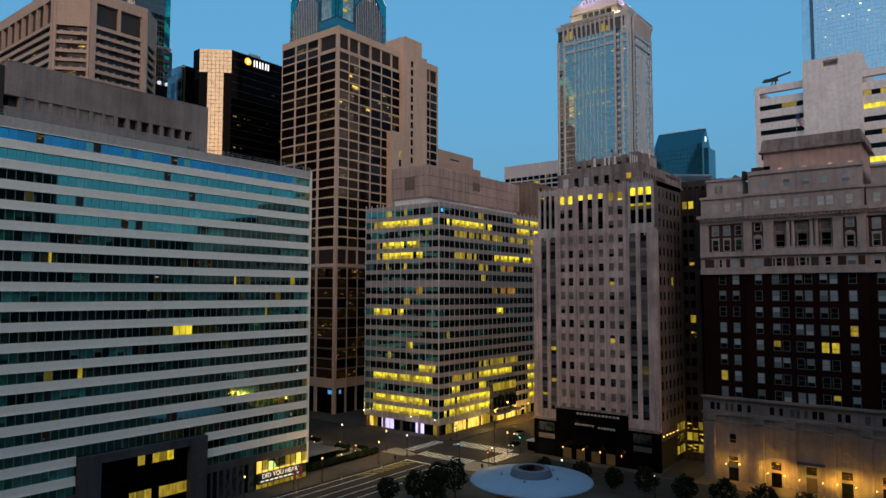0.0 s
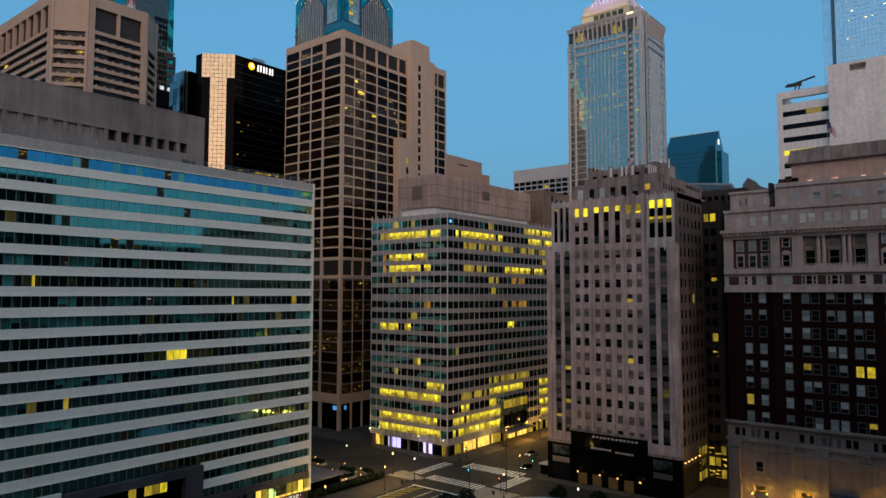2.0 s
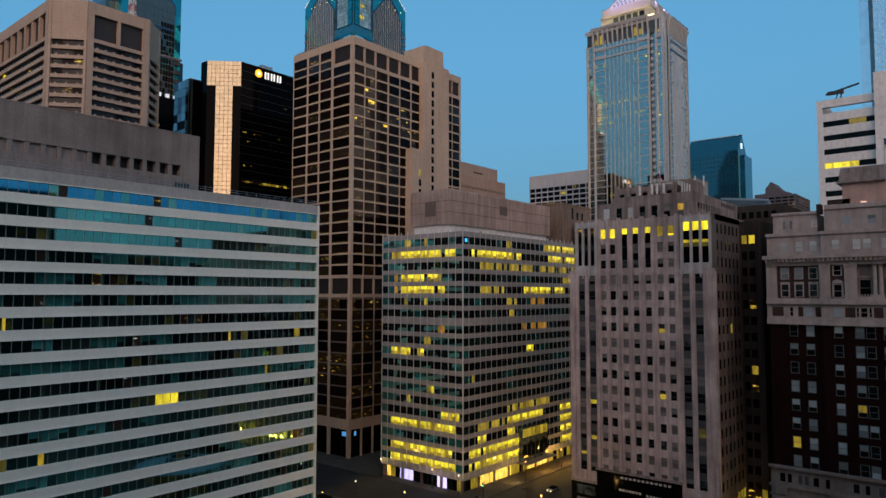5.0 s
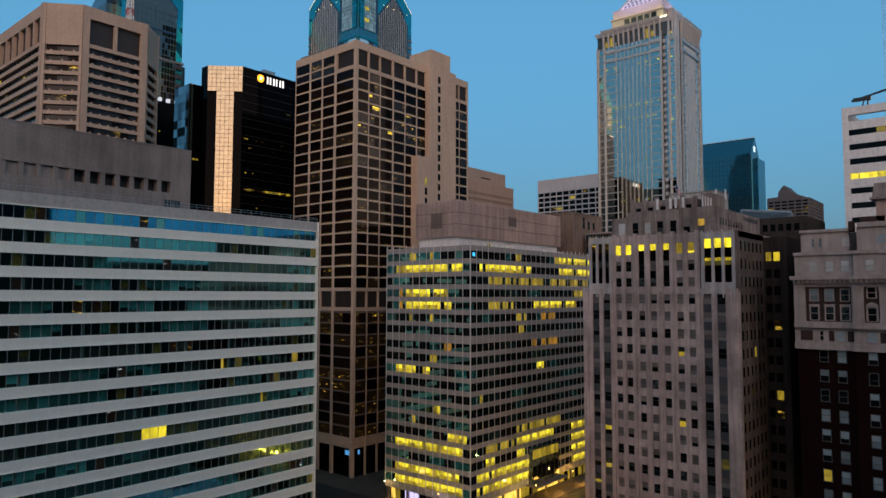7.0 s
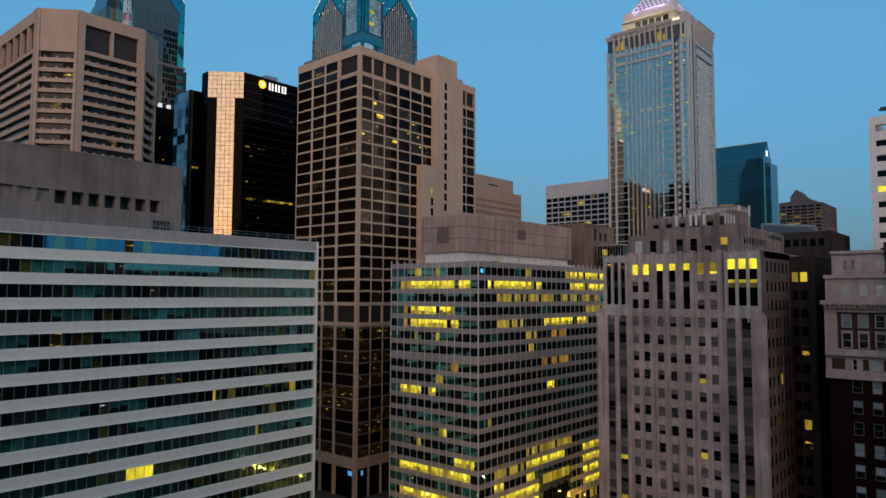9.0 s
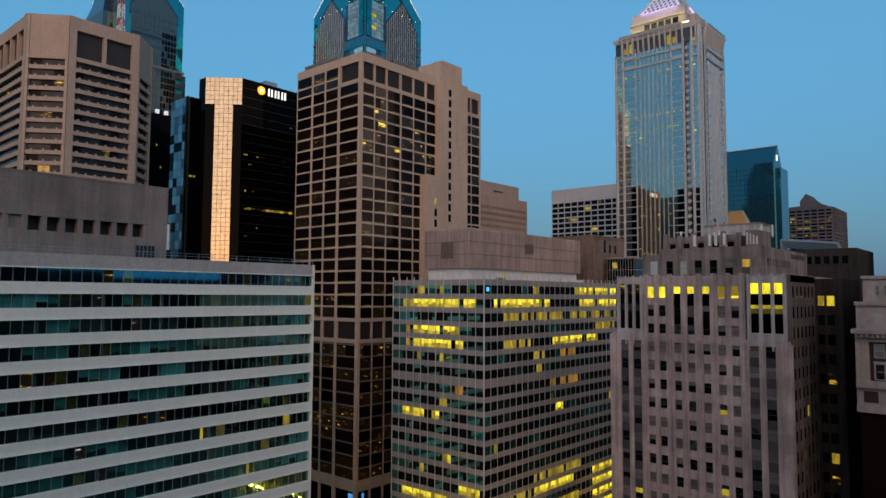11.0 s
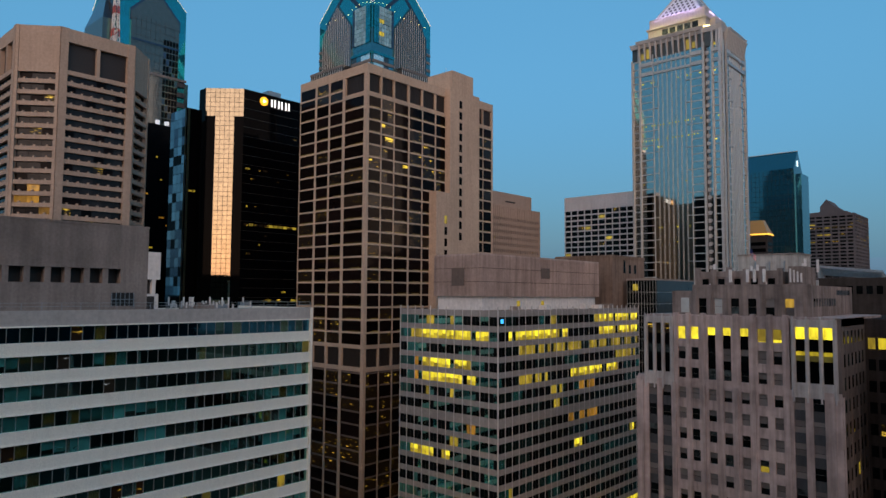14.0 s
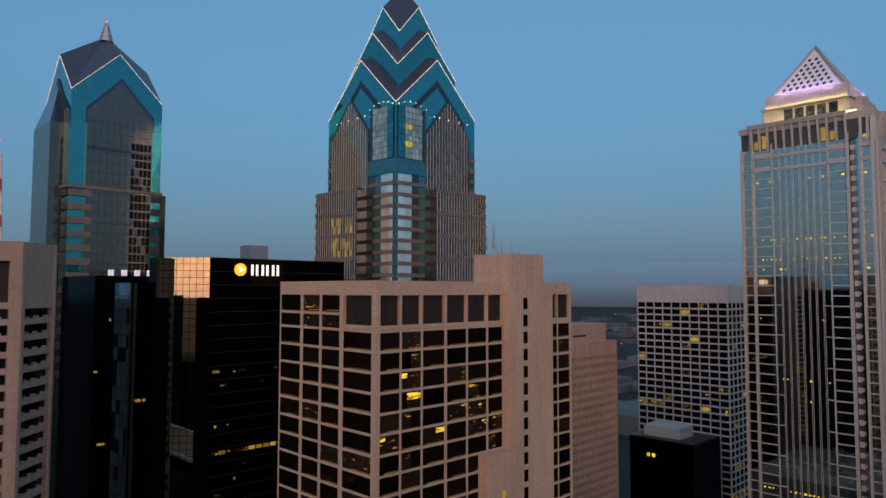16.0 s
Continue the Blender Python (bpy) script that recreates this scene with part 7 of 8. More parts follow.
CORNICE_ROSE = masonry("rose_cornice_panel", (0.54, 0.52, 0.50), 1.0, 0.06, 0.05, 0.6, 0.06)
CROWN_GLASS = glazing("dim_crown_glass", (0.07, 0.065, 0.055), 0.1, 0.3, 0.4, 0.5)
LATTICE_DARK = plain("dim_plum_opening", (0.045, 0.03, 0.045), 0.7)
CORNICE_PALE = masonry("pale_cornice_panel", (0.58, 0.56, 0.55), 1.0, 0.06, 0.05, 0.6, 0.06)
# darker cornice copy for the set-back corners, shade included in the colour
CORNICE_SHADE = plain("shaded_cornice_panel", (0.40, 0.39, 0.38), 0.6)
MULLION_ROSE = plain("pale_rose_metal_fin", (0.52, 0.50, 0.49), 0.45, 0.4)
PYRAMID = plain("white_lattice_paint", (0.72, 0.70, 0.72), 0.5)
TIER_LIGHT = glow("floodlight_strip", (1.0, 0.80, 0.22), 13.0)
pyramid_tower()


def far_grid(name, x0, y0, x1, y1, z, wall, label, pitch, band, bay, blank=0.0, glass=None, lit=0.03, rows=30, sub=0.5, proud=0.25):
    """A far office block with real window bays on its two seen faces."""
    t = thing(name, x1, y0, label, "office building")
    part("core", Geo().box(x0 + 0.3, y0 + 0.3, 0, x1 - 0.3, y1, z - 0.3), glass or G_DARK, t)
    g = Geo().box(x0, y0, z - blank, x1, y1, z)
    part("top_band", g, wall, t)
    bnd, pie, pan = Kit(t, "spandrel"), Kit(t, "pier"), Kit(t, "lit_pane")
    rng = random.Random(len(name))
    for f, L in ((Face(x0, y0, 0, -1), x1 - x0), (Face(x1, y0, 1, 0), y1 - y0)):
        n = max(1, round(L / bay))
        for j in range(rows):
            z1 = z - blank - pitch * j
            bnd.box(f, 0, L, -0.4, 0, z1 - pitch, z1 - pitch + band, wall)
            on = rng.random() < lit
            for a0, a1 in spans(n, L, 0, sub + 0.1):
                if rng.random() < (0.75 if on else lit * 0.6):
                    pan.pane(f, a0, a1, z1 - pitch + band + 0.2, z1 - 0.4, -0.25, LIT_FEW if rng.random() < 0.75 else LIT_DIM)
        for i in range(n + 1):
            a = min(max(i * L / n, sub / 2), L - sub / 2)
            pie.box(f, a - sub / 2, a + sub / 2, -0.35, proud, z - blank - pitch * rows, z, wall)
    for kit in (bnd, pie, pan):
        kit.close()
    return t


far_grid("tan_slab", -292, 328, -262, 375, 129.8, TAN_FAR, "tan office slab with rows of small windows", 3.5, 1.7, 1.7, 6.0, G_GREY, 0.05, 26, 0.55)
far_grid("white_grid_office", -316.8, 490, -259.5, 525, 155.6, OFF_WHITE := masonry("white_grid_precast", (0.68, 0.60, 0.57), 1.0, 0.05, 0.1, 0.8, 0.1), "white grid office tower with lit floors", 4.0, 1.0, 5.6, 10.6, None, 0.12, 34, 0.5)
t = far_grid("flats_tower", -209.5, 740, -172, 800, 157, TAN_DK := masonry("grey_brown_brick", (0.125, 0.115, 0.122), 1.0, 0.05, 0.15, 0.9, 0.1), "grey-brown tower of flats with balconies", 3.2, 1.5, 6.2, 2.0, None, 0.12, 30, 1.2)
gable = [(-209.5, 157), (-177, 157), (-177, 158.6), (-182, 160), (-190, 166), (-194, 170.8), (-199.2, 164.2), (-199.4, 159.4), (-209.5, 158.8)]
part("gable_roof", Geo().solid([(x, 740.0, z) for x, z in gable] + [(x, 770.0, z) for x, z in gable], [tuple(range(9)), tuple(reversed(range(9, 18)))] + [(9 + i, 9 + (i + 1) % 9, (i + 1) % 9, i) for i in range(9)]), TAN_DK, t)
t = thing("tan_slab_top", -262, 328, "stepped tan roof storey of the slab", "roof storey", z=129.8)
part("wall", Geo().box(-290, 329, 129.8, -263, 368, 137.6), TAN_FAR, t)
part("vent", Geo().box(-263, 343, 132.4, -262.8, 352, 133.2), LOUVRE, t)


def green_tower():
    t = thing("green_glass_tower", -186.5, 610, "dark green glass tower with a sloping top", "office tower")
    prof = [(610, 0), (634, 0), (634, 178), (622, 195.5), (610, 180.5)]
    g = Geo().solid([(-230, y, z) for y, z in prof] + [(-186.5, y, z) for y, z in prof], [(0, 1, 2, 3, 4)[::-1], (5, 6, 7, 8, 9)] + [(i, (i + 1) % 5, 5 + (i + 1) % 5, 5 + i) for i in range(5)])
    part("wall", g, G_GREEN, t)
    part("corner_fin", Geo().box(-186.5, 612, 0, -181.8, 632, 176), G_GREEN, t)
    bar = Kit(t, "glazing_bar", 120)
    f = Face(-230, 610, 0, -1)
    for j in range(30):
        bar.box(f, 0, 43.5, 0, 0.1, 60 + 4 * j, 60.25 + 4 * j, MULLION_DARK)
    for i in range(15):
        bar.box(f, 3 * i, 3 * i + 0.2, 0, 0.12, 60, 180, MULLION_DARK)
    part("ridge", Geo().box(-230, 621.4, 195.3, -186.3, 622.6, 195.9), MULLION_PALE, t)
    part("emblem", Geo().box(-186.4, 618, 183, -186.1, 621, 187.5), EMBLEM, t, "small glowing roof emblem")
    return t


EMBLEM = glow("pale_emblem_light", (0.75, 0.95, 1.0), 0.6)
green_tower()

t = thing("hip_roofed_block", -170, 483, "dim block with a golden lit hipped roof", "building")
part("wall", Geo().box(-182.0, 483, 0, -169.2, 493, 119), HIP_WALL := masonry("sooty_brown_brick", (0.075, 0.06, 0.055), 1.0, 0.05, 0.2, 0.9, 0.1), t)
wk = Kit(t, "window_band", 80)
for j in range(22):
    wk.box(Face(-182.0, 483, 0, -1), 1.0, 11.8, 0, 0.06, 112.5 - 3.9 * j, 114.6 - 3.9 * j, LIT_FEW if j in (3, 9) else G_BLACK)
    wk.box(Face(-169.2, 483, 1, 0), 1.2, 8.8, 0, 0.06, 112.5 - 3.9 * j, 114.6 - 3.9 * j, LIT_FEW if j in (2, 7) else G_BLACK)
# floodlight on the hip roof is put in as a faint glow of its own
part("hip_roof", Geo().prism(rect(-182.6, 482.4, -168.6, 493.6), 119, 128.4, rect(-180.0, 486, -172.4, 490)), GOLD := glow("golden_glowing_roof", (0.42, 0.21, 0.06), 0.06), t)
part("eave_light", Geo().box(-182.8, 482.2, 119.0, -168.4, 482.5, 119.8), EAVE := glow("golden_eave_light", (1.0, 0.5, 0.06), 0.8), t)
part("eave_light", Geo().box(-168.7, 482.5, 119.0, -168.4, 493.4, 119.8), EAVE, t)

t = thing("black_glass_block", -260, 445, "low black glass block with a pale roof plant", "office building")
part("wall", Geo().box(-297, 445, 0, -260.6, 475, 71.8), G_BLACK, t)
part("side_wall", Geo().box(-260.6, 446, 0, -258.6, 474, 71.5), G_WING, t)
part("roof_plant", Geo().box(-291, 450, 71.8, -270, 466, 78.0), CONC_LIGHT, t)
part("roof_edge", Geo().box(-297.2, 444.8, 71.6, -260.4, 475, 72.3), MULLION_DARK, t)
k = Kit(t, "lit_pane", 20)
for a in (10.5, 13.5):
    k.pane(Face(-297, 445, 0, -1), a, a + 1.8, 62, 64, 0.08, LIT)

t = thing("brown_core_block", -150, 252, "plain brown concrete block behind the offices", "building")
part("wall", Geo().box(-172, 252, 0, -149.8, 276, 94.6), BROWN_PLAIN := masonry("brown_render", (0.27, 0.19, 0.15), 0.8, 0.05, 0.2, 0.9, 0.3), t)
part("parapet", Geo().box(-172.2, 251.8, 94.2, -149.6, 276.2, 95.0), BROWN_PLAIN, t)
part("roof", Geo().box(-171, 253, 94.6, -150.8, 275, 95.05), ROOF_DARK, t)
k = Kit(t, "slot_window", 20)
for i in range(3):
    k.box(Face(-149.8, 252, 1, 0), 8 + 4 * i, 9.4 + 4 * i, 0, 0.06, 89, 92 if i else 93.5, G_DARK)

t = thing("small_glass_block", -137.4, 258.6, "small dark glass block with pale mullions", "office building")
part("wall", Geo().box(-147.8, 258.6, 0, -137.4, 290, 86.4), G_DARK, t)
part("side_cladding", Geo().box(-137.4, 258.9, 0, -137.3, 290, 86.4), SIDE_GLASS := glazing("dim_side_glass", (0.035, 0.042, 0.045), 0.12, 0.0, 0.3, 0.3), t)
part("roof_edge", Geo().box(-148.0, 258.4, 86.4, -137.2, 290.2, 87.0), CONC_GREY, t)
part("roof", Geo().box(-147.4, 259.0, 87.0, -137.8, 289.6, 87.05), ROOF_STAINED, t)
mk = Kit(t, "mullion", 120)
for i in range(11):
    mk.box(Face(-147.8, 258.6, 0, -1), 1.03 * i, 1.03 * i + 0.08, 0, 0.07, 30, 86.4, MULLION_PALE)
for j in range(15):
    z = 82.4 - 3.9 * j
    mk.box(Face(-147.8, 258.6, 0, -1), 0, 10.4, 0, 0.09, z, z + 0.14, MULLION_PALE)
    mk.box(Face(-137.3, 258.6, 1, 0), 0, 31.4, 0, 0.05, z, z + 0.14, MULLION)
k = Kit(t, "lit_pane", 20)
k.pane(Face(-147.8, 258.6, 0, -1), 2.1, 4.0, 83.0, 85.2, 0.06, LIT_DIM)

t = thing("low_roofscape", -170, 300, "low grey roofs with air-conditioning units", "building")
part("wall", Geo().box(-232, 252, 0, -175, 330, 64), CONC_GREY, t)
part("roof", Geo().box(-231.5, 252.5, 64, -175.5, 329.5, 64.3), ROOF_PALE, t)
rng = random.Random(61)
for k in range(12):
    x, y = -228 + rng.random() * 48, 258 + rng.random() * 66
    w, h = 1.5 + rng.random() * 4, 1.5 + rng.random() * 2.5
    a = thing("roof_unit", x, y, "grey metal air-conditioning unit on a roof", "air conditioner", "roof units", z=64.3)
    part("casing", Geo().box(x - w, y - 2, 64.3, x + w, y + 2, 64.3 + h), CONC_LIGHT if k % 2 else STEEL, a)
    part("fan", Geo().cyl(x, y, 64.3 + h, 64.5 + h, 1.1, n=10), MULLION_DARK, a)

t = thing("banded_low_block", -147.7, 339.5, "grey low-rise with pale bands and dark ribbon windows", "office building")
part("core", Geo().box(-163.6, 339.9, 0, -148.1, 372, 61.4), G_BLACK, t)
part("roof", Geo().box(-164, 339.5, 60.2, -147.7, 372, 62.0), CONC_GREY, t)
part("roof_bulkhead", Geo().box(-160, 350, 62.0, -152, 364, 65.2), CONC_GREY, t)
bk, lk, rng = Kit(t, "concrete_band", 60), Kit(t, "lit_pane", 30), random.Random(47)
for j in range(16):
    z = 58.0 - 3.75 * j
    for f, L in ((Face(-164, 339.5, 0, -1), 16.3), (Face(-147.7, 339.5, 1, 0), 32.5)):
        bk.box(f, 0, L, -0.5, 0.0 if L < 20 else -0.004, z - 1.9, z - 0.05, CONC_GREY)
        if rng.random() < 0.6:
            a = rng.uniform(1, L - 3)
            lk.pane(f, a, a + 1.6, z - 0.05, z + 1.6, -0.3, LIT_DIM)
t = thing("dark_blue_office_block", -166, 452, "nearly black glass block with scattered lit windows", "office building")
part("wall", Geo().box(-166, 452, 0, -100, 492, 84.6), G_NAVY, t)
part("roof_edge", Geo().box(-166.3, 451.7, 84.2, -99.7, 492, 85.2), MULLION_DARK, t)
part("roof_block", Geo().box(-160, 457, 85.2, -120, 480, 90.4), CONC_LIGHT, t)
lk, rng = Kit(t, "lit_pane", 60), random.Random(53)
for k in range(30):
    a, j = rng.uniform(1, 62), rng.randint(1, 15)
    lk.pane(Face(-166, 452, 0, -1), a, a + rng.choice([0.8, 1.3, 2.2]), 82.2 - 4 * j, 83.2 - 4 * j, 0.08, LIT_DIM if k % 5 else LIT_MID)

t = thing("roof_penthouse", -85, 204, "white painted roof penthouse with pipework", "penthouse", z=76.6)
part("wall", Geo().box(-92.4, 204, 76.6, -79.8, 213.5, 90.4), PENT_WALL := masonry("grimy_white_wall", (0.50, 0.46, 0.42), 1.0, 0.1, 0.3, 0.85, 0.3), t)
part("coping", Geo().box(-92.6, 203.8, 90.4, -79.6, 213.7, 90.7), CONC_GREY, t)
for k in range(3):
    part("pipe", Geo().bar((-90 + 3 * k, 203.7, 84.6), (-88.6 + 3 * k, 203.7, 84.6), 0.3).bar((-88.6 + 3 * k, 203.7, 84.6), (-88.6 + 3 * k, 203.7, 89.0), 0.25), STEEL, t)
t = thing("rear_roof_block", -75, 238, "dim grey rear roof with pipework", "building")
# same shade-darkened stone as the alley block
part("wall", Geo().box(-84, 238, 0, -66, 262, 86.0), LIMESTONE_SHADED, t)
for k in range(4):
    part("pipe", Geo().bar((-84, 238.5 + 1.3 * k, 89 - 0.6 * k), (-70, 238.5 + 1.3 * k, 87.4 - 0.5 * k), 0.6).bar((-84, 238.5 + 1.3 * k, 86.0), (-84, 238.5 + 1.3 * k, 89 - 0.6 * k), 0.4).bar((-70, 238.5 + 1.3 * k, 86.0), (-70, 238.5 + 1.3 * k, 87.4 - 0.5 * k), 0.4), STEEL, t)
k = Kit(t, "slot_window", 20)
for a0, a1 in spans(7, 15, 1.5, 0.8):
    k.box(Face(-84, 238, 0, -1), a0, a1, 0, 0.06, 82.0, 84.0, G_DARK)


def flag(x, y, z, top, size, label):
    a = thing("flag", x, y, label, "flag", z=z)
    part("pole", Geo().cyl(x, y, z, top, 0.09, 0.05, 8), STEEL, a)
    for s in range(7):
        g = Geo()
        for k in range(6):
            f0, f1 = k / 6, (k + 1) / 6
            zz = top - 0.2 - size * 0.6 * s / 7
            w = lambda f: (x + size * f * 0.6, y + 0.25 * math.sin(f * 7), zz - size * 0.75 * f)
            (p0, p1) = (w(f0), w(f1))
            g.hexa([(p0[0], p0[1] - 0.02, p0[2] - size * 0.086), (p1[0], p1[1] - 0.02, p1[2] - size * 0.086), (p1[0], p1[1] + 0.02, p1[2] - size * 0.086), (p0[0], p0[1] + 0.02, p0[2] - size * 0.086),
                    (p0[0], p0[1] - 0.02, p0[2]), (p1[0], p1[1] - 0.02, p1[2]), (p1[0], p1[1] + 0.02, p1[2]), (p0[0], p0[1] + 0.02, p0[2])])
        part("stripe", g, FLAG_RED if s % 2 == 0 else WHITE_WALL, a)
    g = Geo().box(x + 0.02, y - 0.06, top - 0.3 - size * 0.42, x + size * 0.26, y + 0.06, top - 0.25)
    part("canton", g, FLAG_BLUE, a)
    return a


FLAG_RED, FLAG_BLUE = plain("flag_red_cloth", (0.40, 0.03, 0.04), 0.9), plain("flag_blue_cloth", (0.03, 0.04, 0.14), 0.9)
flag(-33.5, 184.5, 71.9, 91.6, 2.9, "striped flag on a pole above the hotel")
flag(-86.5, 193.7, 85.4, 91.4, 1.9, "small striped flag on the stone tower")

rng = random.Random(88)
for k in range(12):
    x, y = -94 + 22 * rng.random(), 183 + 8 * rng.random()
    x, y, z = (x, 183.2, 81.2) if k < 6 else (x, 186.0 + 3 * rng.random(), 85.4)
    x = min(max(x, -91.5), -72.5)
    a = thing("roof_antenna", x, y, "pale cell antenna on a steel mast", "antenna", "roof antennas", z=z)
    h = 1.6 + rng.random() * 1.2
    part("mast", Geo().cyl(x, y, z, z + h, 0.07, n=6), STEEL, a)
    part("panel", Geo().box(x - 0.2, y - 0.25, z + 0.5, x + 0.2, y - 0.05, z + h + 0.4), WHITE_WALL, a)

# low city towards the horizon
g, rng = Geo(), random.Random(71)
for k in range(420):
    d, a = 900 + 3600 * rng.random() ** 1.3, radians(rng.uniform(5, 78))
    x, y = -d * math.sin(a), d * math.cos(a)
    w, h = 12 + rng.random() * 40, 8 + 26 * rng.random() ** 2
    g.box(x - w, y - w, 0, x + w, y + w, h)
single("distant_city", g, CITY, -1000, 1200, 0, "low buildings in a haze-like grey-blue towards the horizon", "distant city", kind="stuff")

g = Geo()
for k in range(170):
    d, a = 950 + 3000 * rng.random() ** 1.2, radians(rng.uniform(12, 60))
    x, y, w = -d * math.sin(a), d * math.cos(a), 0.7 + 1.1 * rng.random()
    z = 20 + 16 * rng.random()
    g.box(x - w, y - w, z, x + w, y + w, z + 1.2)
single("distant_lights", g, FAR_LAMP := glow("distant_lamp_light", (1.0, 0.6, 0.25), 0.5), -1000, 1200, 20, "scattered warm lamps of the far city", "distant lights", kind="stuff")

# backdrop wall with the far haze under the horizon painted as a glowing ramp
def painted_haze_mat():
    m, nt, p = node_mat("painted_haze_glow")
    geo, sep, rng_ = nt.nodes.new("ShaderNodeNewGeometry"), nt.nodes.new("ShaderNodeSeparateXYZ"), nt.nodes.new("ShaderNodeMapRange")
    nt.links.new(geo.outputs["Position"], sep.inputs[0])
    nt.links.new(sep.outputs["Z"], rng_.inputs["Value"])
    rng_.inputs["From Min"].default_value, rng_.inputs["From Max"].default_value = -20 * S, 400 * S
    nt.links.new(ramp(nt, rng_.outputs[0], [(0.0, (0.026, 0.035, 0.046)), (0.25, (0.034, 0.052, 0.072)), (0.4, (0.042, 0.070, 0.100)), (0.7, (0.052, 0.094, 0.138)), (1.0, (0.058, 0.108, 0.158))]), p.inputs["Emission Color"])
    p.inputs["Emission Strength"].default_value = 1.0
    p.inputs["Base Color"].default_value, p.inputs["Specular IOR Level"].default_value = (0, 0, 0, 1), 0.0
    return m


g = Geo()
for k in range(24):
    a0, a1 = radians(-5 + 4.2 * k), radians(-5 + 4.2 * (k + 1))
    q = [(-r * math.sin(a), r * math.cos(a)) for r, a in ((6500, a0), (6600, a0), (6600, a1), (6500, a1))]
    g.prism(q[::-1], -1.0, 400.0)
single("backdrop", g, painted_haze_mat(), -4000, 5000, -1.0, "glowing backdrop painted as blue-grey haze of the far city", "backdrop", kind="structure")

# plain unseen blocks behind the camera, added to close the place and block light
rng = random.Random(17)
REAR = masonry("dim_rear_blocker", (0.045, 0.038, 0.033), 0.5, 0.02, 0.3, 0.9, 0.3)
for k, (x, y, w, d, h) in enumerate([(165, -130, 30, 40, 175), (175, -40, 40, 44, 165), (182, 90, 34, 42, 84), (180, 165, 32, 30, 86), (176, 245, 30, 46, 82), (190, 400, 34, 90, 104),
                                     (-290, -170, 45, 30, 110), (-185, -175, 50, 30, 148), (-80, -175, 50, 30, 98), (10, -178, 36, 30, 145), (100, -172, 42, 30, 175), (70, 330, 28, 50, 70), (46, 96, 19, 26, 98), (84, -30, 30, 50, 172)]):
    single("rear_city_block", Geo().box(x - w, y - d, 0, x + w, y + d, h), REAR, x, y, 0, "plain unseen block added behind the viewpoint to block light", "building", "rear blocks")


# ---- street things ----
LAMP_WARM = glow("warm_street_lamp", (1.0, 0.50, 0.12), 2.0)
LAMP_WHITE = glow("white_street_lamp", (1.0, 0.82, 0.55), 1.8)
IRON = plain("dark_iron", (0.02, 0.02, 0.022), 0.5, 0.6)
SAUCER = plain("pale_painted_roof", (0.27, 0.35, 0.45), 0.45, 0.0, 0.06, 0.3)
LEAF = masonry("dark_leaves", (0.013, 0.018, 0.008), 1.5, 0.4, 0.4, 0.9, 0.0)
BARK = masonry("bark", (0.09, 0.07, 0.055), 3.0, 0.4, 0.3, 0.95, 0.2)


def add_light(kind, x, y, z, power, color, size=0.3, target=None, angle=90):
    """A light source, not always with a fixture; its power is for the true size."""
    d = bpy.data.lights.new("street_light", kind)
    d.energy, d.color = power * S * S, color
    d.shadow_soft_size = size * S
    ob = new("street_light", d)
    ob.location = (x * S, y * S, z * S)
    if kind == "SPOT":
        d.spot_size, d.spot_blend = radians(angle), 0.8
        ob.matrix_world = look((x * S, y * S, z * S), [q * S for q in target])
    return ob


def street_lamp(x, y, h=6.0, white=False, power=0.0):
    a = thing("street_lamp", x, y, "dark iron street lamp with a glowing globe", "street lamp", "street lamps")
    part("base", Geo().cyl(x, y, 0, 0.7, 0.24, 0.14, 10), IRON, a)
    part("pole", Geo().cyl(x, y, 0.7, h - 0.35, 0.09, 0.06, 8), IRON, a)
    part("globe", Geo().blob(x, y, h, 0.2, 1.15, 1, 10, 6), LAMP_WHITE if white else LAMP_WARM, a, smooth=True)
    part("cap", Geo().cyl(x, y, h + 0.36, h + 0.55, 0.2, 0.05, 8), IRON, a)
    if power:
        add_light("POINT", x, y, h - 0.6, power * 4.2, (1.0, 0.62, 0.2), 0.25)
    return a


for x, y, h, wh, pw in ((-130.4, 117.5, 5.8, 0, 130), (-131.1, 138.7, 6.1, 0, 260), (-131.2, 150.6, 6.0, 1, 160), (-159, 161.1 - 9.8, 5.6, 1, 0), (-140.2, 151.5, 6, 0, 160), (-139.6, 173.8, 6, 1, 0), (-171.2, 173.4, 6, 1, 30),
                        (-150, 174, 6, 0, 0), (-133.6, 200, 6, 0, 120), (-133.6, 222, 6, 0, 120), (-107.3, 195, 6, 0, 0), (-107.3, 220, 6, 0, 200), (-110.6, 172.0, 6, 0, 240), (-103.0, 152.5, 6, 1, 260), (-84, 155.8, 5, 1, 0), (-60, 155.5, 5, 1, 0), (-131, 95, 5.8, 0, 0), (-58.6, 190, 6, 0, 30)):
    street_lamp(x, y, h, bool(wh), pw)


def signal(x, y, h=5.5, lens=(0.1, 1.0, 0.35), arm=0.0):
    a = thing("traffic_signal", x, y, "dark traffic signal on a steel pole", "traffic signal", "traffic signals")
    part("pole", Geo().cyl(x, y, 0, h + 0.6, 0.11, 0.08, 8), IRON, a)
    if arm:
        part("arm", Geo().bar((x, y, h + 0.3), (x + arm, y, h + 0.5), 0.12), IRON, a)
    hx = x + arm
    hd = part("signal_head", Geo().box(hx - 0.2, y - 0.45, h - 1.0, hx + 0.2, y - 0.1, h + 0.2), IRON, a)
    part("lens", Geo().cyl(hx, y - 0.47, h - 0.55, h - 0.25, 0.14, n=10), glow("signal_lens", lens, 2.0), hd)
    return a


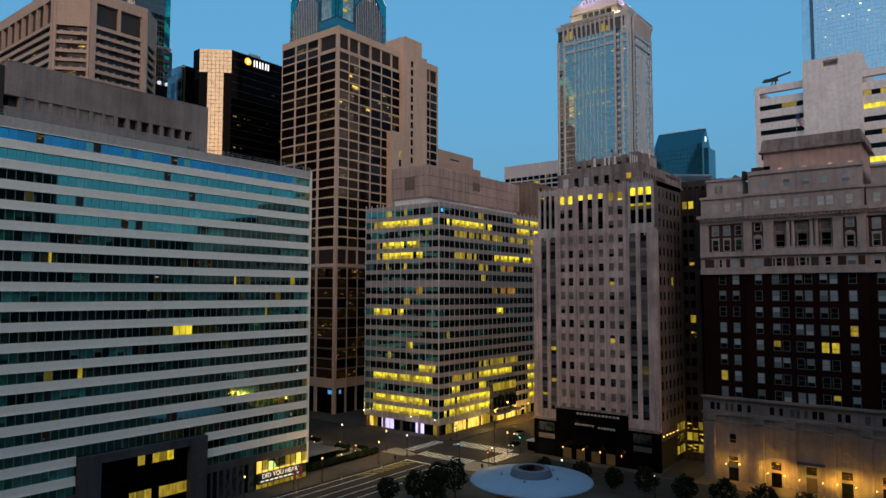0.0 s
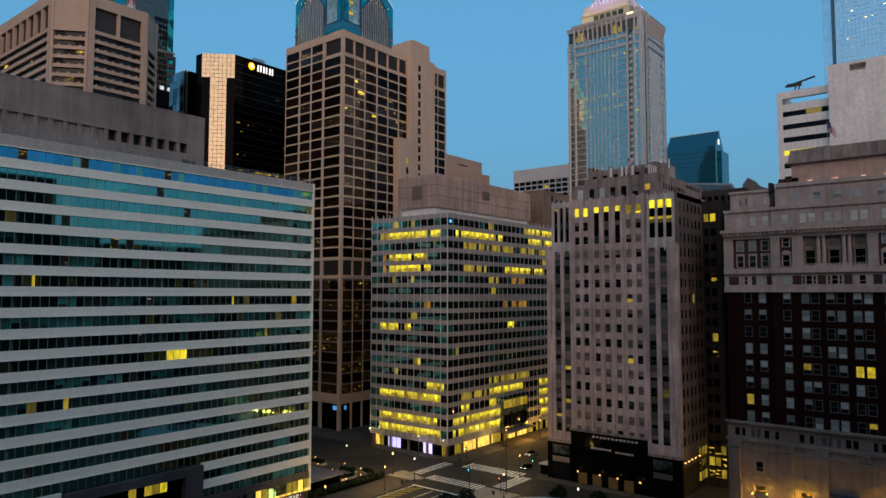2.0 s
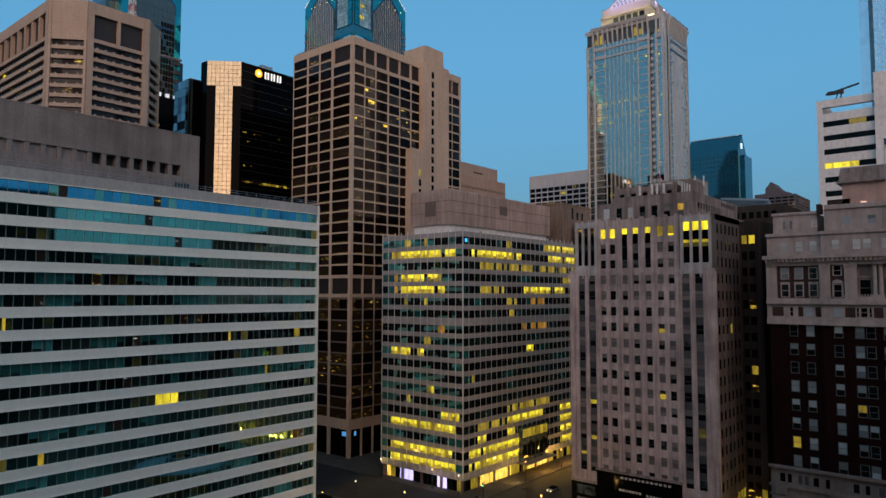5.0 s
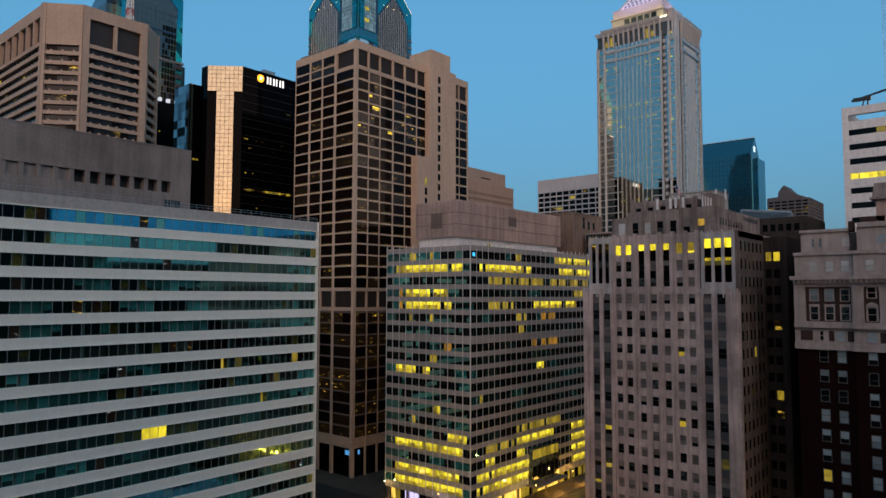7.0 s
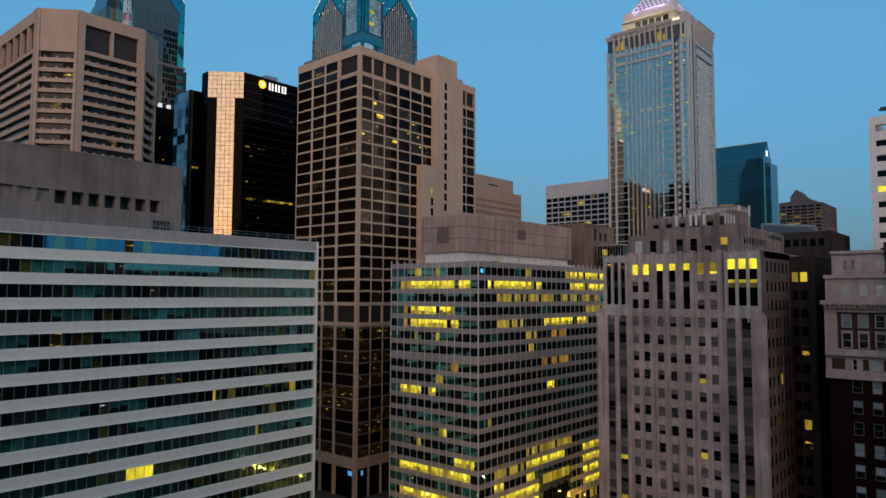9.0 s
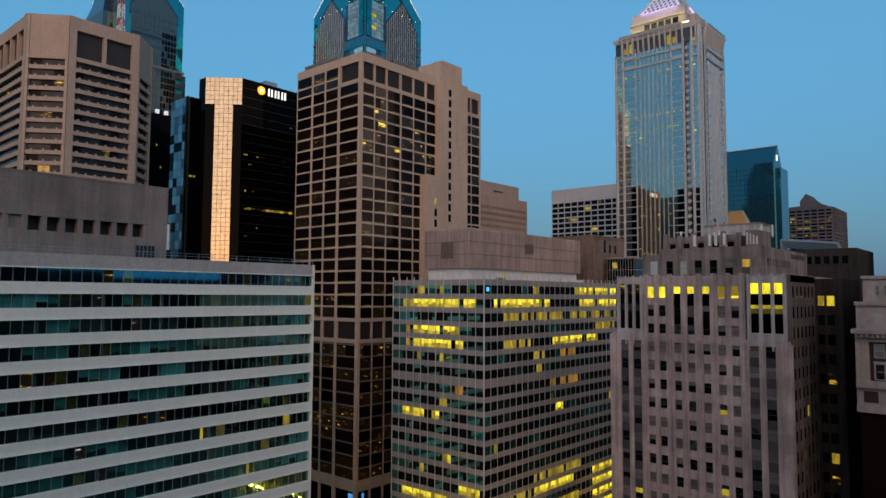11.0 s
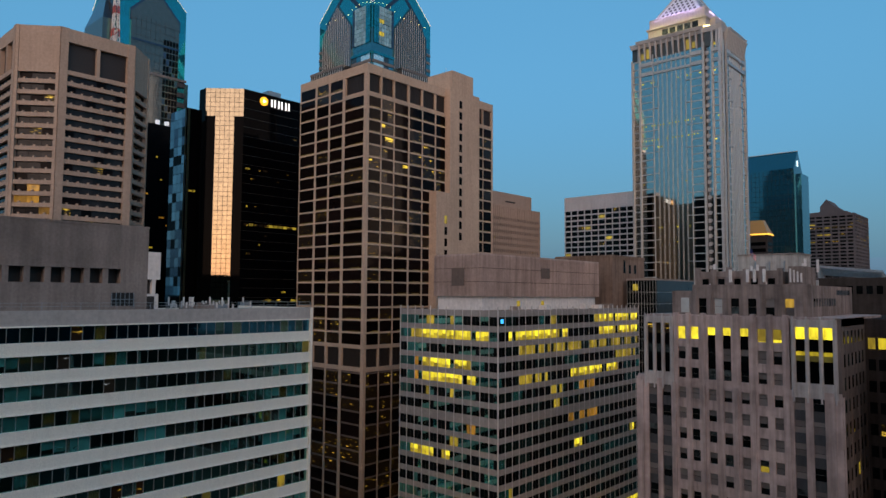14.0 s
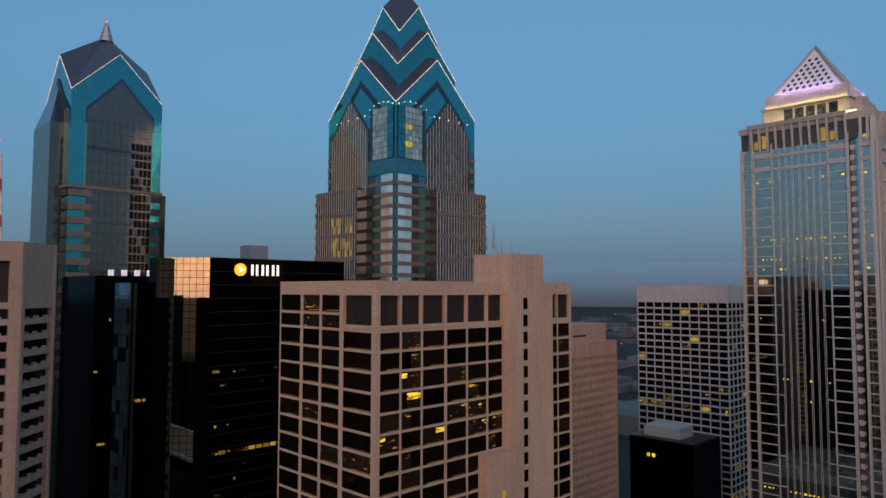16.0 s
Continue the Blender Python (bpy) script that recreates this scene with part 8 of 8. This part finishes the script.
signal(-130.7, 173.8, 5.2, (0.1, 1.0, 0.4))
signal(-112.2, 150.4, 6.6, (0.1, 0.6, 1.0))
signal(-106.4, 156.0, 4.2, (1.0, 0.2, 0.05))
signal(-107.6, 174.4, 5.0, (0.1, 1.0, 0.4))
a = thing("mast_pole", -104.9, 156.5, "tall dark steel camera mast", "mast")
part("pole", Geo().cyl(-104.9, 156.5, 0, 12.5, 0.16, 0.1, 10), IRON, a)
part("crossbar", Geo().bar((-106.2, 156.5, 12), (-103.6, 156.5, 12), 0.2), IRON, a)

# round park pavilion with a saucer roof
cx, cy = -72.5, 121.5
t = thing("round_pavilion", cx, cy, "round park pavilion with a pale saucer roof", "pavilion")
part("glass_drum", Geo().cyl(cx, cy, 0.1, 8.2, 7.2, n=40), SHOP_DIM, t)
n = 64
g = Geo()
rings = [(7.0, 8.0), (12.2, 9.0), (12.4, 9.25), (12.2, 9.5), (7.5, 10.2), (0.05, 10.5)]
for r, z in rings:
    g.v += [(cx + r * math.cos(2 * math.pi * i / n), cy + r * math.sin(2 * math.pi * i / n), z) for i in range(n)]
for k in range(len(rings) - 1):
    g.f += [(k * n + i, k * n + (i + 1) % n, (k + 1) * n + (i + 1) % n, (k + 1) * n + i) for i in range(n)]
part("saucer_roof", g, SAUCER, t, smooth=True)
part("skylight_drum", Geo().cyl(cx, cy, 10.1, 11.7, 4.4, 3.8, 32), plain("slate_blue_drum", (0.10, 0.135, 0.19), 0.5), t)
part("skylight", Geo().cyl(cx, cy, 11.7, 11.75, 2.6, 2.5, 24), G_BLACK, t)
for k in range(5):
    q = 2 * math.pi * k / 5
    part("roof_vent", Geo().cyl(cx + 6 * math.cos(q), cy + 6 * math.sin(q), 10.2, 10.7, 0.25, n=8), STEEL, t)


def tree(x, y, h, r, seed):
    """Tapered trunk, limbs, and a ragged crown of many small leaf clumps."""
    rng = random.Random(seed)
    t = thing("tree", x, y, "dark leafy street tree at dawn", "tree", "park trees", z=0.1)
    part("trunk", Geo().cyl(x, y, 0.1, h * 0.55, 0.22, 0.1, 8), BARK, t)
    limb = Geo()
    g = Geo()
    for k in range(7):
        q = rng.random() * 6.28
        e = (x + r * 0.6 * math.cos(q), y + r * 0.6 * math.sin(q), h * (0.55 + 0.3 * rng.random()))
        limb.bar((x, y, h * (0.25 + 0.25 * rng.random())), e, 0.1)
    for k in range(520):
        u, v, w = rng.gauss(0, 1), rng.gauss(0, 1), rng.gauss(0, 1)
        m = math.sqrt(u * u + v * v + w * w) or 1
        d = r * (0.45 + 0.62 * rng.random() ** 0.5) * (0.8 + 0.25 * math.sin(3 * math.atan2(v, u) + seed))
        p = (x + d * u / m, y + d * v / m, h * 0.62 + 0.42 * h * w / m * (0.5 + 0.5 * rng.random()))
        s = 0.22 + 0.2 * rng.random()
        a, b = Vector((rng.gauss(0, 1), rng.gauss(0, 1), rng.gauss(0, 1))).normalized() * s, Vector((rng.gauss(0, 1), rng.gauss(0, 1), rng.gauss(0, 1))).normalized() * s
        P = Vector(p)
        c = a.cross(b).normalized() * s * 0.4
        g.solid([tuple(P + a), tuple(P + b), tuple(P - a), tuple(P - b), tuple(P + c), tuple(P - c)], [(0, 1, 4), (1, 2, 4), (2, 3, 4), (3, 0, 4), (1, 0, 5), (2, 1, 5), (3, 2, 5), (0, 3, 5)])
    part("limbs", limb, BARK, t)
    part("crown", g, LEAF, t)
    return t


for k, (x, y, h, r) in enumerate(((-103.8, 112.5, 6.5, 2.6), (-100.5, 118.0, 7.5, 3.0), (-97.6, 122.5, 7.0, 2.8), (-95.2, 126.0, 9.5, 3.3), (-99.5, 125.0, 8.0, 3.0), (-88, 153.8, 5.5, 2.2), (-77.5, 153.5, 6.0, 2.4), (-69, 153.0, 6.0, 2.4), (-61.5, 153.6, 7.4, 3.0), (-52.5, 153.4, 7.0, 2.9), (-44, 153.5, 7.4, 3.1), (-36, 153.2, 7.8, 3.2), (-28, 153.6, 7.2, 3.0), (-91, 112, 8, 3.2))):
    tree(x, y, h, r, 200 + k)

a = thing("banner_post", -130.6, 108.6, "dark post with a magenta street banner", "banner")
part("pole", Geo().cyl(-130.6, 108.6, 0.1, 5.2, 0.07, 0.06, 8), IRON, a)
part("arm", Geo().box(-130.6, 108.57, 4.6, -129.7, 108.63, 4.66), IRON, a)
part("banner", Geo().box(-130.45, 108.58, 2.5, -129.75, 108.62, 4.58), plain("magenta_banner_cloth", (0.42, 0.02, 0.16), 0.8), a, "magenta cloth banner")

# hedge, fence and shelter of the sunken plaza
g, rng = Geo(), random.Random(3)
for k in range(130):
    g.blob(-140.4 + rng.uniform(-0.8, 0.8), 121 + 27 * k / 130, 0.9 + 0.4 * rng.random(), 0.8, 0.9, k, 6, 4)
single("hedge", g, LEAF, -140.4, 134, 0.1, "dark clipped hedge along the pavement", "hedge", kind="stuff")
t = thing("bus_shelter", -109.6, 179.4, "dark glazed street kiosk on the pavement", "kiosk")
part("body", Geo().box(-107.8, 178.6, 0.16, -105.4, 182.0, 2.9), G_BLACK, t)
part("roof", Geo().box(-108.1, 178.3, 2.9, -105.1, 182.3, 3.15), CONC_LIGHT, t)
t = thing("plaza_pavilion", -150, 131, "low dark flat-roofed plaza entrance", "pavilion")
part("wall", Geo().box(-158, 124, 0.1, -143, 134, 3.2), G_DARK, t)
part("roof", Geo().box(-158.6, 123.4, 3.2, -142.4, 134.6, 3.6), ROOF_PALE, t)
t = thing("street_banner", -130.6, 110, "magenta banner on a lamp pole", "banner")
part("pole", Geo().cyl(-130.6, 110, 0, 6, 0.08, 0.06, 8), IRON, t)
part("cloth", Geo().box(-130.6, 110.15, 2.6, -130.54, 111.1, 5.2), plain("magenta_cloth", (0.30, 0.02, 0.10), 0.9), t)
for k in range(9):
    y = 20 + 14.5 * k
    x = -127.6
    a = thing("lane_bollard", x, y, "white flexible lane bollard", "bollard", "lane bollards")
    part("post", Geo().cyl(x, y, 0, 0.9, 0.06, 0.05, 8), WHITE_WALL, a)


def car(x, y, turn, paint, label):
    """Parked or waiting car: shaped body, glasshouse, wheels, lights."""
    a = thing("car", x, y, label, "car", "cars")
    c, s = math.cos(turn), math.sin(turn)

    def tr(pts):
        return [(x + c * u - s * v, y + s * u + c * v, w) for u, v, w in pts]
    prof = [(-2.2, 0.35), (2.2, 0.35), (2.25, 0.7), (1.3, 0.92), (-1.9, 0.95), (-2.25, 0.8)]
    roof = [(-1.6, 0.94), (1.2, 0.92), (0.5, 1.42), (-1.1, 1.45)]
    for nm, pr, w0, w1, m in (("body", prof, 0.9, 0.9, paint), ("glasshouse", roof, 0.82, 0.66, G_BLACK)):
        k = len(pr)
        pts = [(u, -(w0 if z < 1 else w1), z) for u, z in pr] + [(u, (w0 if z < 1 else w1), z) for u, z in pr]
        part(nm, Geo().solid(tr(pts), [tuple(range(k)), tuple(reversed(range(k, 2 * k)))] + [(k + i, k + (i + 1) % k, (i + 1) % k, i) for i in range(k)]), m, a)
    for u in (-1.35, 1.4):
        for v in (-0.82, 0.82):
            ring = [(u + 0.33 * math.cos(q * math.pi / 6), v + o, 0.33 + 0.33 * math.sin(q * math.pi / 6)) for o in (-0.11, 0.11) for q in range(12)]
            part("wheel", Geo().solid(tr(ring), [tuple(range(12)), tuple(reversed(range(12, 24)))] + [(12 + i, 12 + (i + 1) % 12, (i + 1) % 12, i) for i in range(12)]), IRON, a)
    for v in (-0.65, 0.65):
        part("headlight", Geo().solid(tr([(2.18, v - 0.18, 0.6), (2.3, v - 0.18, 0.6), (2.3, v + 0.18, 0.6), (2.18, v + 0.18, 0.6), (2.18, v - 0.18, 0.76), (2.26, v - 0.18, 0.76), (2.26, v + 0.18, 0.76), (2.18, v + 0.18, 0.76)]),
                                      [(0, 3, 2, 1), (4, 5, 6, 7), (0, 1, 5, 4), (1, 2, 6, 5), (2, 3, 7, 6), (3, 0, 4, 7)]), LAMP_WHITE, a)
    return a


PAINT_DK = plain("dark_car_paint", (0.02, 0.022, 0.026), 0.25, 0.3)
car(-111.5, 196, -1.57, PAINT_DK, "dark car standing by the kerb")
car(-111.5, 205, -1.57, PAINT_DK, "dark car standing by the kerb")
car(-113.8, 181, -1.57, PAINT_DK, "dark car waiting at the crossing")
car(-121.5, 196, -1.57, plain("silver_car_paint", (0.25, 0.26, 0.27), 0.3, 0.6), "silver car waiting in the road")
car(-118.0, 224, -1.57, PAINT_DK, "dark car waiting in the road")

# wall lamps of the granite base and of the hotel, with the light they throw
SCONCE = glow("amber_wall_lamp", (1.0, 0.5, 0.12), 3.5)


def wall_lamp(x, y, z, group, power, label):
    a = thing("wall_lamp", x, y, label, "wall lamp", group, z=z - 0.5)
    part("bracket", Geo().box(x - 0.08, y, z - 0.5, x + 0.08, y + 0.45, z - 0.35), IRON, a)
    part("globe", Geo().blob(x, y - 0.05, z, 0.13, 1.2, 4, 10, 6), SCONCE, a, smooth=True)
    if power:
        add_light("POINT", x, y - (1.3 if power > 100 else 1.0), z + 0.5, power * (0.95 if power > 100 else 0.6), (1.0, 0.50, 0.05), 0.25)
    return a


for x in (-94.7, -88.3, -83.2, -77.0):
    wall_lamp(x, 176.2, 3.4, "tower wall lamps", 40, "amber globe lamp on black granite")
for x, z, pw in ((-51.4, 4.2, 200), (-48.2, 4.6, 200), (-41.7, 3.4, 520), (-38.0, 3.4, 520), (-34.8, 3.0, 240), (-29.8, 3.0, 200), (-26.9, 3.2, 480), (-23.2, 3.2, 480), (-19.2, 3.0, 220), (-14.8, 3.0, 360)):
    wall_lamp(x, 181.2, z, "hotel wall lamps", pw, "amber globe lamp on the hotel wall")
for y in (178.5, 181.0, 183.4, 185.9, 189):
    a = thing("wall_lamp", -66.3, y, "small warm lamp on the alley wall", "wall lamp", "alley wall lamps", z=9.2)
    part("bracket", Geo().box(-66.7, y - 0.05, 9.2, -66.2, y + 0.05, 9.3), IRON, a)
    part("globe", Geo().blob(-66.2, y, 9.45, 0.17, 1.0, 6, 8, 5), LAMP_WARM, a, smooth=True)
# point lights without fixtures, added for glow on the street, alley and fronts
add_light("POINT", -133.2, 109, 4.2, 130, (1.0, 0.66, 0.2), 1.2)
add_light("POINT", -135.2, 195, 2.8, 260, (1.0, 0.66, 0.2), 1.0)
add_light("POINT", -134.0, 214, 3.2, 900, (1.0, 0.52, 0.08), 1.0)
add_light("POINT", -134.0, 228, 3.2, 700, (1.0, 0.52, 0.08), 1.0)
add_light("POINT", -146.0, 161.0, 5.4, 230, (1.0, 0.62, 0.25), 0.4)
add_light("POINT", -172.0, 160.0, 5.4, 230, (1.0, 0.62, 0.25), 0.4)
add_light("POINT", -122.0, 181.0, 5.8, 420, (1.0, 0.60, 0.22), 0.4)
add_light("POINT", -60.5, 188.0, 4.0, 160, (1.0, 0.68, 0.12), 0.4)
add_light("POINT", -150.0, 173.5, 3.2, 110, (0.75, 0.7, 1.0), 1.0)


def planter(x, y, w, d, seed):
    """Stone planter box with low shrubs."""
    rng = random.Random(seed)
    t = thing("planter", x, y, "low concrete planter with dark shrubs", "planter", "plaza planters", z=0.1)
    part("trough", Geo().box(x - w, y - d, 0.1, x + w, y - d + 0.2, 0.75).box(x - w, y + d - 0.2, 0.1, x + w, y + d, 0.75).box(x - w, y - d + 0.2, 0.1, x - w + 0.2, y + d - 0.2, 0.75).box(x + w - 0.2, y - d + 0.2, 0.1, x + w, y + d - 0.2, 0.75), PAVING_PALE, t)
    part("soil", Geo().box(x - w + 0.2, y - d + 0.2, 0.1, x + w - 0.2, y + d - 0.2, 0.65), BARK, t)
    g = Geo()
    for q in range(26):
        g.blob(x + rng.uniform(-0.8, 0.8) * w, y + rng.uniform(-0.8, 0.8) * d, 0.8 + 0.5 * rng.random(), 0.35 + 0.3 * rng.random(), 0.9, seed * 40 + q, 6, 4)
    part("shrub", g, LEAF, t)
    return t


for k, (x, y, w, d) in enumerate(((-147, 140, 1.2, 3.0), (-152, 145, 3.2, 1.1), (-160, 139, 1.4, 2.6), (-166, 146, 3.0, 1.1), (-146, 147.5, 2.4, 0.9))):
    planter(x, y, w, d, 500 + k)
for k, (x, y) in enumerate(((-144.5, 137.5), (-144.5, 143.0), (-149.5, 148.0), (-155.0, 142.0), (-157.0, 148.6), (-163.0, 143.5), (-170.0, 148.5), (-151.0, 137.0))):
    a = thing("bollard_light", x, y, "short plaza bollard with a warm lamp", "bollard light", "plaza bollard lights", z=0.1)
    part("post", Geo().cyl(x, y, 0.1, 0.95, 0.1, 0.09, 8), IRON, a)
    part("lamp", Geo().cyl(x, y, 0.95, 1.25, 0.13, 0.12, 8), LAMP_WARM, a)
    part("cap", Geo().cyl(x, y, 1.25, 1.32, 0.16, 0.1, 8), IRON, a)
    if k % 2 == 0:
        add_light("POINT", x, y, 1.7, 120, (1.0, 0.6, 0.2), 0.2)
# low parapet and railing of the sunken plaza
t = thing("plaza_railing", -142.0, 122, "dark metal railing on a low stone parapet", "railing")
part("parapet", Geo().box(-142.3, 120.5, 0.1, -141.8, 149.5, 0.8), PAVING_PALE, t)
part("top_rail", Geo().box(-142.1, 120.5, 1.5, -142.0, 149.5, 1.58), IRON, t)
for k in range(15):
    part("post", Geo().box(-142.1, 120.6 + 2.05 * k, 0.8, -142.0, 120.7 + 2.05 * k, 1.5), IRON, t)
# litter bins and boxes on the pavements
for x, y in ((-131.6, 146.0), (-106.8, 153.4), (-134.0, 175.0), (-108.0, 192.0)):
    a = thing("litter_bin", x, y, "dark round street litter bin", "litter bin", "litter bins", z=0.16)
    part("body", Geo().cyl(x, y, 0.16, 1.0, 0.3, 0.33, 12), IRON, a)
    part("lid", Geo().cyl(x, y, 1.0, 1.15, 0.35, 0.2, 12), IRON, a)
